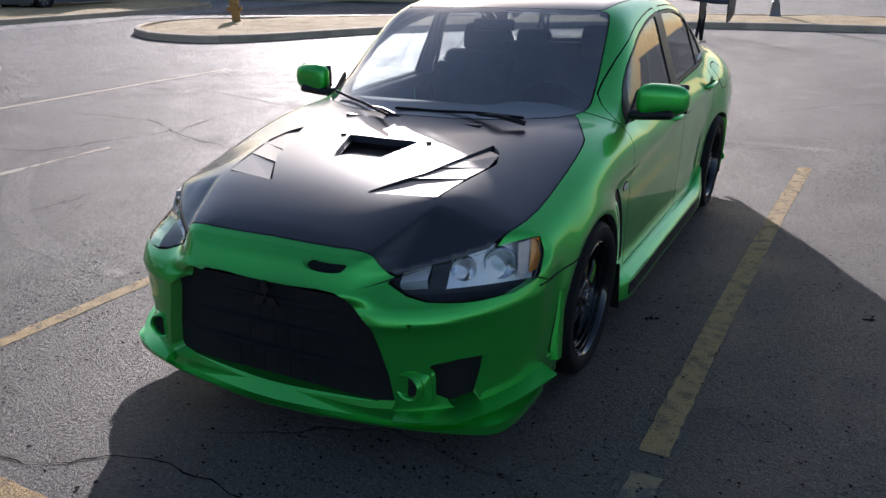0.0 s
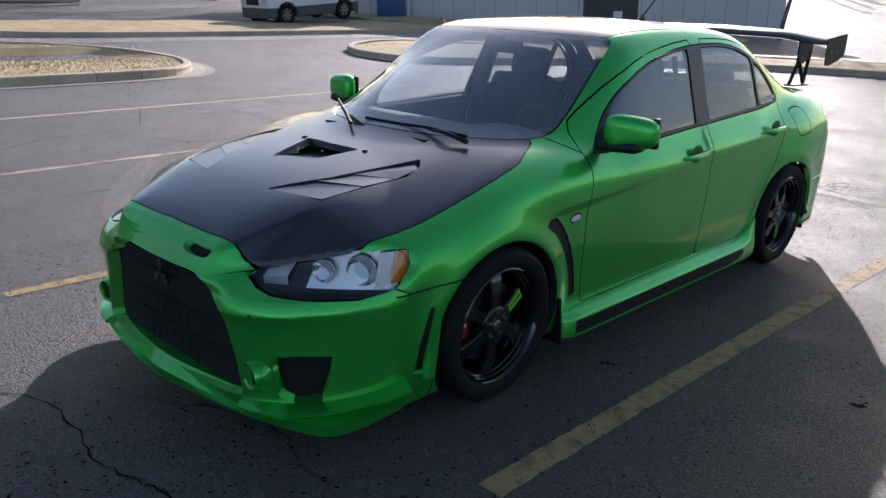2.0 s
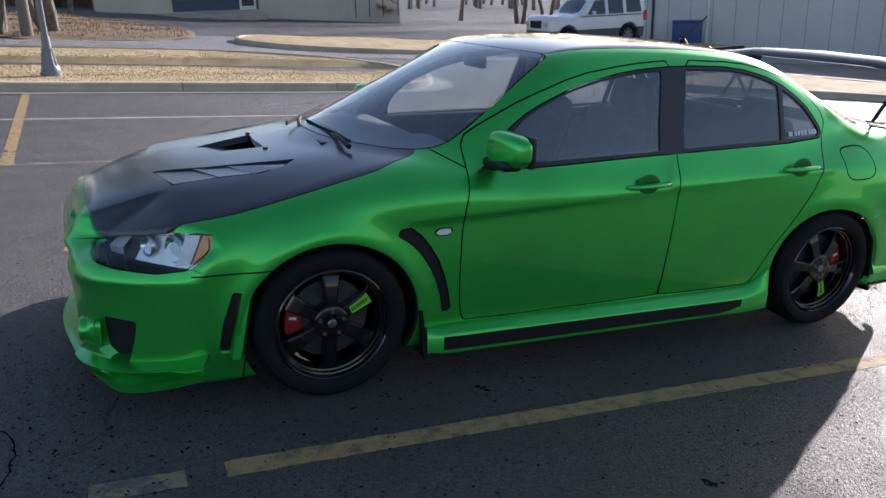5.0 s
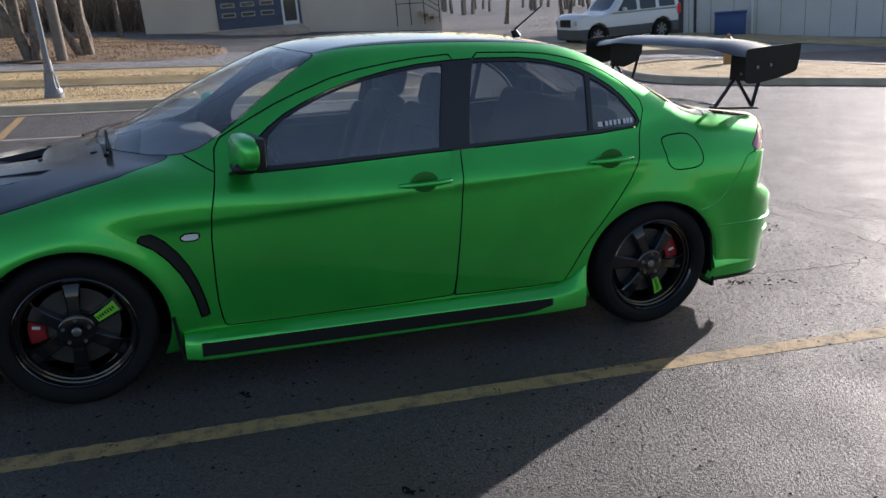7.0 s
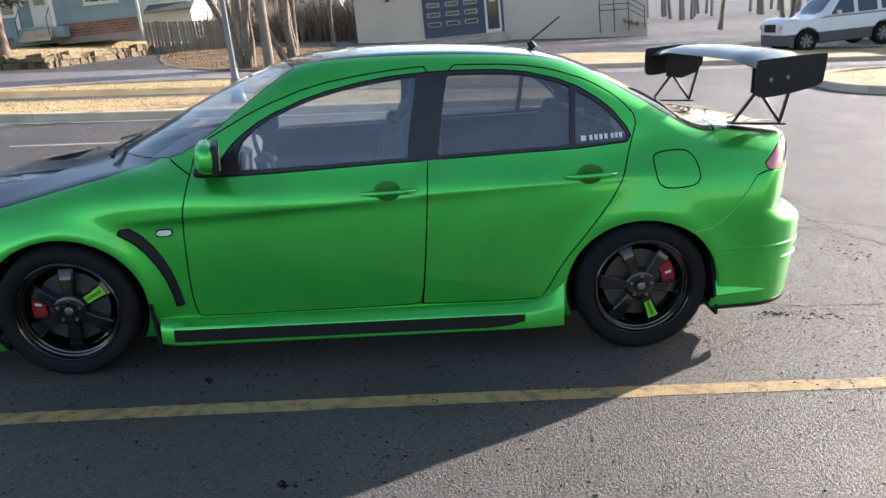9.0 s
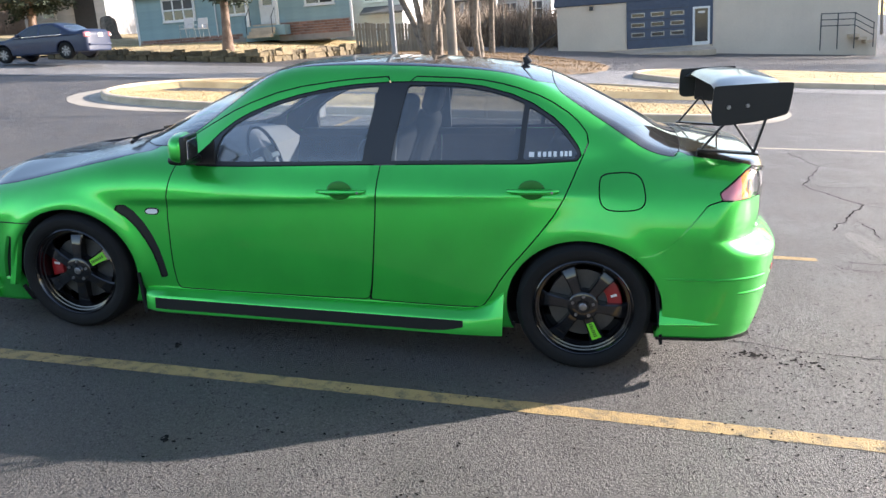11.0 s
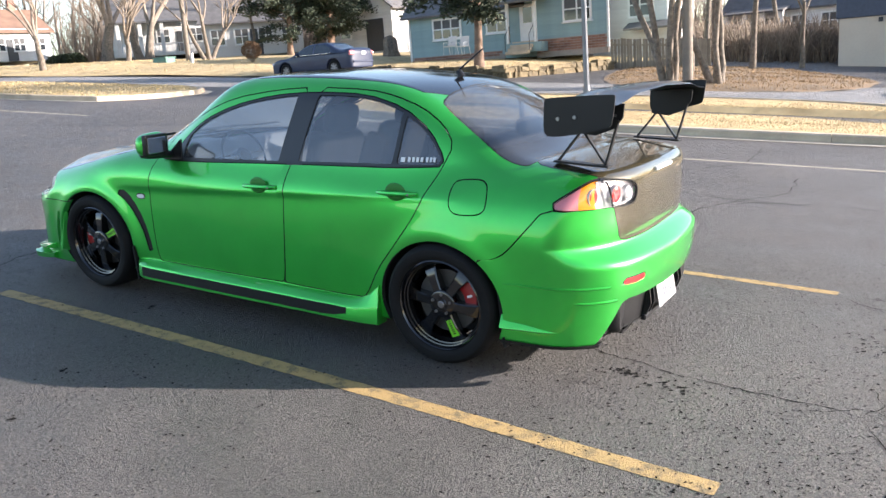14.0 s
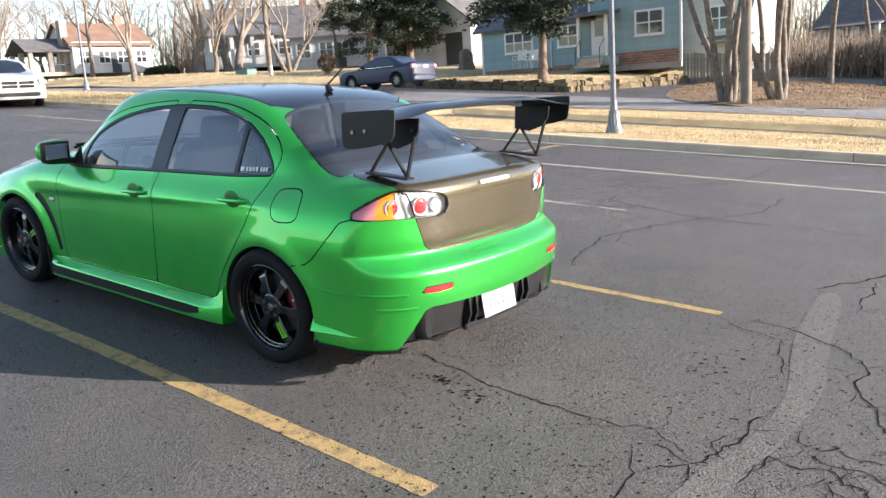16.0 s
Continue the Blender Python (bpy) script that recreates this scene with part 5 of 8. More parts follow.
def asphalt(name, base, crack=1.0, tone=1.0):
    m = bpy.data.materials.new(name)
    m.use_nodes = True
    n, l = nodes_of(m)
    b = n["Principled BSDF"]
    tc = n.new("ShaderNodeTexCoord")

    def noise_(s, d=4, rough=0.6):
        q = n.new("ShaderNodeTexNoise"); q.inputs["Scale"].default_value = s; q.inputs["Detail"].default_value = d; q.inputs["Roughness"].default_value = rough
        l.new(tc.outputs["Object"], q.inputs["Vector"]); return q

    def rng(src, a, c, lo, hi):
        q = n.new("ShaderNodeMapRange")
        for i, v in ((1, a), (2, c), (3, lo), (4, hi)):
            q.inputs[i].default_value = v
        l.new(src, q.inputs[0]); return q.outputs[0]

    def mul(a, c):
        q = n.new("ShaderNodeMath"); q.operation = "MULTIPLY"
        l.new(a, q.inputs[0]); l.new(c, q.inputs[1]); return q.outputs[0]
    broad, mid, grain = noise_(0.22, 5), noise_(2.2, 5), noise_(150, 3, 0.7)
    stone = n.new("ShaderNodeTexVoronoi"); stone.inputs["Scale"].default_value = 150
    l.new(tc.outputs["Object"], stone.inputs["Vector"])
    # ragged cracks along the borders of large cells
    dist = noise_(1.6, 6, 0.7)
    sh = n.new("ShaderNodeMixRGB"); sh.inputs[0].default_value = 0.22
    l.new(tc.outputs["Object"], sh.inputs[1]); l.new(dist.outputs["Color"], sh.inputs[2])
    cr = n.new("ShaderNodeTexVoronoi"); cr.feature = "DISTANCE_TO_EDGE"; cr.inputs["Scale"].default_value = 0.55
    l.new(sh.outputs[0], cr.inputs["Vector"])
    gate = noise_(0.35, 2)
    line = rng(cr.outputs["Distance"], 0.0015, 0.0045, 1.0, 0.0)
    line = mul(line, rng(gate.outputs[0], 0.56, 0.66, 0.0, crack))
    v = mul(rng(broad.outputs[0], 0.3, 0.7, 0.72, 1.25), rng(mid.outputs[0], 0.3, 0.7, 0.72, 1.25))
    v = mul(v, rng(grain.outputs[0], 0.3, 0.7, 0.5, 1.5))
    v = mul(v, rng(stone.outputs["Color"], 0.0, 1.0, 0.62, 1.38))
    worn, rag, clot = noise_(1.1, 4), noise_(48, 4, 0.65), noise_(85, 4, 0.75)
    hole = mul(rng(rag.outputs[0], 0.605, 0.640, 0.0, 1.0), rng(worn.outputs[0], 0.36, 0.56, 0.4, 1.0))      # plucked stones, the shade in their holes darkened into the colour
    v = mul(v, rng(hole, 0.0, 1.0, 1.0, 0.14))
    v = mul(v, rng(clot.outputs[0], 0.32, 0.68, 0.66, 1.32))
    fleck = n.new("ShaderNodeTexVoronoi"); fleck.inputs["Scale"].default_value = 130
    l.new(tc.outputs["Object"], fleck.inputs["Vector"])
    v = mul(v, rng(fleck.outputs["Color"], 0.86, 0.98, 1.0, 1.8))
    v = mul(v, rng(line, 0.0, 1.0, 1.0, 0.12))
    hsv = n.new("ShaderNodeHueSaturation"); hsv.inputs["Color"].default_value = (*[c * tone for c in base], 1)
    l.new(v, hsv.inputs["Value"]); l.new(hsv.outputs[0], b.inputs["Base Color"])
    l.new(rng(mid.outputs[0], 0.3, 0.7, 0.46, 0.72), b.inputs["Roughness"])
    b.inputs["Specular IOR Level"].default_value = 0.5
    hgt = n.new("ShaderNodeMath"); hgt.operation = "ADD"
    rough_ = noise_(72, 4, 0.75)
    l.new(rng(rough_.outputs[0], 0.25, 0.75, 0.0, 1.6), hgt.inputs[0])
    deep = n.new("ShaderNodeMath"); deep.operation = "MULTIPLY_ADD"; deep.inputs[1].default_value = -1.4
    l.new(hole, deep.inputs[0]); l.new(rng(line, 0, 1, 0, -2.0), deep.inputs[2]); l.new(deep.outputs[0], hgt.inputs[1])
    bp = n.new("ShaderNodeBump"); bp.inputs["Strength"].default_value, bp.inputs["Distance"].default_value = 1.0, 0.0115
    l.new(hgt.outputs[0], bp.inputs["Height"]); l.new(bp.outputs[0], b.inputs["Normal"])
    return m


ASPHALT = asphalt("worn_asphalt", (0.0925, 0.0855, 0.080))
ROAD = asphalt("road_asphalt", (0.24, 0.23, 0.22), 0.5)
CONCRETE = mat("kerb_concrete", (0.60, 0.48, 0.35), 0.85, var=0.35, scale=2, fine=45, bump=0.4, per_object=0.10)
GUTTER = mat("gutter_concrete", (0.34, 0.305, 0.255), 0.85, var=0.3, scale=1.5, fine=45, bump=0.3)
GUTTER_LINE = mat("pale_gutter", (0.44, 0.39, 0.315), 0.85, var=0.25, scale=1.5, fine=45, bump=0.3)
STRAW = mat("dry_grass", (0.55, 0.42, 0.22), 0.95, var=0.5, scale=1.6, fine=140, bump=0.3, col2=(0.34, 0.235, 0.11))
BLADE = mat("dry_grass_blades", (0.54, 0.42, 0.22), 0.9, var=0.4, scale=1.0, fine=5, bump=0, island=0.28)
LEAFY = mat("leaf_litter", (0.26, 0.17, 0.09), 0.95, var=0.6, scale=0.8, fine=12, bump=0.9, col2=(0.11, 0.08, 0.05))
YELLOW = mat("worn_yellow_paint", (0.345, 0.232, 0.092), 0.75, var=0.35, scale=16, fine=120, bump=0.8, col2=(0.13, 0.10, 0.055), ramp_at=(0.72, 0.95))
PALE_LINE = mat("faded_line_paint", (0.40, 0.36, 0.27), 0.8, var=0.4, scale=3, fine=60, bump=0.2)
FLAKED = mat("flaked_paint", (0.24, 0.19, 0.10), 0.8, scale=10, fine=50, bump=0.2, col2=(0.10, 0.09, 0.08), ramp_at=(0.70, 0.85))
# near-black for the open cracks and for the painted pit shadows
CRACK_PIT = mat("crack_pit_black", (0.010, 0.0095, 0.009), 1.0, spec=0.05, var=0.3, bump=0.1)
STAIN = mat("oil_stain", (0.011, 0.0105, 0.010), 0.9, var=0.3, bump=0.1, spec=0.1)

ticks = sorted(set([round(v, 2) for v in list(np.arange(-30, 16, 0.75)) + list(np.arange(-80, -30, 5.0)) + list(np.arange(16, 80, 5.0)) + [-900, -500, -300, -200, -140, -100, 100, 140, 200, 300, 500, 900]]))
ticks_y = sorted(set([round(v, 2) for v in list(np.arange(-40, 40, 2.0)) + list(np.arange(-120, -40, 8.0)) + list(np.arange(40, 120, 8.0)) + [-900, -500, -300, -200, 200, 300, 500, 900]]))
gx, gy = np.meshgrid(ticks, ticks_y, indexing="ij")
gv = np.stack([gx.ravel(), gy.ravel(), tz(gx.ravel(), gy.ravel())], 1)
ny = len(ticks_y)
me = bpy.data.meshes.new("ground")
me.from_pydata(gv.tolist(), [], [(i * ny + j, (i + 1) * ny + j, (i + 1) * ny + j + 1, i * ny + j + 1) for i in range(len(ticks) - 1) for j in range(ny - 1)])
tagged(link("ground", me, ASPHALT, smooth=True), "worn grey asphalt car park with fine cracks", "ground", kind="structure")


def patch_mesh(name, pts, lift, cell, times=2):
    """A sheet over an outline, laid on the ground. lift: a number or a function of x, y and the distance from the edge."""
    f = outline(pts, times)
    p = np.array(pts, float)
    lo, hi = p.min(0) - cell, p.max(0) + cell
    ax, ay = np.arange(lo[0], hi[0] + cell, cell), np.arange(lo[1], hi[1] + cell, cell)
    X, Y = np.meshgrid(ax, ay, indexing="ij")
    P = np.stack([X.ravel(), Y.ravel(), 0 * X.ravel()], 1)
    n = len(ay)
    faces = [(i * n + j, (i + 1) * n + j, (i + 1) * n + j + 1, i * n + j + 1) for i in range(len(ax) - 1) for j in range(n - 1)]
    P, faces = keep(P, faces, f(P[:, 0], P[:, 1]))
    d = -f(P[:, 0], P[:, 1])
    P[:, 2] = tz(P[:, 0], P[:, 1]) + (lift(P[:, 0], P[:, 1], d) if callable(lift) else lift)
    me = bpy.data.meshes.new(name)
    me.from_pydata(P.tolist(), [], faces)
    return me


def patch(name, pts, lift, material, label, cell=0.5, times=2, category="ground"):
    return tagged(link(name, patch_mesh(name, pts, lift, cell, times), material, smooth=True), label, category, kind="structure")


def resample(poly, stepsize):
    p = np.concatenate([poly, poly[:1]])
    s = np.concatenate([[0], np.cumsum(np.linalg.norm(np.diff(p, axis=0), axis=1))])
    n = max(3, int(s[-1] / stepsize))
    t = np.linspace(0, s[-1], n, endpoint=False)
    return np.stack([np.interp(t, s, p[:, 0]), np.interp(t, s, p[:, 1])], 1)


def kerb_ring(name, pts, label, stone=2.6, times=2, h=0.15, gutter=0.0, only=None):
    """A kerb of separate cast lengths round an outline, with dark joints, each a part."""
    poly = resample(rounded(pts, times), 0.26)
    area = 0.5 * np.sum(poly[:, 0] * np.roll(poly[:, 1], -1) - np.roll(poly[:, 0], -1) * poly[:, 1])
    if area < 0:
        poly = poly[::-1]
    tang = np.roll(poly, -1, 0) - np.roll(poly, 1, 0)
    tang /= np.linalg.norm(tang, axis=1, keepdims=True)
    out = np.stack([tang[:, 1], -tang[:, 0]], 1)
    per = max(2, int(stone / 0.26))
    root = thing(name, Matrix(), label, "kerb", kind="structure")
    n = len(poly)
    prof = [(0.02, -0.05), (0.0, 0.0), (-0.015, h * 0.8), (-0.03, h * 0.96), (-0.05, h), (-0.14, h + 0.004), (-0.155, h - 0.01), (-0.16, -0.05)]
    for s in range(0, n, per):
        ids = [(s + i) % n for i in range(min(per, n - s) + 1)]
        if only and not only(poly[ids[0]]):
            continue
        bm = bmesh.new()
        rings = []
        for k, i in enumerate(ids):
            c, o, tg = poly[i], out[i], tang[i]
            sh = 0.006 if k == 0 else (-0.006 if k == len(ids) - 1 else 0)
            rings.append([bm.verts.new((c[0] + o[0] * a + tg[0] * sh, c[1] + o[1] * a + tg[1] * sh, float(tz(c[0], c[1])) + z)) for a, z in prof])
        for a, b in zip(rings, rings[1:]):
            for i in range(len(prof) - 1):
                bm.faces.new((a[i], b[i], b[i + 1], a[i + 1]))
        bm.faces.new(rings[0]); bm.faces.new(rings[-1][::-1])
        bmesh.ops.recalc_face_normals(bm, faces=bm.faces)
        part("kerb_stone", bm, CONCRETE, root, smooth=False)
    if gutter:
        bm = bmesh.new()
        ring = [[bm.verts.new((c[0] + o[0] * a, c[1] + o[1] * a, float(tz(c[0] + o[0] * a, c[1] + o[1] * a)) + 0.012)) for a in (0.0, gutter)] for c, o in zip(poly, out)]
        for a, b in zip(ring, ring[1:] + ring[:1]):
            bm.faces.new((a[0], a[1], b[1], b[0]))
        part("gutter", bm, GUTTER_LINE, root, "pale concrete gutter")
    return root


def blades(name, pts, lift, count, height, label, seed, times=2, material=None):
    """Dry grass over an outline, one object of many thin blades."""
    r = np.random.RandomState(seed)
    f = outline(pts, times)
    p = np.array(pts, float)
    xy = r.uniform(p.min(0), p.max(0), (count * 3, 2))
    d = -f(xy[:, 0], xy[:, 1])
    ok = d > 0.17
    xy, d = xy[ok][:count], d[ok][:count]
    z = tz(xy[:, 0], xy[:, 1]) + lift(xy[:, 0], xy[:, 1], d)
    a = r.uniform(0, 2 * np.pi, len(xy)); h = height * r.uniform(0.4, 1.3, len(xy)); lean = r.uniform(0.1, 0.9, len(xy)); w = r.uniform(0.006, 0.016, len(xy))
    dx, dy = np.cos(a), np.sin(a)
    b = np.stack([xy[:, 0], xy[:, 1], z - 0.01], 1)
    side = np.stack([-dy * w, dx * w, 0 * w], 1)
    tip = b + np.stack([dx * h * lean, dy * h * lean, h], 1)
    V = np.stack([b - side, b + side, tip], 1).reshape(-1, 3)
    me = bpy.data.meshes.new(name)
    me.from_pydata(V.tolist(), [], [(3 * i, 3 * i + 1, 3 * i + 2) for i in range(len(xy))])
    return tagged(link(name, me, material or BLADE), label, "grass", kind="stuff")


def mound(top, ditch_x=None):
    def f(x, y, d):
        v = 0.11 + top * (1 - np.exp(-np.maximum(d, 0) / 0.9))
        v = v + 0.03 * np.sin(1.7 * x + 0.6 * y) * np.sin(0.9 * y)
        if ditch_x is not None:
            v = 0.11 + np.where(x > ditch_x, -0.13 * np.clip((-11.2 - x) / 3.5, 0, 1), 0.03 * np.exp(-(ditch_x - x) / 0.6)) * np.clip((d - 0.2) / 0.4, 0, 1) + 0.012 * np.sin(2.1 * x + 0.5 * y)
        return v
    return f


ISLAND_W = [(-10.20, 3.74), (-10.38, 4.78), (-11.16, 5.57), (-12.40, 6.04), (-14.42, 5.98), (-16.37, 4.86), (-17.51, 2.65), (-17.43, -1.80), (-16.89, -5.70), (-15.71, -7.86), (-13.95, -8.61), (-12.14, -8.31), (-10.83, -7.26), (-10.03, -4.96), (-9.91, -2.71), (-10.06, 0.32)]
ISLAND_H = [(-15.25, 13.49), (-14.17, 11.50), (-12.57, 10.56), (-11.01, 10.46), (-10.18, 11.19), (-9.53, 12.44), (-8.74, 14.11), (-6.94, 16.16), (-4.52, 17.70), (-1.53, 18.38), (3.06, 18.39), (14.81, 18.25), (45.81, 18.25), (46.12, 21.31), (9.12, 22.11), (-1.74, 21.96), (-6.59, 20.26), (-11.28, 17.86), (-14.62, 15.12)]
ISLAND_F = [(-19.13, 5.95), (-18.89, 9.43), (-18.79, 14.40), (-18.87, 19.62), (-20.06, 20.85), (-22.23, 21.35), (-24.03, 20.43), (-24.54, 9.88), (-24.72, 5.46), (-23.51, 3.90), (-21.63, 3.58), (-20.03, 4.52)]
for nm, pts, mf, lab, cnt, gut, sd in (("kerb_west", ISLAND_W, mound(0.10, -14.9), "verge", 60000, 0.24, 1), ("kerb_hydrant", ISLAND_H, mound(0.08), "hydrant island", 26000, 0.0, 2), ("kerb_far", ISLAND_F, mound(0.08), "far island", 12000, 0.0, 3)):
    patch("verge_" + nm.split("_")[1], pts, mf, STRAW, "straw-coloured dry grass verge inside a concrete kerb", 0.16)
    kerb_ring(nm, pts, "grey concrete kerb in cast lengths round the grass", 2.6, gutter=gut)
    blades("dry_grass", pts, mf, cnt, 0.026, "tufts of straw-yellow winter grass", sd)
# broad pale aprons at the island's rounded ends
patch("apron_north", [(-10.09, 3.55), (-10.06, 4.96), (-10.86, 5.86), (-12.31, 6.42), (-14.21, 6.31), (-14.20, 5.87), (-12.30, 5.99), (-11.06, 5.47), (-10.38, 4.69)], 0.006, GUTTER, "pale concrete gutter apron at the kerb end", 0.3, 1)
patch("apron_south", [(-9.72, -4.39), (-9.45, -5.87), (-10.31, -7.79), (-12.00, -9.01), (-14.11, -9.34), (-13.96, -8.52), (-12.15, -8.22), (-10.83, -7.17), (-10.03, -4.96)], 0.006, GUTTER, "pale concrete gutter apron at the kerb end", 0.3, 1)

# street, lawns and beds beyond
patch("road", [(-16.45, -55.79), (-17.96, 3.26), (-17.47, 6.30), (-17.44, 59.13), (-23.79, 61.30), (-25.04, 2.11), (-23.68, -4.88), (-22.33, -57.24)], 0.008, ROAD, "pale worn asphalt street", 1.2, 0, "road")
LAWN_S = [(-10.6, -16.0), (-12.3, -15.0), (-15.0, -15.4), (-16.4, -18.2), (-16.19, -55.74), (-10.88, -55.24), (-10.7, -27.0)]
patch("verge_south", LAWN_S, mound(0.06), STRAW, "straw-coloured dry grass verge inside a concrete kerb", 0.6, 1)
kerb_ring("kerb_south", LAWN_S, "grey concrete kerb in cast lengths round the grass", 3.5, 1, gutter=0.24, only=lambda c: c[1] > -48)
blades("dry_grass", [(x, max(y, -42)) for x, y in LAWN_S], mound(0.06), 16000, 0.07, "tufts of straw-yellow winter grass", 4, 1)
LAWN_W = [(-23.4, -21.0), (-23.3, -90), (-90, -90), (-90, -21.5), (-40, -21.0), (-30, -20.6)]
bank = lambda x, y, d: 0.06 + 0.55 * (1 - np.exp(-np.maximum(d, 0) / 3.0)) + 0.05 * np.sin(0.5 * x) * np.sin(0.4 * y)
patch("lawn_west", LAWN_W, bank, STRAW, "straw-coloured dry lawn rising from the street", 1.4, 0)
blades("dry_grass", [(-23.4, -21.0), (-23.3, -60), (-45, -60), (-40, -21)], bank, 16000, 0.09, "tufts of straw-yellow winter grass", 5, 0)
LAWN_H = [(-26.36, -19.72), (-26.01, -10.51), (-34.86, -9.18), (-44.34, -8.61), (-48.41, -21.82)]
plateau = lambda x, y, d: 0.24 + 0.22 * (1 - np.exp(-np.maximum(d, 0) / 2.5))
patch("lawn_house", LAWN_H, plateau, STRAW, "straw-coloured dry lawn behind a low stone wall", 0.7, 0)
blades("dry_grass", LAWN_H, plateau, 9000, 0.08, "tufts of straw-yellow winter grass", 6, 0)
BED = [(-21.23, -2.87), (-21.54, 0.70), (-23.43, 2.80), (-28.99, 3.16), (-38.17, -2.03), (-37.82, -8.72), (-31.02, -7.72), (-24.42, -5.70)]
litter = lambda x, y, d: 0.02 + 0.16 * (1 - np.exp(-np.maximum(d, 0) / 1.5)) + 0.03 * np.sin(2 * x) * np.sin(1.7 * y)
patch("leafy_bank", BED, litter, LEAFY, "bank of brown fallen leaves and dry grass", 0.4, 1)
blades("leaf_litter_stems", BED, litter, 16000, 0.07, "brown leaves and dry stems on the bank", 7, 1, mat("litter_stems", (0.30, 0.19, 0.09), 0.9, bump=0, island=0.5))
patch("grass_north", [(-33.83, 23.11), (-23.96, 22.92), (-16.94, 24.97), (-10.67, 27.55), (-11.75, 30.35), (-34.67, 24.76)], litter, STRAW, "strip of dry grass along a pale wall", 0.7, 0)

# painted lines on the lot (its own slope)


def stripe(name, a, b, width, material, label, worn=0.0, seed=0, bow=0.0):
    """A painted line from a to b with uneven edges; worn: share of it that has flaked off; bow: sag to its side in the middle."""
    r = random.Random(seed)
    a, b = Vector(a), Vector(b)
    d = (b - a); ln = d.length; d.normalize(); s = Vector((-d.y, d.x))
    bm = bmesh.new()
    n = max(2, int(ln / 0.05))
    prev = None
    for i in range(n + 1):
        c = a + d * ln * i / n + s * bow * math.sin(math.pi * i / n)
        w0, w1 = width / 2 + r.uniform(-1, 1) * 0.004, width / 2 + r.uniform(-1, 1) * 0.004
        if worn and noise.noise(Vector((i * 0.11, seed * 7.7, 0))) * 0.5 + 0.5 < worn:
            w0 *= r.uniform(0, 0.8); w1 *= r.uniform(0, 0.8)
        ends = [c + s * w0, c - s * w1]
        row = [bm.verts.new((p.x, p.y, float(tz(p.x, p.y)) + 0.0022)) for p in ends]
        if prev:
            bm.faces.new((prev[0], prev[1], row[1], row[0]))
        prev = row
    return tagged(part(name, bm, material), label, "road marking", kind="structure")


stripe("line_bay_left", (1.258, -0.49), (1.388, 4.13), 0.102, YELLOW, "worn yellow painted bay line on the asphalt", 0.03, 1, 0.022)
stripe("line_bay_left_end", (1.27, -0.62), (1.26, -0.92), 0.10, FLAKED, "flaked remains of a yellow bay line", 0.5, 2)
stripe("line_bay_right", (-1.54, -1.00), (-1.46, 4.26), 0.085, YELLOW, "worn yellow painted bay line on the asphalt", 0.36, 3)
stripe("line_front", (-3.15, -1.57), (-0.22, -1.64), 0.11, YELLOW, "worn yellow painted line on the asphalt", 0.15, 4)
stripe("line_cross", (-4.34, -1.48), (-9.72, -1.54), 0.11, YELLOW, "worn yellow painted bay line on the asphalt", 0.15, 5)
stripe("line_far", (-7.11, -3.65), (-7.46, 7.27), 0.09, PALE_LINE, "faded pale painted line on the asphalt", 0.2, 6)
stripe("line_mid", (-4.31, -2.71), (-4.41, 2.24), 0.085, PALE_LINE, "faded pale painted line on the asphalt", 0.62, 7)
stripe("line_south", (-7.76, -17.88), (-7.79, -11.91), 0.10, PALE_LINE, "faded pale painted line on the asphalt", 0.15, 8)
stripe("line_north", (4.92, 11.66), (5.92, 15.38), 0.10, PALE_LINE, "faded pale painted line on the asphalt", 0.25, 9)
stripe("line_far_north", (-2.95, 9.02), (-2.97, 13.05), 0.09, PALE_LINE, "faded pale painted line on the asphalt", 0.3, 10)


def crack(pts, w=0.012, seed=0, branches=3, more=()):
    """A ragged open crack with side cracks."""
    r = random.Random(seed)
    bm = bmesh.new()

    def run(pts, w):
        line = []
        for a, b in zip(pts, pts[1:]):
            a, b = Vector(a), Vector(b)
            n = max(2, int((b - a).length / 0.035))
            for i in range(n):
                line.append(a.lerp(b, i / n))
        off, prev = 0.0, None
        for i, c in enumerate(line):
            d = (line[min(i + 1, len(line) - 1)] - line[max(i - 1, 0)]).normalized()
            s = Vector((-d.y, d.x))
            off = 0.82 * off + r.uniform(-1, 1) * 0.016
            ww = w * r.uniform(0.45, 1.15) * (1 if 2 < i < len(line) - 3 else 0.3)
            row = [bm.verts.new((q.x, q.y, float(tz(q.x, q.y)) + 0.003)) for q in (c + s * (off + ww / 2), c + s * (off - ww / 2))]
            if prev:
                bm.faces.new((prev[0], prev[1], row[1], row[0]))
            prev = row
    run(pts, w)
    for q in more:
        run(q, w)
    for _ in range(branches):
        k = r.randrange(len(pts) - 1)
        a = Vector(pts[k]).lerp(Vector(pts[k + 1]), r.random())
        ang = r.uniform(0, 6.28); ln = r.uniform(0.2, 0.7)
        run([a, a + Vector((math.cos(ang), math.sin(ang))) * ln * 0.5, a + Vector((math.cos(ang + 0.5), math.sin(ang + 0.5))) * ln], w * 0.6)
    return tagged(part("crack", bm, CRACK_PIT), "dark ragged crack in the asphalt", "crack", kind="structure")


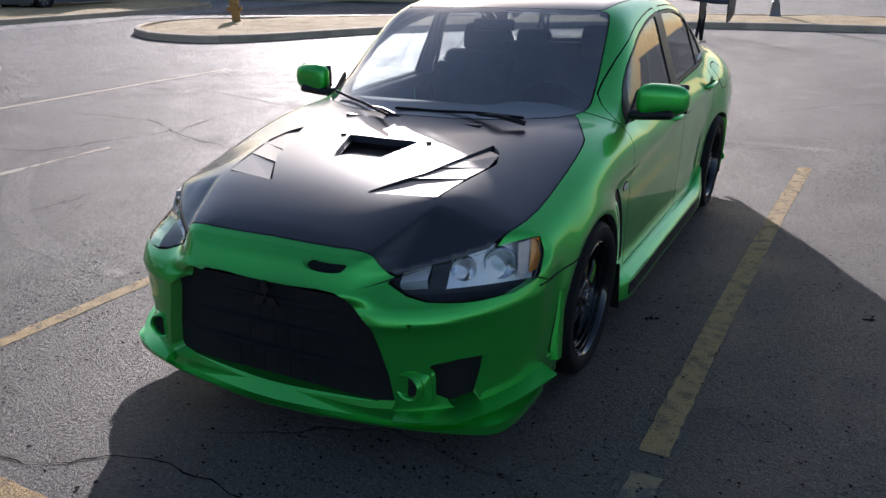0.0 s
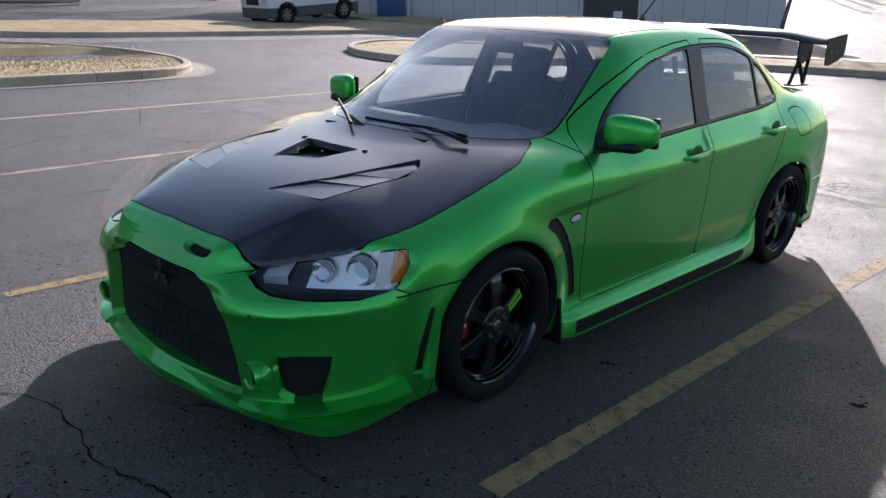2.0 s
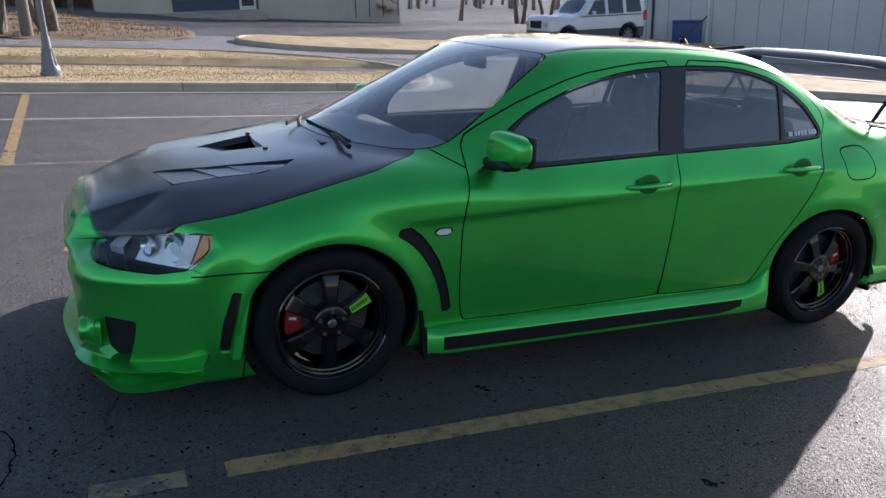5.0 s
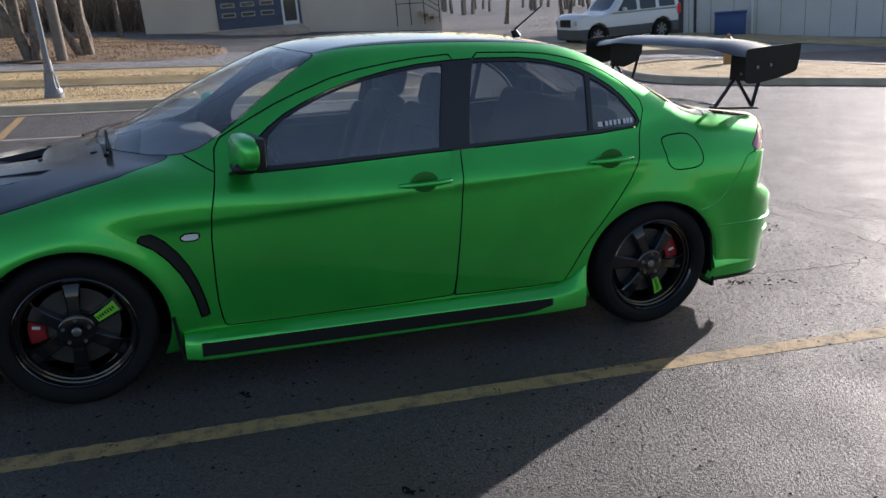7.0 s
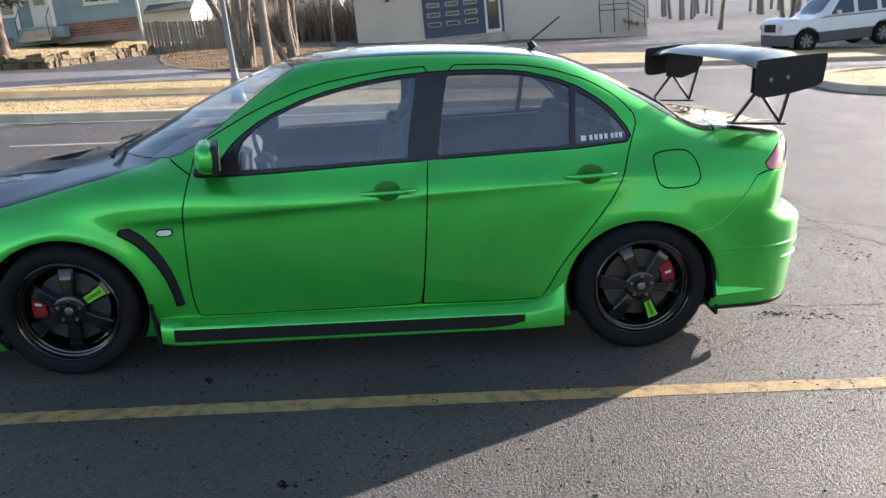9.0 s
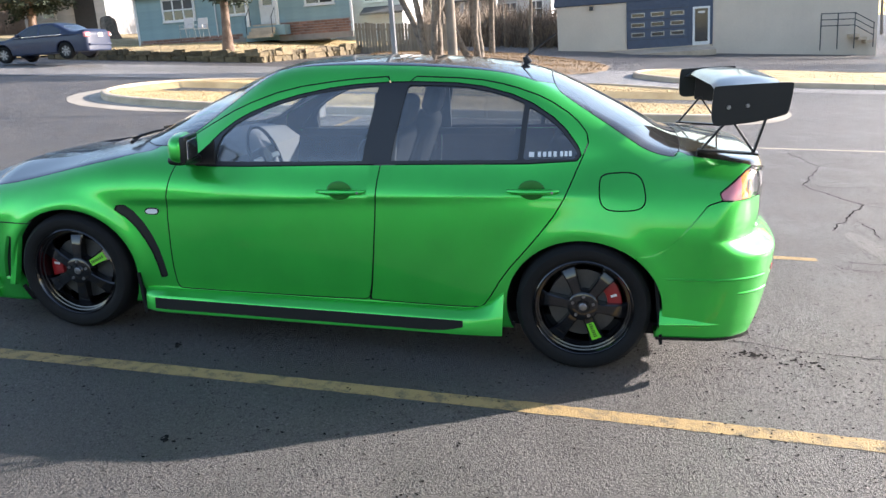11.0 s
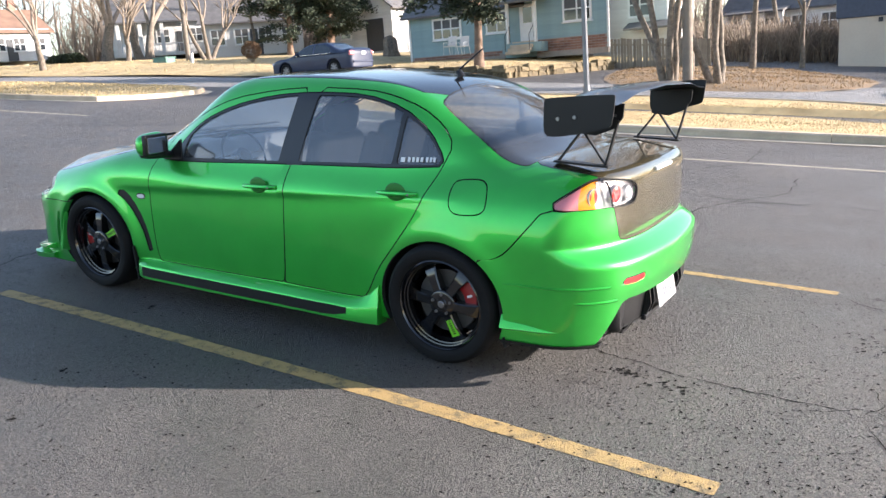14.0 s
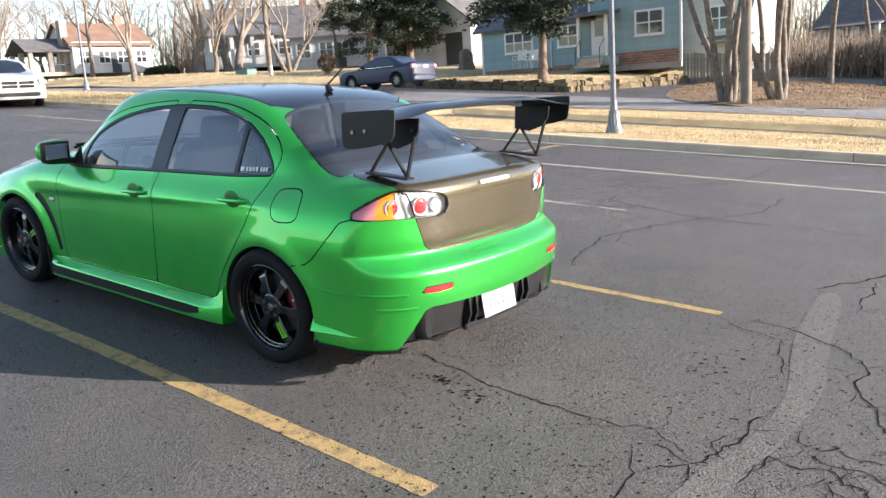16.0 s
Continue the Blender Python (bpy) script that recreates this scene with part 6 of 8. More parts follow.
r_ = random.Random(3)
web = []
for _ in range(75):      # crazed ground beyond the seam
    x, y, a = r_.uniform(-0.9, 0.95), r_.uniform(5.12, 6.1), r_.uniform(0, 3.14)
    k = [(x, y)]
    for _ in range(3):
        a += r_.uniform(-0.9, 0.9); x, y = x + 0.13 * math.cos(a), y + 0.13 * math.sin(a); k.append((x, max(y, 5.1)))
    web.append(k)
for i, (pts, w, nb) in enumerate((([(0.26, 3.1), (0.33, 3.40), (0.36, 3.64), (0.39, 3.86), (0.40, 4.02), (0.44, 4.19), (0.45, 4.34), (0.48, 4.55)], 0.011, 0),
                                  ([(0.48, 4.55), (0.52, 4.72), (0.58, 4.83), (0.51, 4.88), (0.36, 4.90), (0.28, 4.92), (0.16, 4.91), (0.05, 4.92), (-0.09, 4.96), (-0.19, 4.98)], 0.016, 2),
                                  ([(0.48, 4.55), (0.38, 4.64), (0.34, 4.73), (0.34, 4.80)], 0.008, 0),
                                  ([(0.51, 4.53), (0.61, 4.56), (0.72, 4.64), (0.79, 4.69), (0.95, 4.69), (1.30, 4.62)], 0.014, 1),
                                  ([(0.79, 4.69), (0.66, 4.72), (0.58, 4.83), (0.71, 4.86), (0.82, 4.86)], 0.014, 1),
                                  ([(-1.38, 4.26), (-1.28, 4.40), (-1.19, 4.62), (-1.17, 4.71), (-1.00, 4.75), (-0.84, 4.82), (-0.53, 4.91)], 0.013, 1),
                                  ([(-1.47, 4.35), (-1.42, 4.53), (-1.36, 4.71), (-1.28, 4.97), (-1.09, 5.09), (-1.09, 5.16), (-0.92, 5.20), (-0.66, 5.20), (-0.45, 5.33), (-0.10, 5.50)], 0.016, 2),
                                  ([(-2.92, 4.91), (-2.50, 4.92), (-2.23, 4.90), (-1.95, 4.93)], 0.014, 1),
                                  ([(-0.06, 5.11), (0.11, 5.14), (0.12, 5.21), (0.02, 5.26), (0.11, 5.33), (0.09, 5.60)], 0.014, 2),
                                  ([(0.12, 5.21), (0.23, 5.21), (0.26, 5.32), (0.24, 5.43), (0.50, 5.70)], 0.014, 2),
                                  ([(0.53, 5.03), (0.34, 5.07), (0.36, 5.20), (0.30, 5.31), (0.39, 5.36), (0.38, 5.45), (0.70, 5.50)], 0.015, 3),
                                  ([(-5.33, 1.77), (-4.88, 1.83), (-4.75, 2.16), (-4.50, 2.88), (-4.52, 3.21), (-4.49, 3.77)], 0.016, 3),
                                  ([(-1.60, -1.42), (-0.95, -1.54), (-0.78, -1.50), (-0.58, -1.47), (-0.48, -1.37), (-0.34, -1.30), (-0.10, -1.28), (0.30, -1.34), (0.90, -1.15), (1.35, -1.22), (1.80, -1.00)], 0.013, 2),
                                  ([(-2.00, 2.90), (-3.00, 2.60), (-4.15, 2.91), (-5.18, 3.42), (-6.35, 3.36)], 0.014, 4),
                                  ([(-4.34, 2.97), (-4.62, 3.99), (-4.43, 5.14), (-4.80, 6.25)], 0.012, 3),
                                  ([(-2.40, 4.60), (-3.57, 5.16), (-4.53, 4.85), (-5.91, 5.31), (-7.13, 5.15)], 0.022, 6),
                                  ([(2.20, 5.20), (3.00, 6.20), (3.20, 7.40), (4.20, 8.60), (3.98, 10.02)], 0.016, 5),
                                  ([(0.80, 6.60), (1.50, 7.60), (2.60, 8.00), (4.60, 8.20), (6.39, 8.95)], 0.018, 6),
                                  ([(-1.21, 8.43), (0.38, 9.06), (1.99, 8.97), (3.59, 9.69)], 0.016, 5),
                                  ([(-5.01, -0.23), (-5.75, 0.78), (-6.05, 1.93), (-7.25, 2.55), (-9.17, 2.49)], 0.014, 3))):
    crack(pts, w * (0.8 if i == 0 else 0.8 if pts[0][0] < -1.9 else 0.58), 20 + i, nb)
crack(web[0], 0.0048, 60, 0, web[1:])
# light patching seam and stains
patch("seam_patch", [(-2.4, 4.62), (-1.12, 4.77), (-0.53, 4.92), (-0.13, 4.97), (0.26, 4.94), (0.54, 4.88), (0.9, 4.86), (1.6, 4.8), (1.6, 4.98), (0.9, 5.03), (0.53, 5.03), (0.28, 5.07), (-0.12, 5.10), (-0.57, 5.08), (-1.11, 4.97), (-2.4, 4.8)], 0.0018, asphalt("patched_seam", (0.125, 0.118, 0.108), 0.0), "paler strip of patched asphalt", 0.1, 2)
patch("seam_patch_front", [(-4.84, 1.67), (-3.90, 0.75), (-2.89, 0.07), (-2.20, -0.09), (-1.65, -0.15), (-1.65, -0.03), (-2.20, 0.06), (-2.80, 0.24), (-3.71, 0.83), (-4.66, 1.72)], 0.0018, asphalt("patched_edge", (0.12, 0.112, 0.104), 0.0), "paler strip of patched asphalt", 0.08, 2)
r_ = random.Random(5)
for cx, cy, rx, ry, k in ((0.50, 3.49, 0.04, 0.07, 34), (0.56, 3.74, 0.07, 0.14, 16), (1.9, 1.05, 0.035, 0.03, 6), (0.98, 0.62, 0.05, 0.02, 7), (2.35, 1.35, 0.03, 0.03, 5), (-0.55, 4.55, 0.30, 0.10, 26)):
    bm = bmesh.new()
    for _ in range(k):
        x, y, s = cx + r_.gauss(0, rx * 0.5), cy + r_.gauss(0, ry * 0.6), r_.uniform(0.004, 0.016)
        bm.faces.new([bm.verts.new((x + s * r_.uniform(0.4, 1.4) * math.cos(a), y + s * r_.uniform(0.4, 1.4) * math.sin(a), float(tz(x, y)) + 0.0026)) for a in np.linspace(0, 6.28, 8)[:-1]])
    tagged(part("oil_stain", bm, STAIN), "scatter of dark tar specks on the asphalt", "stain", kind="structure")


def pits(count, seed):
    """Small dark polygons painting the raking shadows of pits, thicker where worn: one object."""
    r = np.random.RandomState(seed)
    near = count * 2 // 3
    xy = np.concatenate([np.stack([r.uniform(-7.5, 4.2, count - near), r.uniform(-3.6, 10.0, count - near)], 1), np.stack([r.uniform(-2.2, 4.0, near), r.uniform(-3.4, 6.4, near)], 1)])
    wear = np.array([noise.noise(Vector((x * 0.55, y * 0.55, 3.1))) for x, y in xy.tolist()])
    front = 0.8 + 0.2 / (1 + np.exp((xy[:, 1] - 1.5) / 0.8))
    thin_out = 1 - 0.6 * step(0.3, 0.8, xy[:, 0]) * step(-1.2, -0.4, xy[:, 1]) * (1 - step(2.6, 3.6, xy[:, 1]))      # fewer painted shadows on the shaded ground beside the bay
    xy = xy[r.uniform(0, 1, count) < np.clip(0.55 + 0.9 * wear, 0.10, 1) * front * thin_out]
    n = len(xy)
    size = 0.0014 + 0.0060 * r.uniform(0, 1, n) ** 4
    turn, k = r.uniform(0, 6.28, n), 7
    a = np.linspace(0, 2 * np.pi, k, endpoint=False)
    rad = size[:, None] * r.uniform(0.45, 1.5, (n, k))
    lx, ly = rad * np.cos(a) * 1.35, rad * np.sin(a) * 0.8
    X = xy[:, :1] + lx * np.cos(turn)[:, None] - ly * np.sin(turn)[:, None]
    Y = xy[:, 1:] + lx * np.sin(turn)[:, None] + ly * np.cos(turn)[:, None]
    V = np.stack([X, Y, tz(X, Y) + 0.0024], 2).reshape(-1, 3)
    me = bpy.data.meshes.new("asphalt_pits")
    me.from_pydata(V.tolist(), [], [tuple(range(k * i, k * i + k)) for i in range(n)])
    return tagged(link("asphalt_pits", me, CRACK_PIT), "small dark specks painting the shadows of pits in worn asphalt", "pits", kind="stuff")


pits(120000, 9)

# ---- street furniture, trees, houses, parked cars ----
BARK = mat("grey_bark", (0.225, 0.185, 0.145), 0.95, var=0.5, scale=8, fine=30, bump=1.0, col2=(0.09, 0.075, 0.06), ramp_at=(0.55, 0.95))
TWIG = mat("twigs", (0.27, 0.22, 0.175), 0.95, var=0.3, bump=0.0)
CEDAR_BARK = mat("reddish_bark", (0.26, 0.18, 0.13), 0.95, var=0.5, scale=5, fine=50, bump=1.0, col2=(0.12, 0.08, 0.06))
NEEDLES = mat("cedar_needles", (0.035, 0.052, 0.028), 0.8, var=0.4, scale=0.8, fine=4, bump=0, island=0.5)
DEAD_LEAF = mat("dead_leaves", (0.22, 0.13, 0.07), 0.9, var=0.4, bump=0, island=0.4)
IRON = mat("painted_lamp_iron", (0.20, 0.21, 0.23), 0.45, 0.3, var=0.2, fine=30, bump=0.1)
HYD_Y = mat("hydrant_yellow", (0.36, 0.21, 0.06), 0.55, var=0.3, fine=40, bump=0.15)
TEAL = mat("blue_green_siding", (0.25, 0.36, 0.37), 0.7, var=0.18, scale=1.5, fine=30, bump=0.15, per_object=0.06)
WHITE_W = mat("white_boards", (0.66, 0.65, 0.63), 0.75, var=0.25, scale=1.0, fine=25, bump=0.2, per_object=0.05)
TRIM_W = mat("white_trim", (0.70, 0.70, 0.68), 0.6, var=0.1, bump=0.05)
BRICK = mat("red_brick", (0.30, 0.16, 0.12), 0.9, var=0.3, fine=40, bump=0.3, per_object=0.3)
MORTAR = mat("mortar", (0.32, 0.28, 0.25), 0.95, bump=0.3)
SHINGLE = mat("grey_shingles", (0.14, 0.135, 0.135), 0.9, var=0.35, scale=2, fine=14, bump=0.5)
RED_ROOF = mat("rusty_roof", (0.24, 0.145, 0.10), 0.8, var=0.35, scale=1, fine=12, bump=0.3)
TAN = mat("tan_metal_wall", (0.62, 0.53, 0.43), 0.7, var=0.12, scale=0.7, fine=10, bump=0.1)
NAVY = mat("navy_panels", (0.055, 0.075, 0.12), 0.5, var=0.2, fine=20, bump=0.05)
PALE_W = mat("pale_block_wall", (0.62, 0.60, 0.57), 0.85, var=0.15, scale=0.5, fine=12, bump=0.2)
FENCE_W = mat("weathered_boards", (0.30, 0.25, 0.19), 0.9, var=0.4, scale=2, fine=30, bump=0.5, per_object=0.2)
STONE = mat("mossy_stone", (0.19, 0.145, 0.08), 0.95, var=0.6, scale=4, fine=25, bump=1.0, per_object=0.4)
DARK_GLASS = mat("house_glass", (0.03, 0.035, 0.04), 0.08, var=0.2, bump=0, coat=0.5, rvar=0.03)
BLIND = mat("window_blind", (0.09, 0.09, 0.09), 0.8, var=0.2, fine=30, bump=0.1)
DARKGREY = mat("dark_grey_paint", (0.05, 0.052, 0.055), 0.6, var=0.2, bump=0.05)
POLE_W = mat("grey_pole_wood", (0.22, 0.185, 0.15), 0.95, var=0.4, scale=3, fine=40, bump=0.7)
SHRUB = mat("dry_shrub", (0.17, 0.10, 0.055), 0.95, var=0.4, bump=0, island=0.4)
GREENBOX = mat("utility_green", (0.10, 0.22, 0.17), 0.6, var=0.2, bump=0.05)
BLUEBIN = mat("blue_bin", (0.03, 0.07, 0.20), 0.5, var=0.2, bump=0.05)


def limb(bm, p, d, length, r0, level, rnd, tips, spread, sides, tw):
    """One branch and those that spring from it."""
    n = 4 if level < 2 else 3
    pts, rad, q = [p.copy()], [r0], p.copy()
    dd = d.copy()
    for i in range(n):
        dd = (dd + Vector((rnd.uniform(-1, 1), rnd.uniform(-1, 1), rnd.uniform(-0.4, 0.8))) * tw).normalized()
        q = q + dd * length / n
        pts.append(q.copy()); rad.append(r0 * (1 - 0.62 * (i + 1) / n))
    tube(pts, rad, max(3, sides - level), bm, caps=False)
    if level >= 4:
        tips.append(q); return
    k = (3, 3, 3, 4)[level] + (1 if rnd.random() < 0.5 else 0)
    for j in range(k):
        f = rnd.uniform(0.45, 1.0) if j else 1.0
        i = min(n - 1, int(f * n))
        s = pts[i].lerp(pts[i + 1], f * n - i) if f < 1 else pts[-1]
        ax = Vector((rnd.uniform(-1, 1), rnd.uniform(-1, 1), rnd.uniform(-0.1, 0.5)))
        nd = (dd + ax.normalized() * spread * rnd.uniform(0.6, 1.2)).normalized()
        limb(bm, s, nd, length * rnd.uniform(0.58, 0.8), r0 * (1 - 0.62 * f) * rnd.uniform(0.75, 0.95) + 0.002, level + 1, rnd, tips, spread, sides, tw)


def bare_tree(x, y, h, seed, trunks=1, r=0.16, label="tall bare tree with grey bark and no leaves", leaves=0, spread=0.75, lean=0.15, dz=0.0, fork=1.0, bend=0.08):
    rnd = random.Random(seed)
    t = thing("tree", at(x, y, dz - 0.05), label, "tree")
    tips = []
    tb, cb = bmesh.new(), bmesh.new()
    for k in range(trunks):
        a = 6.28 * k / trunks + rnd.random()
        off = Vector((math.cos(a), math.sin(a), 0)) * (0.0 if trunks == 1 else r * 1.5)
        d = Vector((math.cos(a) * lean, math.sin(a) * lean, 1)).normalized()
        r = r * 0.66 if k == 0 else r
        pts, rad, q = [off.copy()], [r * 1.4], off.copy()
        hh = h * fork * rnd.uniform(0.30, 0.42) * (1.25 if trunks > 1 else 1)
        for i in range(6):
            d = (d + Vector((rnd.uniform(-1, 1), rnd.uniform(-1, 1), 0.35)) * bend).normalized()
            q = q + d * hh / 6
            pts.append(q.copy()); rad.append(r * (1.05 - 0.07 * i))
        tube(pts, rad, 10, tb, caps=False)
        for j in range(4):
            ax = Vector((rnd.uniform(-1, 1), rnd.uniform(-1, 1), 0.35)).normalized()
            limb(cb, pts[-1 - (j % 2)], (d + ax * spread).normalized(), h * rnd.uniform(0.22, 0.32), r * 0.55, 1, rnd, tips, spread, 7, 0.16)
    part("trunk", tb, BARK, t, smooth=True)
    part("crown", cb, TWIG, t, "bare branches and twigs", smooth=True)
    if leaves:
        V, F = [], []
        for i in range(leaves):
            c = rnd.choice(tips) + Vector((rnd.gauss(0, 0.35), rnd.gauss(0, 0.35), rnd.gauss(0, 0.3)))
            u = Vector((rnd.gauss(0, 1), rnd.gauss(0, 1), rnd.gauss(0, 1))).normalized() * 0.07
            w = u.orthogonal().normalized() * 0.045
            F.append(tuple(range(len(V), len(V) + 4))); V += [c - u, c + w, c + u, c - w]
        me = bpy.data.meshes.new("dead_leaves"); me.from_pydata([tuple(v) for v in V], [], F)
        link("dead_leaves", me, DEAD_LEAF, t, "clinging brown leaves")
    return t


def cedar(x, y, h, seed, r=0.22, bare=2.4, wide=3.2, dz=0.0, forks=1):
    """A dark evergreen: bare lower trunk and a ragged crown of needle sprays on drooping boughs."""
    rnd = random.Random(seed)
    t = thing("evergreen_tree", at(x, y, dz - 0.05), "dark green cedar tree with a bare reddish lower trunk", "tree")
    tb = bmesh.new()
    axis = []
    for k in range(forks):
        q = Vector((0, 0, 0)); d = Vector((0.12 * (k * 2 - 1) if forks > 1 else 0.04, 0.05, 1)).normalized()
        pts, rad = [q.copy()], [r * 1.5]
        for i in range(10):
            d = (d + Vector((rnd.uniform(-1, 1), rnd.uniform(-1, 1), 0.5)) * 0.06).normalized()
            q = q + d * h / 10
            pts.append(q.copy()); rad.append(r * (1.05 - 0.09 * i))
        tube(pts, rad, 10, tb, caps=False)
        axis.append(pts)
    part("trunk", tb, CEDAR_BARK, t, smooth=True)
    bb = bmesh.new(); V, F = [], []
    for pts in axis:
        for i in range(84):
            f = rnd.uniform(bare / h, 0.97)
            k = min(9, int(f * 10)); s = pts[k].lerp(pts[k + 1], f * 10 - k)
            a = rnd.uniform(0, 6.28)
            reach = wide * (1 - f) ** 0.6 * rnd.uniform(0.45, 1.1) * min(1, (f - bare / h) * 6 + 0.45)
            e = s + Vector((math.cos(a) * reach, math.sin(a) * reach, rnd.uniform(-0.25, 0.35) * reach * 0.6))
            m = s.lerp(e, 0.5) + Vector((0, 0, 0.12 * reach))
            tube([s, m, e], [0.045, 0.025, 0.008], 4, bb, caps=False)
            for j in range(int(40 + 80 * reach)):
                g = rnd.uniform(0.25, 1.0)
                c = (s.lerp(m, g * 2) if g < 0.5 else m.lerp(e, g * 2 - 1)) + Vector((rnd.gauss(0, 0.20), rnd.gauss(0, 0.20), rnd.gauss(-0.02, 0.15)))
                u = Vector((math.cos(a) + rnd.gauss(0, 0.6), math.sin(a) + rnd.gauss(0, 0.6), rnd.gauss(0, 0.5))).normalized() * rnd.uniform(0.10, 0.24)
                w = u.orthogonal().normalized() * rnd.uniform(0.03, 0.07)
                w.rotate(Matrix.Rotation(rnd.uniform(0, 3.1), 3, u.normalized()))
                F.append(tuple(range(len(V), len(V) + 4))); V += [c - u * 0.5, c + w, c + u, c - w]
    part("branchwork", bb, CEDAR_BARK, t)
    me = bpy.data.meshes.new("crown"); me.from_pydata([tuple(v) for v in V], [], F)
    link("crown", me, NEEDLES, t, "ragged dark green needle crown")
    return t


def lamp_post(x, y, dz=0.12, h=5.2):
    t = thing("street_lamp", at(x, y, dz), "dark grey cast-iron street lamp with a fluted bell foot", "street lamp", "street lamps")
    prof = [(0.165, -0.05), (0.165, 0.03), (0.15, 0.045), (0.148, 0.09), (0.118, 0.13), (0.108, 0.18), (0.098, 0.28), (0.088, 0.36), (0.094, 0.375), (0.094, 0.40), (0.072, 0.42), (0.064, 0.60)]
    foot = smooth_part("foot", lathe(prof, 24), IRON, t)
    for i in range(12):
        a = 6.283 * i / 12
        smooth_part("flute", tube([(0.122 * math.cos(a), 0.122 * math.sin(a), 0.12), (0.103 * math.cos(a), 0.103 * math.sin(a), 0.24), (0.091 * math.cos(a), 0.091 * math.sin(a), 0.35)], 0.010, 6), IRON, foot)
    bm = lathe([(0.054, 0.55), (0.050, 2.0), (0.044, h - 0.6)], 20)
    smooth_part("post", bm, IRON, t)
    for i in range(10):
        a = 6.283 * i / 10
        smooth_part("post_rib", tube([(0.052 * math.cos(a), 0.052 * math.sin(a), 0.60), (0.043 * math.cos(a), 0.043 * math.sin(a), h - 0.65)], 0.006, 4), IRON, t)
    smooth_part("collar", lathe([(0.05, h - 0.62), (0.09, h - 0.58), (0.07, h - 0.5), (0.11, h - 0.42), (0.12, h - 0.38)], 20), IRON, t)
    smooth_part("globe", lathe([(0.10, h - 0.40), (0.17, h - 0.28), (0.18, h - 0.12), (0.12, h + 0.06), (0.04, h + 0.14), (0.001, h + 0.16)], 20), WHITE_P, t, "white acorn globe")
    return t


lamp_post(-11.3, -1.2, 0.15)
lamp_post(-18.44, -33.02, 0.12)
lamp_post(-0.62, 20.38, 0.15)

# fire hydrant
hy = thing("fire_hydrant", at(-12.71, 13.68, 0.12), "weathered yellow fire hydrant standing in dry grass", "hydrant")
smooth_part("barrel", lathe([(0.16, -0.05), (0.16, 0.04), (0.115, 0.05), (0.11, 0.08), (0.105, 0.48), (0.13, 0.50), (0.13, 0.54), (0.12, 0.60), (0.09, 0.68), (0.04, 0.72), (0.035, 0.78), (0.001, 0.785)], 24), HYD_Y, hy)
for a in (0, 90, 180):
    smooth_part("nozzle", lathe([(0.05, 0.08), (0.055, 0.14), (0.065, 0.145), (0.065, 0.18), (0.03, 0.19), (0.001, 0.20)], 16, "z", RUN(0, 0, 0.38) @ R4(radians(a + 20), 4, "Z") @ R4(radians(90), 4, "Y")), HYD_Y, hy)

# utility pole, stumps, signs, boxes
up = thing("utility_pole", at(-21.9, -1.95, 0.1), "grey weathered wooden utility pole", "utility pole", "utility poles")
smooth_part("mast", tube([(0, 0, -0.3), (0.02, 0.01, 4), (0.06, 0.05, 9)], [0.16, 0.145, 0.12], 14), POLE_W, up)
smooth_part("pole_bracket", box(0.05, 0.05, 0.4, RUN(0.16, 0.0, 3.0), 0.01), IRON, up)
up2 = copy_thing(up, at(-32.51, -35.45, 0.3))
st_ = thing("tree_stump", at(-41.28, -26.21, 0.55), "broad weathered tree stump on the lawn", "stump")
bm = lathe([(0.62, -0.2), (0.55, 0.05), (0.46, 0.35), (0.45, 0.95), (0.40, 1.12), (0.25, 1.0), (0.001, 1.02)], 22)
for v in bm.verts:
    a = math.atan2(v.co.y, v.co.x); k = 1 + 0.10 * math.sin(3 * a + 1) + 0.07 * math.sin(7 * a)
    v.co.x *= k; v.co.y *= k; v.co.z += 0.12 * math.sin(2 * a) * (v.co.z > 0.9)
smooth_part("stump_body", bm, BARK, st_)
ub = thing("utility_box", at(-28.81, -33.41, 0.25), "green utility box at the lawn edge", "utility box")
smooth_part("box_body", box(0.7, 1.1, 0.55, RUN(0, 0, 0.25), 0.04, 2), GREENBOX, ub)
smooth_part("box_lid", box(0.76, 1.16, 0.06, RUN(0, 0, 0.55), 0.02, 2), GREENBOX, ub)
mk = thing("marker_post", at(-28.55, -30.84, 0.2), "short pale marker post on the lawn", "post")
smooth_part("post_body", box(0.14, 0.14, 0.9, RUN(0, 0, 0.4), 0.02, 2), PALE_W, mk)
sh = thing("shrub", at(-29.51, -27.26, 0.4), "round brown clipped winter shrub", "shrub")
bm = bmesh.new(); rnd = random.Random(9); V, F = [], []
for i in range(24):
    a = rnd.uniform(0, 6.28); tube([(0, 0, -0.1), (0.2 * math.cos(a), 0.2 * math.sin(a), 0.4), (0.42 * math.cos(a), 0.42 * math.sin(a), rnd.uniform(0.6, 1.1))], [0.02, 0.012, 0.004], 4, bm, caps=False)
part("stems", bm, TWIG, sh)
for i in range(2200):
    v = Vector((rnd.gauss(0, 1), rnd.gauss(0, 1), rnd.gauss(0, 1))).normalized() * rnd.uniform(0.5, 1.0) ** 0.5
    c = Vector((v.x * 0.55, v.y * 0.55, 0.72 + v.z * 0.5)); u = Vector((rnd.gauss(0, 1), rnd.gauss(0, 1), rnd.gauss(0, 1))).normalized() * 0.05; w = u.orthogonal().normalized() * 0.02
    F.append(tuple(range(len(V), len(V) + 4))); V += [c - u, c + w, c + u, c - w]
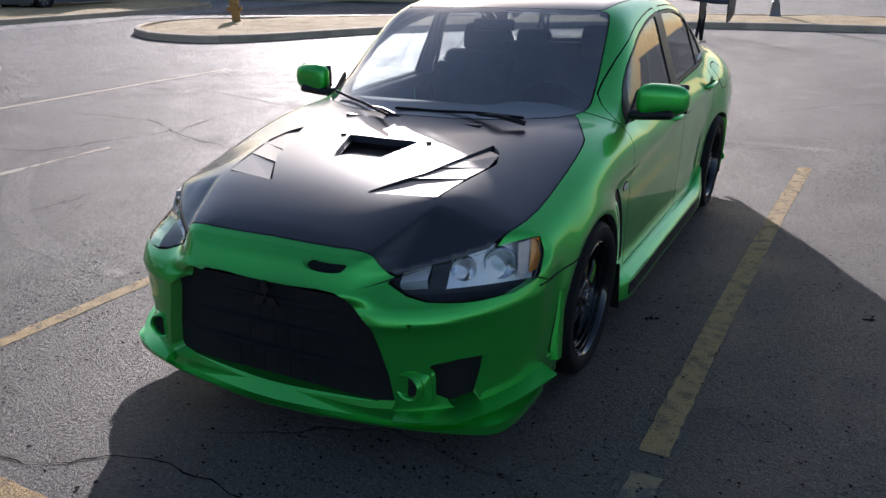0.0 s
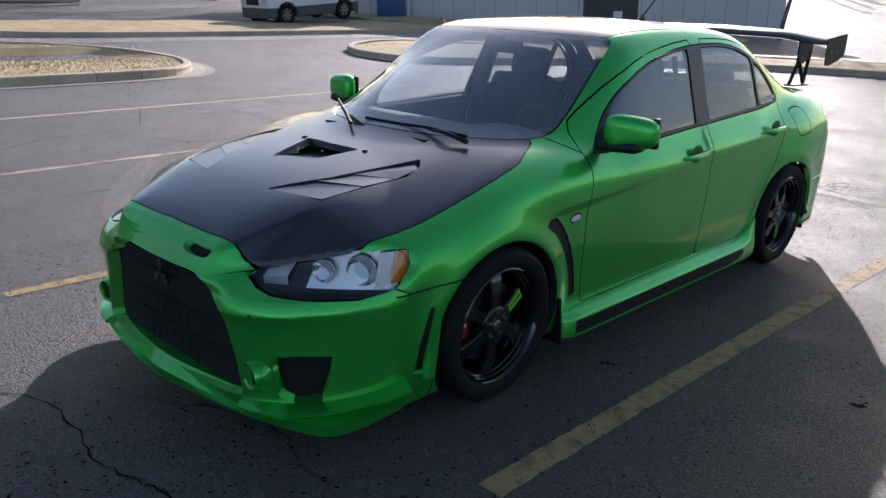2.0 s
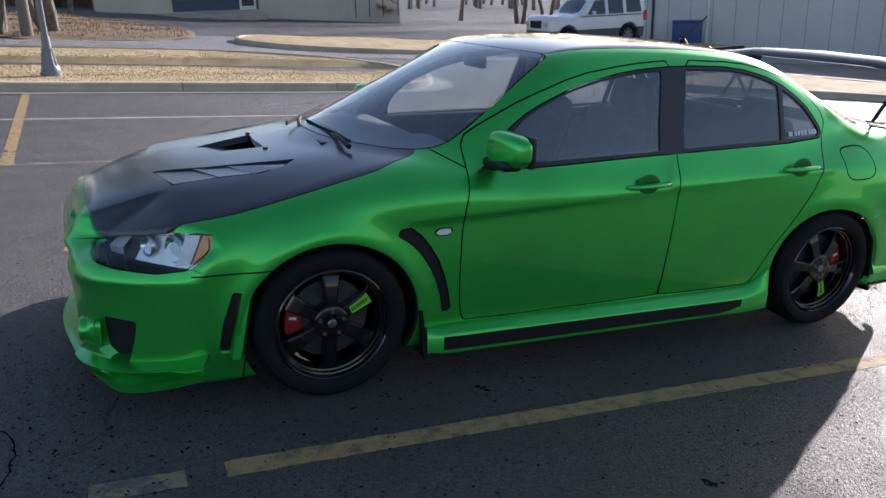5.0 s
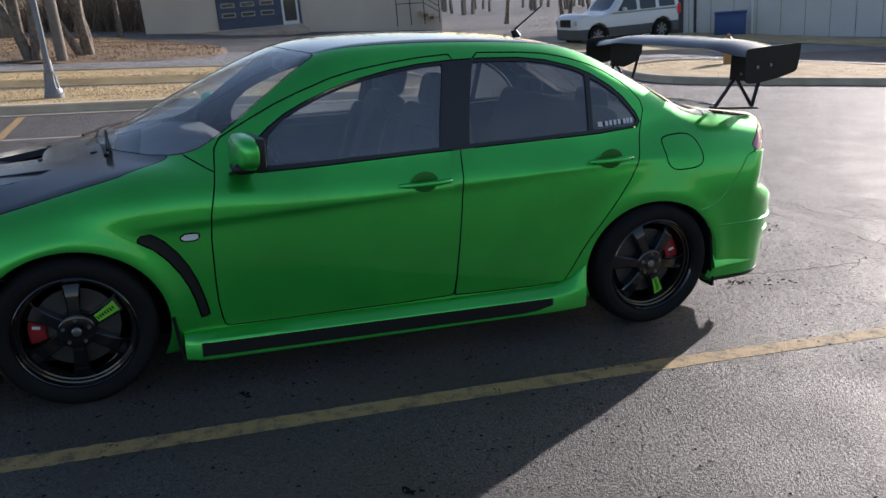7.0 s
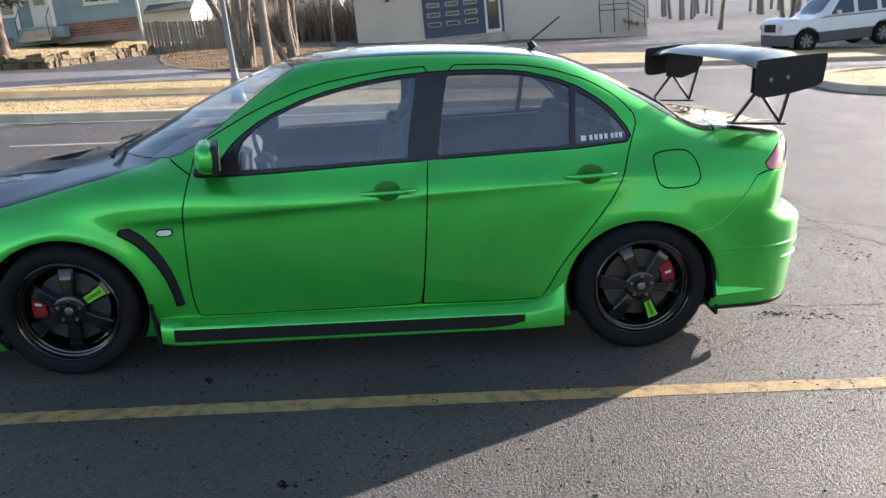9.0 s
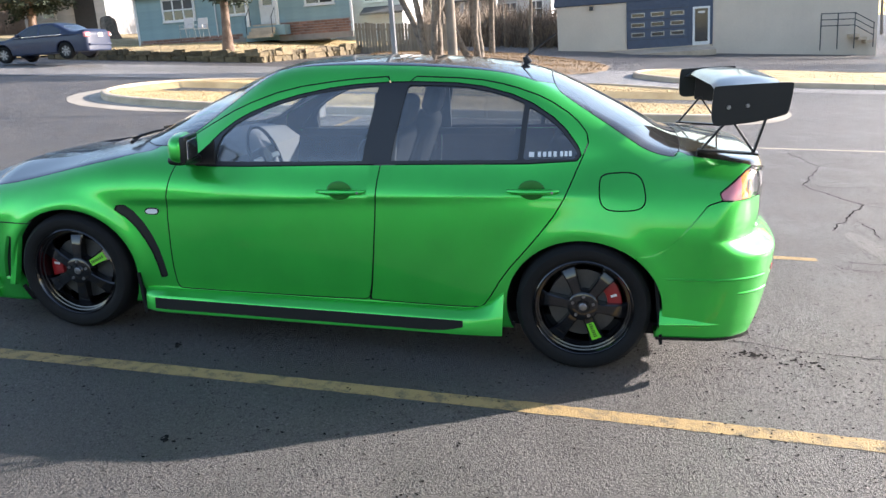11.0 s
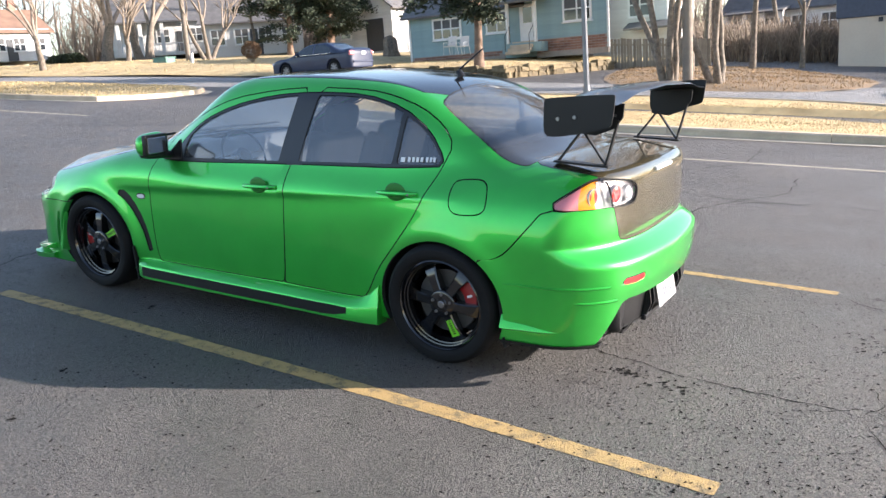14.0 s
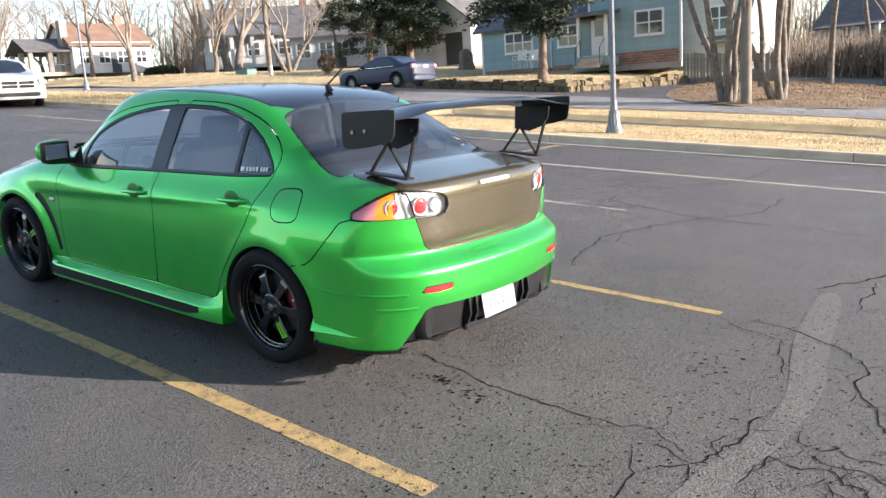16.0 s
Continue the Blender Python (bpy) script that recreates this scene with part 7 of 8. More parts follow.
me = bpy.data.meshes.new("foliage"); me.from_pydata([tuple(v) for v in V], [], F); link("foliage", me, SHRUB, sh, "dry brown foliage")

# trees
bare_tree(-22.6, -2.75, 11, 11, 5, 0.155, "leafless tree with five leaning trunks on the bank", lean=0.30, dz=0.15, bend=0.16)
bare_tree(-23.2, -1.38, 10, 12, 4, 0.15, "leafless multi-trunked tree with clinging brown leaves", leaves=1800, lean=0.30, dz=0.15, bend=0.2, fork=0.75)
bare_tree(-30.50, -4.04, 11, 13, 1, 0.17, dz=0.15); bare_tree(-34.08, -2.29, 11, 14, 1, 0.19, dz=0.15); bare_tree(-37.87, -0.78, 10, 15, 1, 0.16, dz=0.1)
bare_tree(-41.15, -5.96, 12, 16, 2, 0.18, dz=0.15)
bare_tree(-25.28, -39.43, 9, 21, 1, 0.28, "spreading leafless street tree in dry grass", dz=0.15, fork=0.62, bend=0.14)
bare_tree(-33.02, -41.76, 9, 22, 1, 0.28, "spreading leafless street tree in dry grass", dz=0.5, fork=0.62, bend=0.14)
bare_tree(-33.38, -34.61, 8, 23, 3, 0.2, "low-forked leafless tree on the lawn", lean=0.45, dz=0.5, fork=0.7)
bare_tree(-36.38, -48.16, 12, 24, 1, 0.62, "stout leafless tree before a house", dz=0.6, fork=0.6); bare_tree(-40.57, -49.20, 12, 25, 2, 0.50, "stout leafless tree before a house", dz=0.6, fork=0.6)
bare_tree(-33.67, -58.73, 12, 26, 1, 0.26, dz=0.6); bare_tree(-43.30, -39.83, 9, 27, 1, 0.18, dz=0.6)
for i, (x, y, h) in enumerate(((-50.1, -25.6, 13), (-53.1, -20.6, 14), (-58.8, -35.0, 14), (-63.7, -13.8, 15), (-55.2, -4.5, 14), (-59.6, 0.5, 14), (-54.2, -52.4, 14), (-63.0, -64.9, 15), (-28.2, -84.4, 14), (-41.1, -90.4, 15), (-52.4, -83.8, 15))):
    bare_tree(x, y, h, 40 + i, 1, 0.24, dz=0.3)
for i, (x, y, h, k) in enumerate(((-40.4, -89.4, 15, 2), (-42.9, -84.2, 14, 1), (-47.5, -90.0, 16, 2), (-53.5, -84.0, 15, 1), (-37.4, -82.0, 13, 1), (-58.0, -78.0, 15, 2), (-34.0, -92.0, 14, 2), (-64.0, -74.0, 15, 1))):
    bare_tree(x, y, h, 80 + i, k, 0.34, "large leafless shade tree behind the houses", dz=0.3, fork=0.6, spread=1.0, bend=0.14)
for i, (x, y, h) in enumerate(((-48.6, 23.5, 12), (-46.0, 26.6, 11), (-43.2, 30.1, 12), (-49.2, 30.6, 12), (-41.7, 33.1, 11), (-37.2, 31.6, 9))):
    bare_tree(x, y, h, 60 + i, 2 if i % 2 else 1, 0.2, "leafless tree in a scrubby row beside a building", dz=0.0)
bare_tree(-10.89, 31.10, 8, 70, 1, 0.14, "slender leafless tree beside the car park", dz=0.0)
cedar(-27.2, -12.1, 8, 31, 0.17, 2.0, 4.2, 0.42)
cedar(-42.68, -35.95, 9, 32, 0.20, 1.1, 5.4, 0.55)
cedar(-46.16, -34.89, 9.5, 33, 0.22, 1.3, 5.0, 0.55, 2)

# stone wall before the house
wl = thing("garden_wall", Matrix(), "low mossy rubble-stone retaining wall below a lawn", "wall", kind="structure")
rnd = random.Random(3)
for a, b in (((-26.50, -19.76), (-26.10, -10.32)), ((-26.10, -10.32), (-34.97, -9.06))):
    a, b = Vector(a), Vector(b); d = b - a; ln = d.length; ang = math.atan2(d.y, d.x)
    for row in range(2):
        s = -0.2 * row
        while s < ln:
            w = rnd.uniform(0.25, 0.8)
            c = a + d * min(1, max(0, (s + w / 2) / ln))
            hs = rnd.uniform(0.15, 0.30) if row else rnd.uniform(0.24, 0.28)
            bm = box(w - 0.02, rnd.uniform(0.26, 0.38), hs, None, 0.05, 2)
            for v in bm.verts:
                v.co += Vector((rnd.gauss(0, 0.018), rnd.gauss(0, 0.018), rnd.gauss(0, 0.014)))
            part("stone", bm, STONE, wl, matrix=RUN(c.x, c.y, float(tz(c.x, c.y)) + (0.09 if row == 0 else 0.20 + hs / 2)) @ R4(ang + rnd.uniform(-0.1, 0.1), 4, "Z") @ R4(rnd.uniform(-0.07, 0.07), 4, "Y"))
            s += w


def window(parent, yc, zc, w, h, x, panes=2, face=1):
    """A white sash window set in a wall that faces +x."""
    f = part("window", box(0.10, w + 0.16, h + 0.16, RUN(x + 0.03, yc, zc), 0.012), TRIM_W, parent, "white-framed sash window")
    pw = w / panes
    for i in range(panes):
        y = yc - w / 2 + pw * (i + 0.5)
        for k in (0, 1):
            part("pane", box(0.02, pw - 0.09, h / 2 - 0.07, RUN(x + 0.082 - 0.006 * k, y, zc + (k - 0.5) * h / 2)), DARK_GLASS if k == 0 else BLIND, f)
    part("sill", box(0.14, w + 0.24, 0.05, RUN(x + 0.06, yc, zc - h / 2 - 0.09), 0.01), TRIM_W, f)


def boards(parent, x, y0, y1, z0, z1, pitch, material, name="siding_board"):
    """Lapped boards on a wall that faces +x, each a part on shared mesh data."""
    bm = bmesh.new()
    L = y1 - y0
    vs = [bm.verts.new(p) for p in ((0.0, -L / 2, 0), (0.024, -L / 2, 0), (0.006, -L / 2, pitch), (0.0, -L / 2, pitch), (0.0, L / 2, 0), (0.024, L / 2, 0), (0.006, L / 2, pitch), (0.0, L / 2, pitch))]
    for q in ((0, 1, 2, 3), (7, 6, 5, 4), (0, 4, 5, 1), (1, 5, 6, 2), (2, 6, 7, 3)):
        bm.faces.new([vs[i] for i in q])
    me = bpy.data.meshes.new(name); bm.to_mesh(me); bm.free()
    z = z0
    while z < z1 - 0.02:
        link(name, me, material, parent, matrix=RUN(x, (y0 + y1) / 2, z))
        z += pitch


def gable_roof(parent, x0, x1, y0, y1, z, rise, material, along="y", over=0.4, t=0.12, name="roof"):
    bm = bmesh.new()
    if along == "y":
        xm = (x0 + x1) / 2
        sec = [(x0 - over, z - over * 2 * rise / (x1 - x0)), (xm, z + rise), (x1 + over, z - over * 2 * rise / (x1 - x0))]
        pts = [[(x, y, zz + d) for x, zz in sec for d in (0, t)] for y in (y0 - over, y1 + over)]
    else:
        ym = (y0 + y1) / 2
        sec = [(y0 - over, z - over * 2 * rise / (y1 - y0)), (ym, z + rise), (y1 + over, z - over * 2 * rise / (y1 - y0))]
        pts = [[(x, y, zz + d) for y, zz in sec for d in (0, t)] for x in (x0 - over, x1 + over)]
    a, b = [[bm.verts.new(p) for p in r] for r in pts]
    for i, j in ((0, 2), (2, 4)):
        bm.faces.new((a[i], a[j], b[j], b[i])); bm.faces.new((a[i + 1], b[i + 1], b[j + 1], a[j + 1]))
        bm.faces.new((a[i], a[i + 1], a[j + 1], a[j])); bm.faces.new((b[i], b[j], b[j + 1], b[i + 1]))
    for i in (0, 4):
        bm.faces.new((a[i], b[i], b[i + 1], a[i + 1]))
    bmesh.ops.recalc_face_normals(bm, faces=bm.faces)
    return part(name, bm, material, parent)


# the blue-green house
Z0 = 1.95
house = thing("house", RUN(-2.850, -1.357, 0.223) @ Matrix.Scale(0.975, 4), "blue-green clapboard house with white windows and brick footing", "house")
wl_ = part("wall", box(7.0, 12.0, 2.75, RUN(-37.5, -14.3, Z0 + 1.2)), TEAL, house)
up_ = part("upper_wall", box(7.0, 5.0, 2.6, RUN(-37.5, -10.8, Z0 + 3.8)), TEAL, house)
boards(wl_, -34.0, -20.3, -14.3, Z0 + 0.18, Z0 + 2.55, 0.2, TEAL)
boards(wl_, -34.0, -12.5, -8.3, Z0 + 0.62, Z0 + 2.55, 0.2, TEAL)
boards(up_, -34.0, -13.3, -8.3, Z0 + 2.55, Z0 + 5.0, 0.2, TEAL)
window(house, -17.8, Z0 + 1.72, 1.75, 1.05, -34.0, 3); window(house, -14.6, Z0 + 1.80, 1.25, 1.05, -34.0, 2); window(house, -9.95, Z0 + 2.05, 1.45, 1.15, -34.0, 2)
door = part("door", box(0.08, 0.95, 2.0, RUN(-33.96, -12.75, Z0 + 1.55), 0.015), TRIM_W, house, "white front door")
part("door_pane", box(0.02, 0.5, 0.8, RUN(-33.915, -12.75, Z0 + 2.0)), DARK_GLASS, door)
for y in (-13.6, -12.0):
    part("porch_post", box(0.16, 0.16, 2.1, RUN(-33.2, y, Z0 + 1.6), 0.02), TRIM_W, house)
part("porch_roof", box(1.6, 2.5, 0.14, RUN(-33.4, -12.8, Z0 + 2.75) @ R4(radians(8), 4, "Y"), 0.02), SHINGLE, house)
for i in range(4):
    part("step", box(0.32, 1.3, 0.16, RUN(-33.5 + 0.3 * i, -12.8, Z0 + 0.55 - 0.17 * i), 0.01), CONCRETE, house)
part("porch_deck", box(0.9, 2.3, 0.5, RUN(-33.6, -12.8, Z0 + 0.3)), TEAL, house)
for y in (-13.5, -12.1):
    part("handrail", tube([(-32.6, y, Z0 + 0.15), (-32.6, y, Z0 + 0.95), (-33.2, y, Z0 + 1.45), (-33.2, y, Z0 + 0.6)], 0.02, 6), DARKGREY, house)
gable_roof(house, -41, -34, -20.3, -13.2, Z0 + 2.6, 1.6, SHINGLE)
gable_roof(house, -41, -34, -13.3, -8.3, Z0 + 5.1, 1.9, SHINGLE)
for y, z0, z1 in ((-20.3, Z0, Z0 + 2.6), (-8.3, Z0, Z0 + 5.1), (-13.32, Z0 + 2.6, Z0 + 5.1)):
    part("corner_board", box(0.05, 0.12, z1 - z0, RUN(-33.965, y, (z0 + z1) / 2)), TRIM_W, house)
part("downpipe", tube([(-33.93, -15.7, Z0 + 0.2), (-33.93, -15.7, Z0 + 2.5)], 0.035, 8), TRIM_W, house)
for y0, y1, n in ((-20.3, -14.2, 2), (-12.3, -8.3, 5)):
    ft = part("brick_footing", box(0.06, y1 - y0, n * 0.13 + 0.3, RUN(-33.99, (y0 + y1) / 2, Z0 + n * 0.065 - 0.13)), MORTAR, house)
    bm = box(0.03, 0.36, 0.105, None, 0.006)
    bme = bpy.data.meshes.new("brick"); bm.to_mesh(bme); bm.free()
    for r in range(n):
        y = y0 + 0.19 + (0.19 if r % 2 else 0)
        while y < y1 - 0.15:
            link("brick", bme, BRICK, ft, matrix=RUN(-33.955, y, Z0 + 0.06 + 0.13 * r)); y += 0.385

for ob in house.children:      # its end walls run back at a slant from the front
    if ob.name.split(".")[0] in ("wall", "upper_wall", "roof"):
        for v in ob.data.vertices:
            v.co.y += 0.38 * min(0, v.co.x + 34)

# garden chairs by the house
for k, y in enumerate((-16.6, -15.9)):
    ch = thing("garden_chair", at(-32.6, y, 0.74, 90), "pale grey metal garden chair on the lawn", "chair", "garden chairs")
    smooth_part("chair_seat", box(0.5, 0.5, 0.03, RUN(0, 0, 0.42), 0.01), PALE_W, ch); smooth_part("chair_back", box(0.5, 0.03, 0.5, RUN(0, 0.26, 0.68) @ R4(radians(-12), 4, "X"), 0.012), PALE_W, ch)
    for sx in (-0.24, 0.24):
        smooth_part("chair_frame", tube([(sx, -0.3, 0.0), (sx, -0.28, 0.6), (sx, 0.1, 0.62), (sx, 0.25, 0.4), (sx, 0.35, 0.0)], 0.016, 6), PALE_W, ch)

# board fence beside the house
fn = thing("board_fence", RUN(-2.000, -1.200, -0.035) @ Matrix.Scale(1.000, 4), "tall weathered grey-brown board fence", "fence")
bm = box(0.025, 0.14, 1.55, RUN(0, 0, 0.775), 0.006); fme = bpy.data.meshes.new("fence_board"); bm.to_mesh(fme); bm.free()
rnd = random.Random(8)
for i in range(31):
    y = -8.0 + 0.152 * i
    x = -33.8 - 0.06 * i * 0.3
    link("fence_board", fme, FENCE_W, fn, matrix=RUN(x, y, float(tz(x, y)) + 0.05 + rnd.uniform(-0.03, 0.03)) @ R4(rnd.uniform(-0.02, 0.02), 4, "X"))
for z in (0.4, 1.3):
    part("fence_rail", box(0.05, 4.7, 0.09, RUN(-34.1, -5.7, float(tz(-34.1, -5.7)) + z) @ R4(radians(-4.5), 4, "X") @ R4(radians(6.8), 4, "Z")), FENCE_W, fn)

# white house beyond the fence, barn, and houses down the street
wh = thing("white_house", RUN(-2.551, -1.298, -0.046) @ Matrix.Scale(1.000, 4), "white two-storey house behind the board fence", "house", "white houses")
w_ = part("wall", box(6, 4.6, 6.0, RUN(-45, -9.9, 4.6)), WHITE_W, wh); boards(w_, -42.0, -12.2, -7.6, 1.9, 7.5, 0.28, WHITE_W)
gable_roof(wh, -48, -42, -12.2, -7.6, 7.5, 1.6, SHINGLE, "x"); window(wh, -9.2, 4.6, 1.3, 1.3, -42.0, 2); window(wh, -8.0, 6.6, 0.9, 1.2, -42.0, 1)
part("lean_to_roof", box(1.4, 2.6, 0.12, RUN(-41.5, -8.6, 3.4) @ R4(radians(18), 4, "Y")), SHINGLE, wh)
bn = thing("white_barn", RUN(-3.271, -1.736, 0.622) @ Matrix.Scale(1.000, 4), "tall white board-sided outbuilding with peeling paint", "barn")
w_ = part("wall", box(6, 6.4, 3.6, RUN(-48.2, -32.2, 4.5)), WHITE_W, bn); boards(w_, -45.2, -35.4, -29.0, 2.9, 6.2, 0.32, WHITE_W)
bm = prism([(-35.4, 6.2), (-29.0, 6.2), (-32.2, 8.6)], 0.1, Matrix(((0, 0, 1, -45.28), (1, 0, 0, 0), (0, 1, 0, 0), (0, 0, 0, 1)))); part("gable", bm, WHITE_W, bn)
gable_roof(bn, -51.2, -45.2, -35.4, -29.0, 6.2, 2.4, SHINGLE, "x"); window(bn, -33.4, 4.6, 0.9, 1.1, -45.2, 1)
part("barn_door", box(0.08, 1.6, 2.4, RUN(-45.17, -30.6, 4.1)), DARKGREY, bn)


def cottage(name, m, label, L, D, H, rise, wallm, roofm, porch=True):
    """A far house that faces +x of its own frame."""
    t = thing(name, m, label, "house", "houses down the street")
    w = part("wall", box(D, L, H, RUN(-D / 2, 0, H / 2)), wallm, t)
    boards(w, 0.0, -L / 2, L / 2, 0.1, H, 0.3, wallm)
    gable_roof(t, -D, 0, -L / 2, L / 2, H, rise, roofm)
    for sgn in (-1, 1):
        bm = prism([(-D, H), (0, H), (-D / 2, H + rise)], 0.1, Matrix(((1, 0, 0, 0), (0, 0, 1, sgn * L / 2 - 0.05), (0, 1, 0, 0), (0, 0, 0, 1)))); part("gable", bm, wallm, t)
    for y in np.linspace(-L * 0.36, L * 0.36, 4):
        if abs(y) > 0.6:
            window(t, y, H * 0.55, 1.1, 1.2, 0.0, 2)
    d = part("door", box(0.08, 0.95, 2.05, RUN(0.03, 0.2, 1.05)), DARKGREY, t)
    if porch:
        part("porch_roof", box(2.4, L * 0.5, 0.14, RUN(1.1, -L * 0.2, H - 0.1) @ R4(radians(9), 4, "Y")), roofm, t)
        for y in np.linspace(-L * 0.43, L * 0.03, 4):
            part("porch_column", box(0.32, 0.32, H - 0.3, RUN(2.0, y, (H - 0.3) / 2), 0.02), PALE_W, t)
        part("porch_rail", box(0.05, L * 0.46, 0.07, RUN(2.0, -L * 0.2, 0.95)), TRIM_W, t)
        for y in np.linspace(-L * 0.42, L * 0.02, 16):
            part("baluster", box(0.04, 0.04, 0.85, RUN(2.0, float(y), 0.5)), TRIM_W, t)
        part("porch_floor", box(2.3, L * 0.5, 0.3, RUN(1.1, -L * 0.2, 0.05)), PALE_W, t)
    part("chimney", box(0.6, 0.7, 2.0, RUN(-D / 2, L * 0.3, H + rise)), BRICK, t)
    return t


bung = cottage("bungalow", pose(-44.2, -72.6, 5.70, 0, 0, 80), "white bungalow with a rusty brown roof and a side porch", 8.0, 8, 2.9, 2.3, WHITE_W, RED_ROOF, False)
gable_roof(bung, -6.6, -0.6, -8.0, -3.95, 2.35, 1.25, SHINGLE, name="porch_roof")
for x, y in ((-0.7, -7.8), (-0.7, -6.0), (-3.6, -7.8), (-6.5, -7.8)):
    part("porch_column", box(0.42, 0.42, 2.3, RUN(x, y, 1.15), 0.02), MORTAR, bung, "stone porch column")
part("porch_beam", box(0.2, 4.0, 0.28, RUN(-0.7, -6.0, 2.3)), TRIM_W, bung)
part("porch_floor", box(6.2, 4.0, 0.35, RUN(-3.6, -6.0, 0.05)), CONCRETE, bung)
part("porch_rail", box(0.05, 3.8, 0.07, RUN(-0.7, -6.0, 0.95)), DARKGREY, bung)
part("side_chimney", box(1.0, 0.7, 5.4, RUN(-1.6, -4.25, 2.6), 0.02), MORTAR, bung, "rough stone chimney")
for x in (-3.0, -5.2):
    part("gable_window", box(0.9, 0.06, 1.2, RUN(x, -4.03, 1.75), 0.01), DARK_GLASS, bung)
cottage("porch_house", pose(-49.65, -54.95, 4.98, 0, 0, 48), "white house with a deep columned porch", 12, 9, 3.1, 2.8, WHITE_W, SHINGLE)
cottage("grey_cottage", pose(-47.63, -44.02, 4.15, 0, 0, 40), "small grey cottage behind cedar trees", 8, 7, 2.8, 2.0, PALE_W, SHINGLE, False)
cottage("gable_cottage", pose(-65.83, -5.77, 1.80, 0, 0, -6), "distant pale cottage with a white gable", 9, 7, 2.8, 2.2, WHITE_W, SHINGLE)
cottage("far_house", pose(-70.25, 2.29, 1.32, 0, 0, -8), "distant grey cottage behind bare trees", 10, 7, 2.8, 2.2, PALE_W, SHINGLE)
# hedge of low shrubs before the houses
rnd = random.Random(4)
for i in range(9):
    x, y = -39.5 + 1.1 * i * 0.6, -58.5 + 1.3 * i
    hb = thing("hedge_bush", at(x + 0.5, y, 0.5), "low dark evergreen bush before a house", "bush", "hedge bushes")
    V, F = [], []
    for k in range(500):
        v = Vector((rnd.gauss(0, 1), rnd.gauss(0, 1), abs(rnd.gauss(0, 1)))).normalized() * rnd.uniform(0.5, 1) ** 0.5
        c = Vector((v.x * 0.75, v.y * 0.75, v.z * 0.85)); u = Vector((rnd.gauss(0, 1), rnd.gauss(0, 1), rnd.gauss(0, 1))).normalized() * 0.12; w = u.orthogonal().normalized() * 0.06
        F.append(tuple(range(len(V), len(V) + 4))); V += [c - u, c + w, c + u, c - w]
    me = bpy.data.meshes.new("foliage"); me.from_pydata([tuple(v) for v in V], [], F); link("foliage", me, NEEDLES, hb)

# tan garage with navy roller door
GZ = 0.80
gar = thing("garage_building", RUN(-2.730, -0.458, -0.686) @ Matrix.Scale(1.020, 4), "tan metal garage with a navy door and dark fascia", "garage")
gw = part("wall", box(12, 15.9, 4.35, RUN(-44.5, 8.75, GZ + 0.3)), TAN, gar)
for y in np.arange(1.0, 16.6, 0.45):
    if not 4.3 < y < 8.8:
        part("wall_rib", box(0.03, 0.04, 4.2, RUN(-38.505, float(y), GZ + 0.35)), TAN, gw)
part("fascia", box(12.2, 16.2, 1.1, RUN(-44.5, 8.75, GZ + 3.0), 0.03), NAVY, gar, "dark metal fascia")
part("roof", box(12.0, 15.9, 0.3, RUN(-44.5, 8.75, GZ + 3.6)), SHINGLE, gar)
part("door_surround", box(0.08, 4.35, 2.5, RUN(-38.47, 6.60, GZ + 1.22)), NAVY, gar)
gd = part("roller_door", box(0.05, 3.1, 2.15, RUN(-38.415, 6.0, GZ + 1.1), 0.01), NAVY, gar, "navy sectional garage door")
for i in range(3):
    for j in range(3):
        f = part("door_window", box(0.02, 0.70, 0.24, RUN(-38.38, 5.0 + 1.0 * i, GZ + 0.75 + 0.5 * j), 0.004), STEEL, gd)
        part("pane", box(0.012, 0.60, 0.15, RUN(-38.368, 5.0 + 1.0 * i, GZ + 0.75 + 0.5 * j)), DARK_GLASS, f)
for j in range(4):
    part("door_groove", box(0.012, 3.1, 0.02, RUN(-38.388, 6.0, GZ + 0.5 + 0.5 * j)), DARKGREY, gd)
pd = part("side_door", box(0.06, 0.86, 1.95, RUN(-38.41, 8.2, GZ + 1.0), 0.01), TRIM_W, gar, "white-framed glazed door")
part("door_glass", box(0.02, 0.64, 1.65, RUN(-38.375, 8.2, GZ + 1.05)), DARK_GLASS, pd)
part("door_sign", box(0.006, 0.34, 0.10, RUN(-38.362, 8.2, GZ + 1.7)), PALE_W, pd)
part("wall_lamp", box(0.14, 0.2, 0.22, RUN(-38.4, 2.6, GZ + 2.28), 0.02), DARKGREY, gar)
part("plinth", box(0.12, 8.0, 0.14, RUN(-38.44, 4.75, GZ - 0.02)), CONCRETE, gar)
part("apron_slab", box(3.0, 6.0, 0.25, RUN(-37.0, 5.6, GZ - 0.18) @ R4(radians(3), 4, "Y")), CONCRETE, gar)
rl = thing("stair_rail", RUN(-41.1, 15.05, GZ - 0.67), "dark metal handrail beside low steps", "handrail")
for z in (0.35, 0.65, 0.95):
    part("rail", tube([(0, -1.4, z + 0.25), (0, 0.2, z + 0.2), (0, 1.1, z - 0.35)], 0.025, 6), DARKGREY, rl)
for y, z in ((-1.4, 0.2), (-0.6, 0.2), (0.2, 0.2), (1.1, -0.35)):
    part("rail_post", tube([(0, y, -0.6), (0, y, z + 0.98)], 0.03, 6), DARKGREY, rl)
for i in range(3):
    part("step", box(0.9, 0.4, 0.16, RUN(-0.6, 0.3 + 0.35 * i, 0.02 - 0.16 * i), 0.01), CONCRETE, rl)

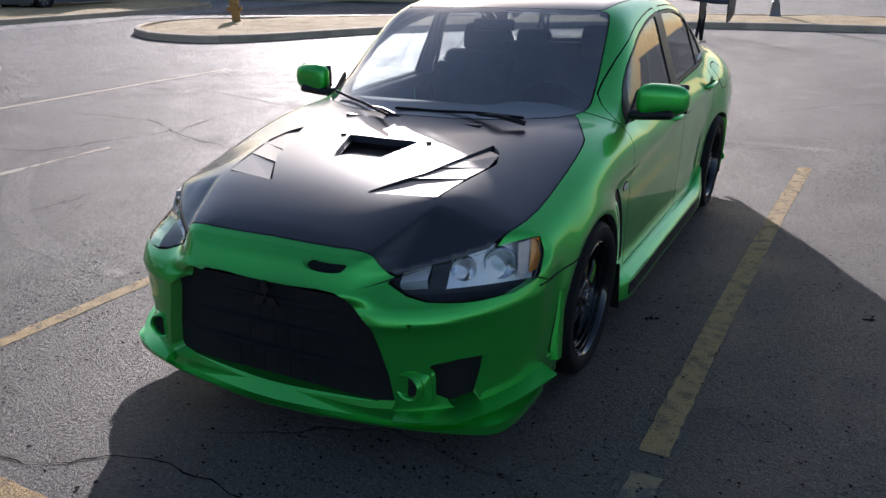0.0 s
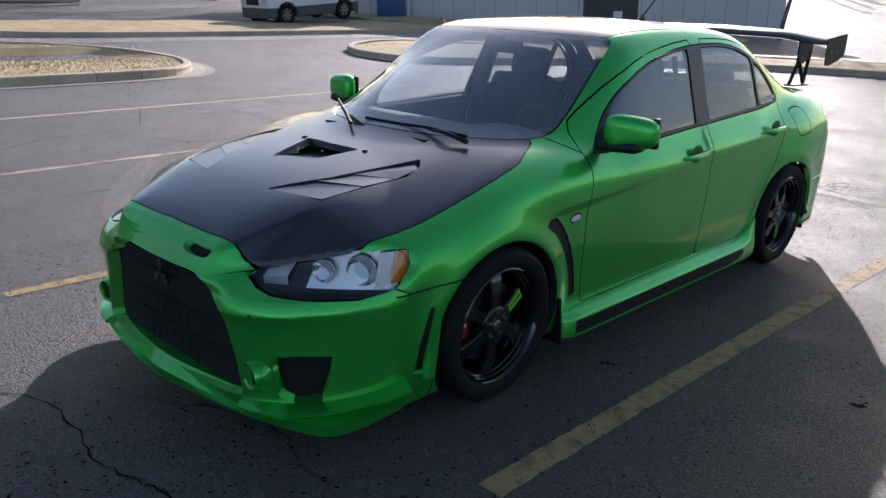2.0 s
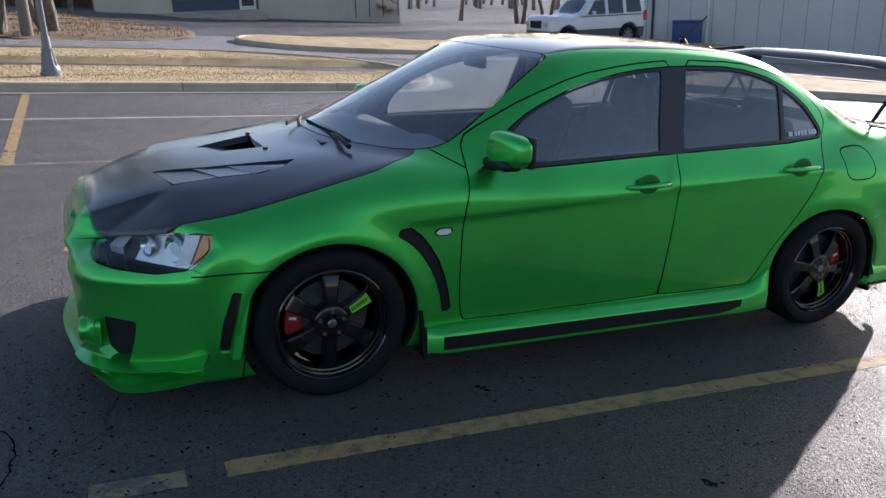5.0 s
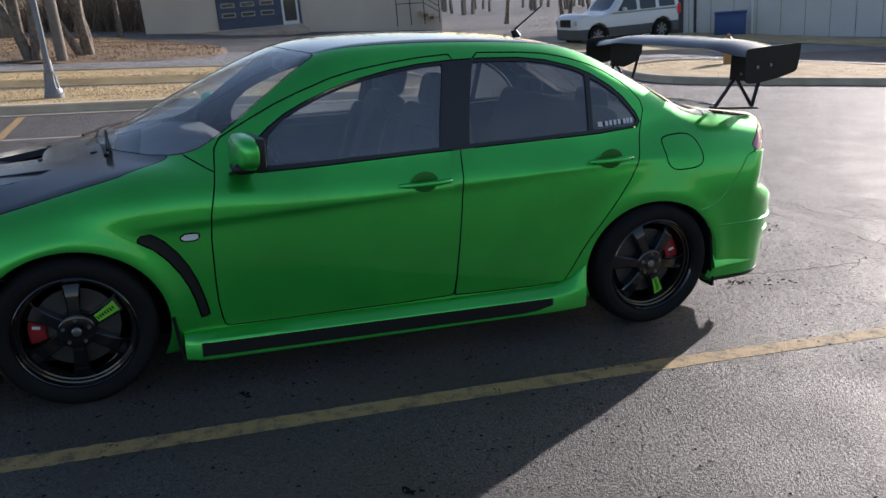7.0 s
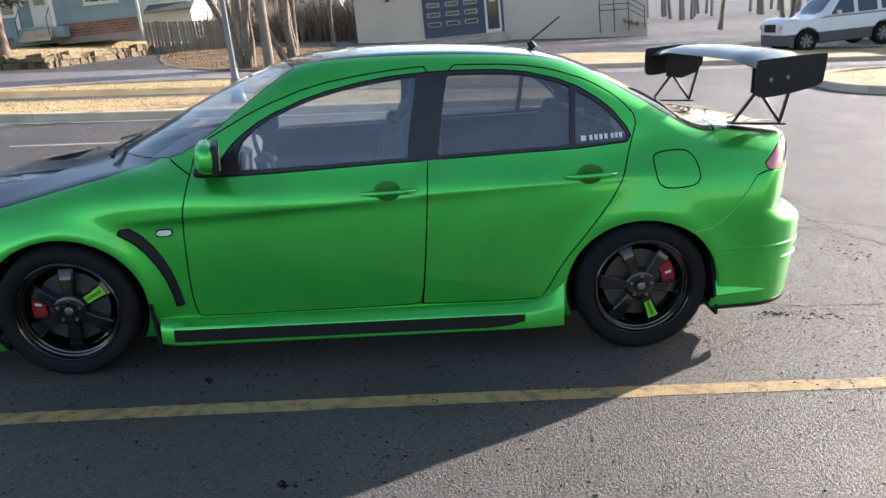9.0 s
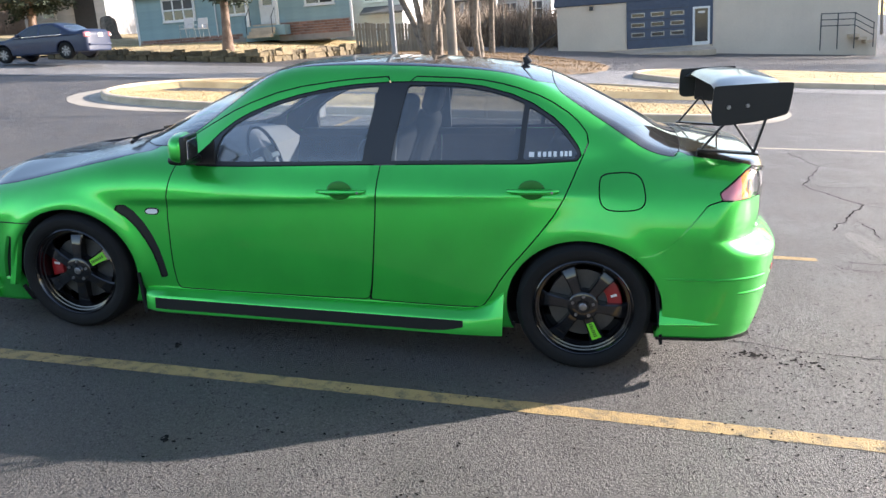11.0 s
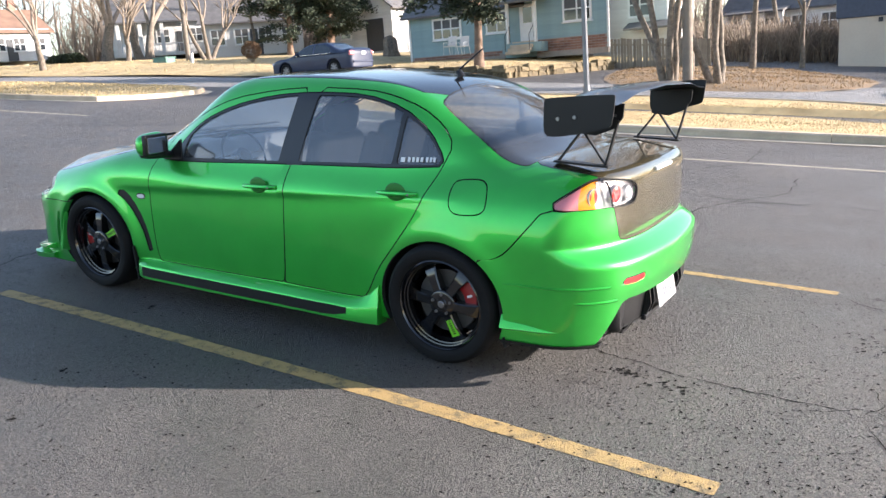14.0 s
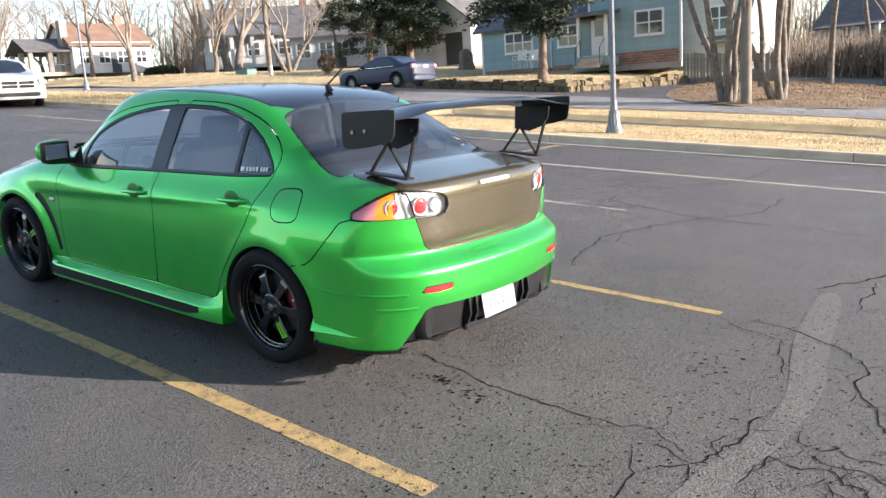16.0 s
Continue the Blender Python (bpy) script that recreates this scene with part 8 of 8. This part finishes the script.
# pale commercial building to the north-west
pb = thing("pale_building", pose(-22.58, 30.09, -2.59, 0, 0, -48.5), "long pale block-walled commercial building", "building")
pw_ = part("wall", box(10, 24, 5.6, RUN(-5, 0, 2.2)), PALE_W, pb)
for y in np.arange(-11.8, 12, 1.0):
    part("wall_joint", box(0.02, 0.03, 5.2, RUN(0.005, float(y), 2.3)), PALE_LINE, pw_)
part("coping", box(10.4, 24.4, 0.25, RUN(-5, 0, 5.1), 0.03), DARKGREY, pb)
part("downpipe", tube([(0.08, -6.0, 0.4), (0.08, -6.0, 5.0)], 0.06, 8), WHITE_P, pb); part("downpipe", tube([(0.08, -8.5, 0.4), (0.08, -8.5, 5.0)], 0.06, 8), DARKGREY, pb)
part("wall_door", box(0.08, 1.1, 2.1, RUN(0.03, -9.6, 1.55)), DARKGREY, pb)
dm = thing("dumpster", at(-16.21, 27.03, 0.0, -48), "large dark grey waste container by a wall", "dumpster")
smooth_part("bin_body", box(1.4, 2.0, 1.35, RUN(0, 0, 0.75), 0.04, 2), DARKGREY, dm); smooth_part("bin_lid", box(1.5, 2.1, 0.08, RUN(0, 0, 1.47) @ R4(radians(5), 4, "Y"), 0.02), BLACK_SATIN, dm)
smooth_part("bin_label", box(0.01, 0.35, 0.25, RUN(0.705, 0.2, 0.8)), WHITE_P, dm)
b2 = thing("recycling_bin", at(-26.71, 24.67, 0.0, -40), "blue plastic wheeled bin by a wall", "bin")
smooth_part("bin_body", box(0.9, 1.3, 0.95, RUN(0, 0, 0.55), 0.05, 2), BLUEBIN, b2); smooth_part("bin_lid", box(0.96, 1.36, 0.07, RUN(0, 0, 1.06), 0.02), BLUEBIN, b2)


def vehicle(name, m, label, L, prof, W, belt, shapes, paintm, wheel_y, wr, clad=None, tum=0.42, group="parked cars"):
    """A parked vehicle: y from its nose backwards. shapes: side window outlines in y, z."""
    top = spline([p[0] for p in prof], [p[1] for p in prof])

    def F(p):
        x, y, z = np.abs(p[:, 0]), p[:, 1], p[:, 2]
        end = 0.16 * (np.clip((0.5 - y) / 0.5, 0, 1) ** 2 + np.clip((y - L + 0.4) / 0.4, 0, 1) ** 2)
        w = W / 2 - end - 0.03 * ((z - 0.65) / 0.4) ** 2 * (z < belt) - np.maximum(z - belt, 0) * tum
        a = smax(x - w, 0.85 * (z - top(y) + 0.05 * (x / (W / 2)) ** 2), 0.10)
        a = smax(a, (0.02 + 0.10 * (x / (W / 2)) ** 3 - y), 0.08)
        a = smax(a, y - L + 0.02 + 0.08 * (x / (W / 2)) ** 3, 0.08)
        a = smax(a, 0.26 - z, 0.04)
        for yc in wheel_y:
            a = np.maximum(a, np.where(x > W / 2 - 0.32, wr + 0.06 - np.sqrt((y - yc) ** 2 + (z - wr) ** 2), -1))
        return a
    t = thing(name, m, label, "car", group)
    mesh = surface(F, (-W / 2 - 0.1, -0.1, 0.15), (W / 2 + 0.1, L + 0.1, max(p[1] for p in prof) + 0.1), 0.036)

    def sheet(nm, mesh, material, label=""):
        P, faces = mesh
        if not faces:
            return
        me = bpy.data.meshes.new(nm); me.from_pydata(P.tolist(), [], faces)
        me.polygons.foreach_set("use_smooth", [True] * len(me.polygons))
        return link(nm, me, material, t, label)
    rest_ = mesh
    for nm, pts in shapes:
        f = outline(pts, 0)
        for sgn in (1, -1):
            g, rest_ = split(rest_, lambda x, y, z: np.maximum(f(y, z), 0.3 - sgn * x), 0.0)
            sheet(nm, g, DARK_GLASS, "dark side window")
    ym = [p[0] for p in prof if p[1] > belt + 0.30]
    yf, yb = min(ym), max(ym)
    for nm, a, b in (("windscreen", wind[name][0], wind[name][1]), ("rear_window", wind[name][2], wind[name][3])):
        f = outline([(-W / 2 + 0.24, a), (W / 2 - 0.24, a), (W / 2 - 0.30, b), (-W / 2 + 0.30, b)], 1)
        zc = belt + 0.02
        g, rest_ = split(rest_, lambda x, y, z: np.maximum(f(x, y), zc - z), 0.0)
        sheet(nm, g, DARK_GLASS, "dark glass")
    if clad:
        g, rest_ = split(rest_, lambda x, y, z: z - clad[0], 0.0)
        sheet("cladding", g, clad[1], "grey lower cladding")
    sheet("body", rest_, paintm)
    for yc in wheel_y:
        for sgn in (1, -1):
            mm = RUN(sgn * (W / 2 - 0.12), yc, wr) @ (Matrix() if sgn > 0 else R4(math.pi, 4, "Z"))
            wh_ = part("wheel", lathe([(wr * 0.62, -0.12), (wr * 0.9, -0.12), (wr, -0.08), (wr, 0.06), (wr * 0.92, 0.10), (wr * 0.64, 0.10), (wr * 0.62, 0.08)], 28, "x"), RUBBER, t, "black tyre", True, mm)
            part("rim", lathe([(0.001, 0.06), (wr * 0.18, 0.065), (wr * 0.60, 0.045), (wr * 0.64, 0.09)], 28, "x"), DARKGREY, wh_, smooth=True)
            for k in range(7):
                part("rim_spoke", box(0.02, 0.05, wr * 0.52, R4(6.283 * k / 7, 4, "X") @ RUN(0.075, 0, wr * 0.34), 0.006), STEEL, wh_, "silver spoke")
    for sgn in (1, -1):
        part("door_mirror", box(0.20, 0.10, 0.14, RUN(sgn * (W / 2 + 0.06), wind[name][0] + 0.55, belt + 0.10), 0.04, 2), paintm, t)
    return t


wind = {"saloon": (1.22, 2.02, 3.55, 4.02), "jeep_suv": (1.30, 1.86, 9, 10), "minivan": (1.05, 1.90, 9, 10)}
NAVY_P = paint("dark_blue_paint", (0.010, 0.020, 0.055), 0.5, 0.0, 0.25)
WHITE_P2 = paint("white_car_paint", (0.62, 0.63, 0.64), 0.35, 0.0, 0.8, 0.05)
sl = vehicle("saloon", at(-22.4, -18.85, 0.01) @ Matrix.Scale(0.88, 4), "dark blue saloon car parked at the kerb", 4.8, [(0, 0.62), (0.15, 0.74), (1.0, 0.93), (1.3, 0.985), (2.0, 1.33), (2.35, 1.43), (2.9, 1.455), (3.4, 1.40), (4.0, 1.12), (4.3, 1.085), (4.7, 1.06), (4.8, 0.95)], 1.82, 0.92,
             [("front_glass", [(1.62, 0.98), (2.1, 1.30), (2.62, 1.38), (2.60, 0.98)]), ("rear_glass", [(2.68, 0.98), (2.70, 1.38), (3.2, 1.36), (3.62, 1.16), (3.60, 1.0)])], NAVY_P, (0.95, 3.75), 0.33)
for sgn in (1, -1):
    part("tail_lamp", box(0.26, 0.20, 0.20, RUN(sgn * 0.74, 4.66, 0.90) @ R4(radians(sgn * -25), 4, "Z"), 0.04, 2), LENS_PINK, sl, "red and clear tail lamp")
    part("tail_lens", box(0.18, 0.19, 0.10, RUN(sgn * 0.76, 4.685, 0.89) @ R4(radians(sgn * -25), 4, "Z"), 0.03, 2), WHITE_P, sl)
    part("headlamp", box(0.34, 0.3, 0.14, RUN(sgn * 0.66, 0.20, 0.66) @ R4(radians(sgn * 28), 4, "Z"), 0.04, 2), SILVER_REF, sl)
    part("window_strip", box(0.015, 2.1, 0.02, RUN(sgn * 0.905, 2.65, 0.955)), CHROME, sl, "bright window strip")
part("number_plate", box(0.30, 0.02, 0.14, RUN(0, 4.80, 0.88)), WHITE_P, sl)
part("rear_bumper_step", box(1.5, 0.1, 0.10, RUN(0, 4.75, 0.52), 0.04, 2), NAVY_P, sl)

jp = vehicle("jeep_suv", at(-22.75, 14.5, 0.02, 2), "white boxy four-wheel-drive estate on the road", 4.35, [(0, 0.90), (0.1, 1.03), (0.7, 1.09), (1.15, 1.12), (1.32, 1.18), (1.80, 1.64), (2.1, 1.76), (3.0, 1.79), (4.0, 1.76), (4.25, 1.60), (4.35, 1.1)], 1.82, 1.08,
             [("front_glass", [(1.62, 1.13), (1.98, 1.60), (2.42, 1.64), (2.42, 1.13)]), ("rear_door_glass", [(2.55, 1.13), (2.55, 1.65), (3.22, 1.64), (3.22, 1.13)]), ("cargo_glass", [(3.36, 1.15), (3.36, 1.62), (4.0, 1.60), (4.05, 1.15)])], WHITE_P2, (0.82, 3.48), 0.37, (0.62, mat("grey_cladding", (0.09, 0.092, 0.095), 0.7, bump=0.05)), 0.22)
for sgn in (1, -1):
    part("headlamp", lathe([(0.001, 0.02), (0.09, 0.01), (0.10, -0.05)], 20, "z", RUN(sgn * 0.62, 0.03, 0.86) @ R4(radians(90), 4, "X")), SILVER_REF, jp)
    part("tail_lamp", box(0.06, 0.14, 0.36, RUN(sgn * 0.84, 4.24, 1.02), 0.02), LENS_RED, jp)
    part("roof_rail", tube([(sgn * 0.62, 2.0, 1.80), (sgn * 0.62, 2.1, 1.85), (sgn * 0.62, 3.9, 1.85), (sgn * 0.62, 4.0, 1.79)], 0.02, 6), BLACK_SATIN, jp)
part("grille", box(0.7, 0.06, 0.26, RUN(0, 0.02, 0.84), 0.02), BLACK_SATIN, jp)
part("spare_wheel", lathe([(0.001, 0.2), (0.2, 0.2), (0.33, 0.17), (0.35, 0.1), (0.35, -0.03)], 28, "z", RUN(0, 4.33, 0.98) @ R4(radians(-90), 4, "X")), RUBBER, jp, "covered spare wheel")

vn = vehicle("minivan", at(-9.6, -21.5, 0.01, 172), "white family van with a broad cross-bar grille", 5.1, [(0, 0.78), (0.12, 0.95), (0.6, 1.06), (0.95, 1.13), (1.15, 1.22), (1.75, 1.60), (2.2, 1.73), (3.0, 1.76), (4.5, 1.72), (4.95, 1.5), (5.1, 1.0)], 1.95, 1.08,
             [("front_glass", [(1.55, 1.13), (2.05, 1.56), (2.6, 1.62), (2.6, 1.13)]), ("slide_glass", [(2.72, 1.13), (2.72, 1.63), (3.7, 1.62), (3.7, 1.13)]), ("cargo_glass", [(3.82, 1.15), (3.82, 1.61), (4.65, 1.58), (4.7, 1.16)])], WHITE_P2, (0.95, 4.0), 0.34, None, 0.28)
for z in (0.66, 0.78):
    for sgn in (1, -1):
        part("grille", box(0.46, 0.06, 0.085, RUN(sgn * 0.26, 0.0, z + 0.02), 0.02), BLACK_SATIN, vn)
part("air_intake", box(1.3, 0.05, 0.12, RUN(0, 0.0, 0.42), 0.02), BLACK_SATIN, vn)
for sgn in (1, -1):
    part("headlamp", box(0.34, 0.34, 0.22, RUN(sgn * 0.74, 0.20, 0.80) @ R4(radians(sgn * 30), 4, "Z"), 0.06, 2), SILVER_REF, vn)

# far wood line closing the view
rnd = random.Random(77)
bm = bmesh.new()
for i in range(420):
    a = radians(rnd.uniform(95, 285)); d = rnd.uniform(95, 150)
    x, y = d * math.cos(a), d * math.sin(a) * 1.0
    z = float(tz(x, y)) - 0.3; h = rnd.uniform(8, 15)
    top_ = Vector((x + rnd.uniform(-1, 1), y + rnd.uniform(-1, 1), z + h))
    tube([(x, y, z), (x + rnd.uniform(-0.4, 0.4), y + rnd.uniform(-0.4, 0.4), z + h * 0.5), top_], [0.25, 0.17, 0.03], 4, bm, caps=False)
    for k in range(14):
        f = rnd.uniform(0.3, 0.95); s = Vector((x, y, z)).lerp(top_, f)
        e = s + Vector((rnd.uniform(-1, 1), rnd.uniform(-1, 1), rnd.uniform(0.2, 1.1))) * (1 - f * 0.6) * h * 0.3
        tube([s, s.lerp(e, 0.55) + Vector((rnd.uniform(-0.3, 0.3), rnd.uniform(-0.3, 0.3), 0.2)), e], [0.07, 0.045, 0.012], 3, bm, caps=False)
tagged(part("far_wood", bm, TWIG), "distant belt of bare grey winter trees", "wood", kind="stuff")


def thicket(name, count, x0, x1, y0, y1, low, high, seed, material, label):
    """A mass of thin upright twigs, each a tapered three-sided stem that forks once."""
    r = np.random.RandomState(seed)
    x, y = r.uniform(x0, x1, count), r.uniform(y0, y1, count)
    h = r.uniform(low, high, count)
    b = np.stack([x, y, tz(x, y) - 0.1], 1)
    mid = b + np.stack([r.normal(0, 0.12, count) * h, r.normal(0, 0.12, count) * h, h * 0.5], 1)
    V, F = [], []
    for k in range(3):
        s, e = (b, mid) if k == 0 else (mid, mid + np.stack([r.normal(0, 0.2, count) * h, r.normal(0, 0.2, count) * h, h * r.uniform(0.25, 0.55, count)], 1))
        w0, w1 = (0.05, 0.035) if k == 0 else (0.035, 0.008)
        for q, w in ((s, w0), (e, w1)):
            for a in (0.3, 2.4, 4.5):
                V.append(q + np.array([math.cos(a) * w, math.sin(a) * w, 0]))
    V = np.stack(V, 1)
    for i in range(count):
        for k in range(3):
            o = 18 * i + 6 * k
            F += [(o, o + 1, o + 4, o + 3), (o + 1, o + 2, o + 5, o + 4), (o + 2, o, o + 3, o + 5)]
    me = bpy.data.meshes.new(name); me.from_pydata(V.reshape(-1, 3).tolist(), [], F)
    return tagged(link(name, me, material), label, "scrub", kind="stuff")


SCRUB = mat("brown_scrub", (0.23, 0.18, 0.135), 0.95, var=0.5, bump=0, island=0.4)
thicket("scrub", 1900, -62, -46, -11, 1.5, 0.9, 3.0, 5, SCRUB, "tangle of brown winter scrub behind the fence")
thicket("scrub", 5200, -72, -56, -85, -12, 3.0, 10.0, 6, TWIG, "tangle of bare grey winter scrub behind the houses")
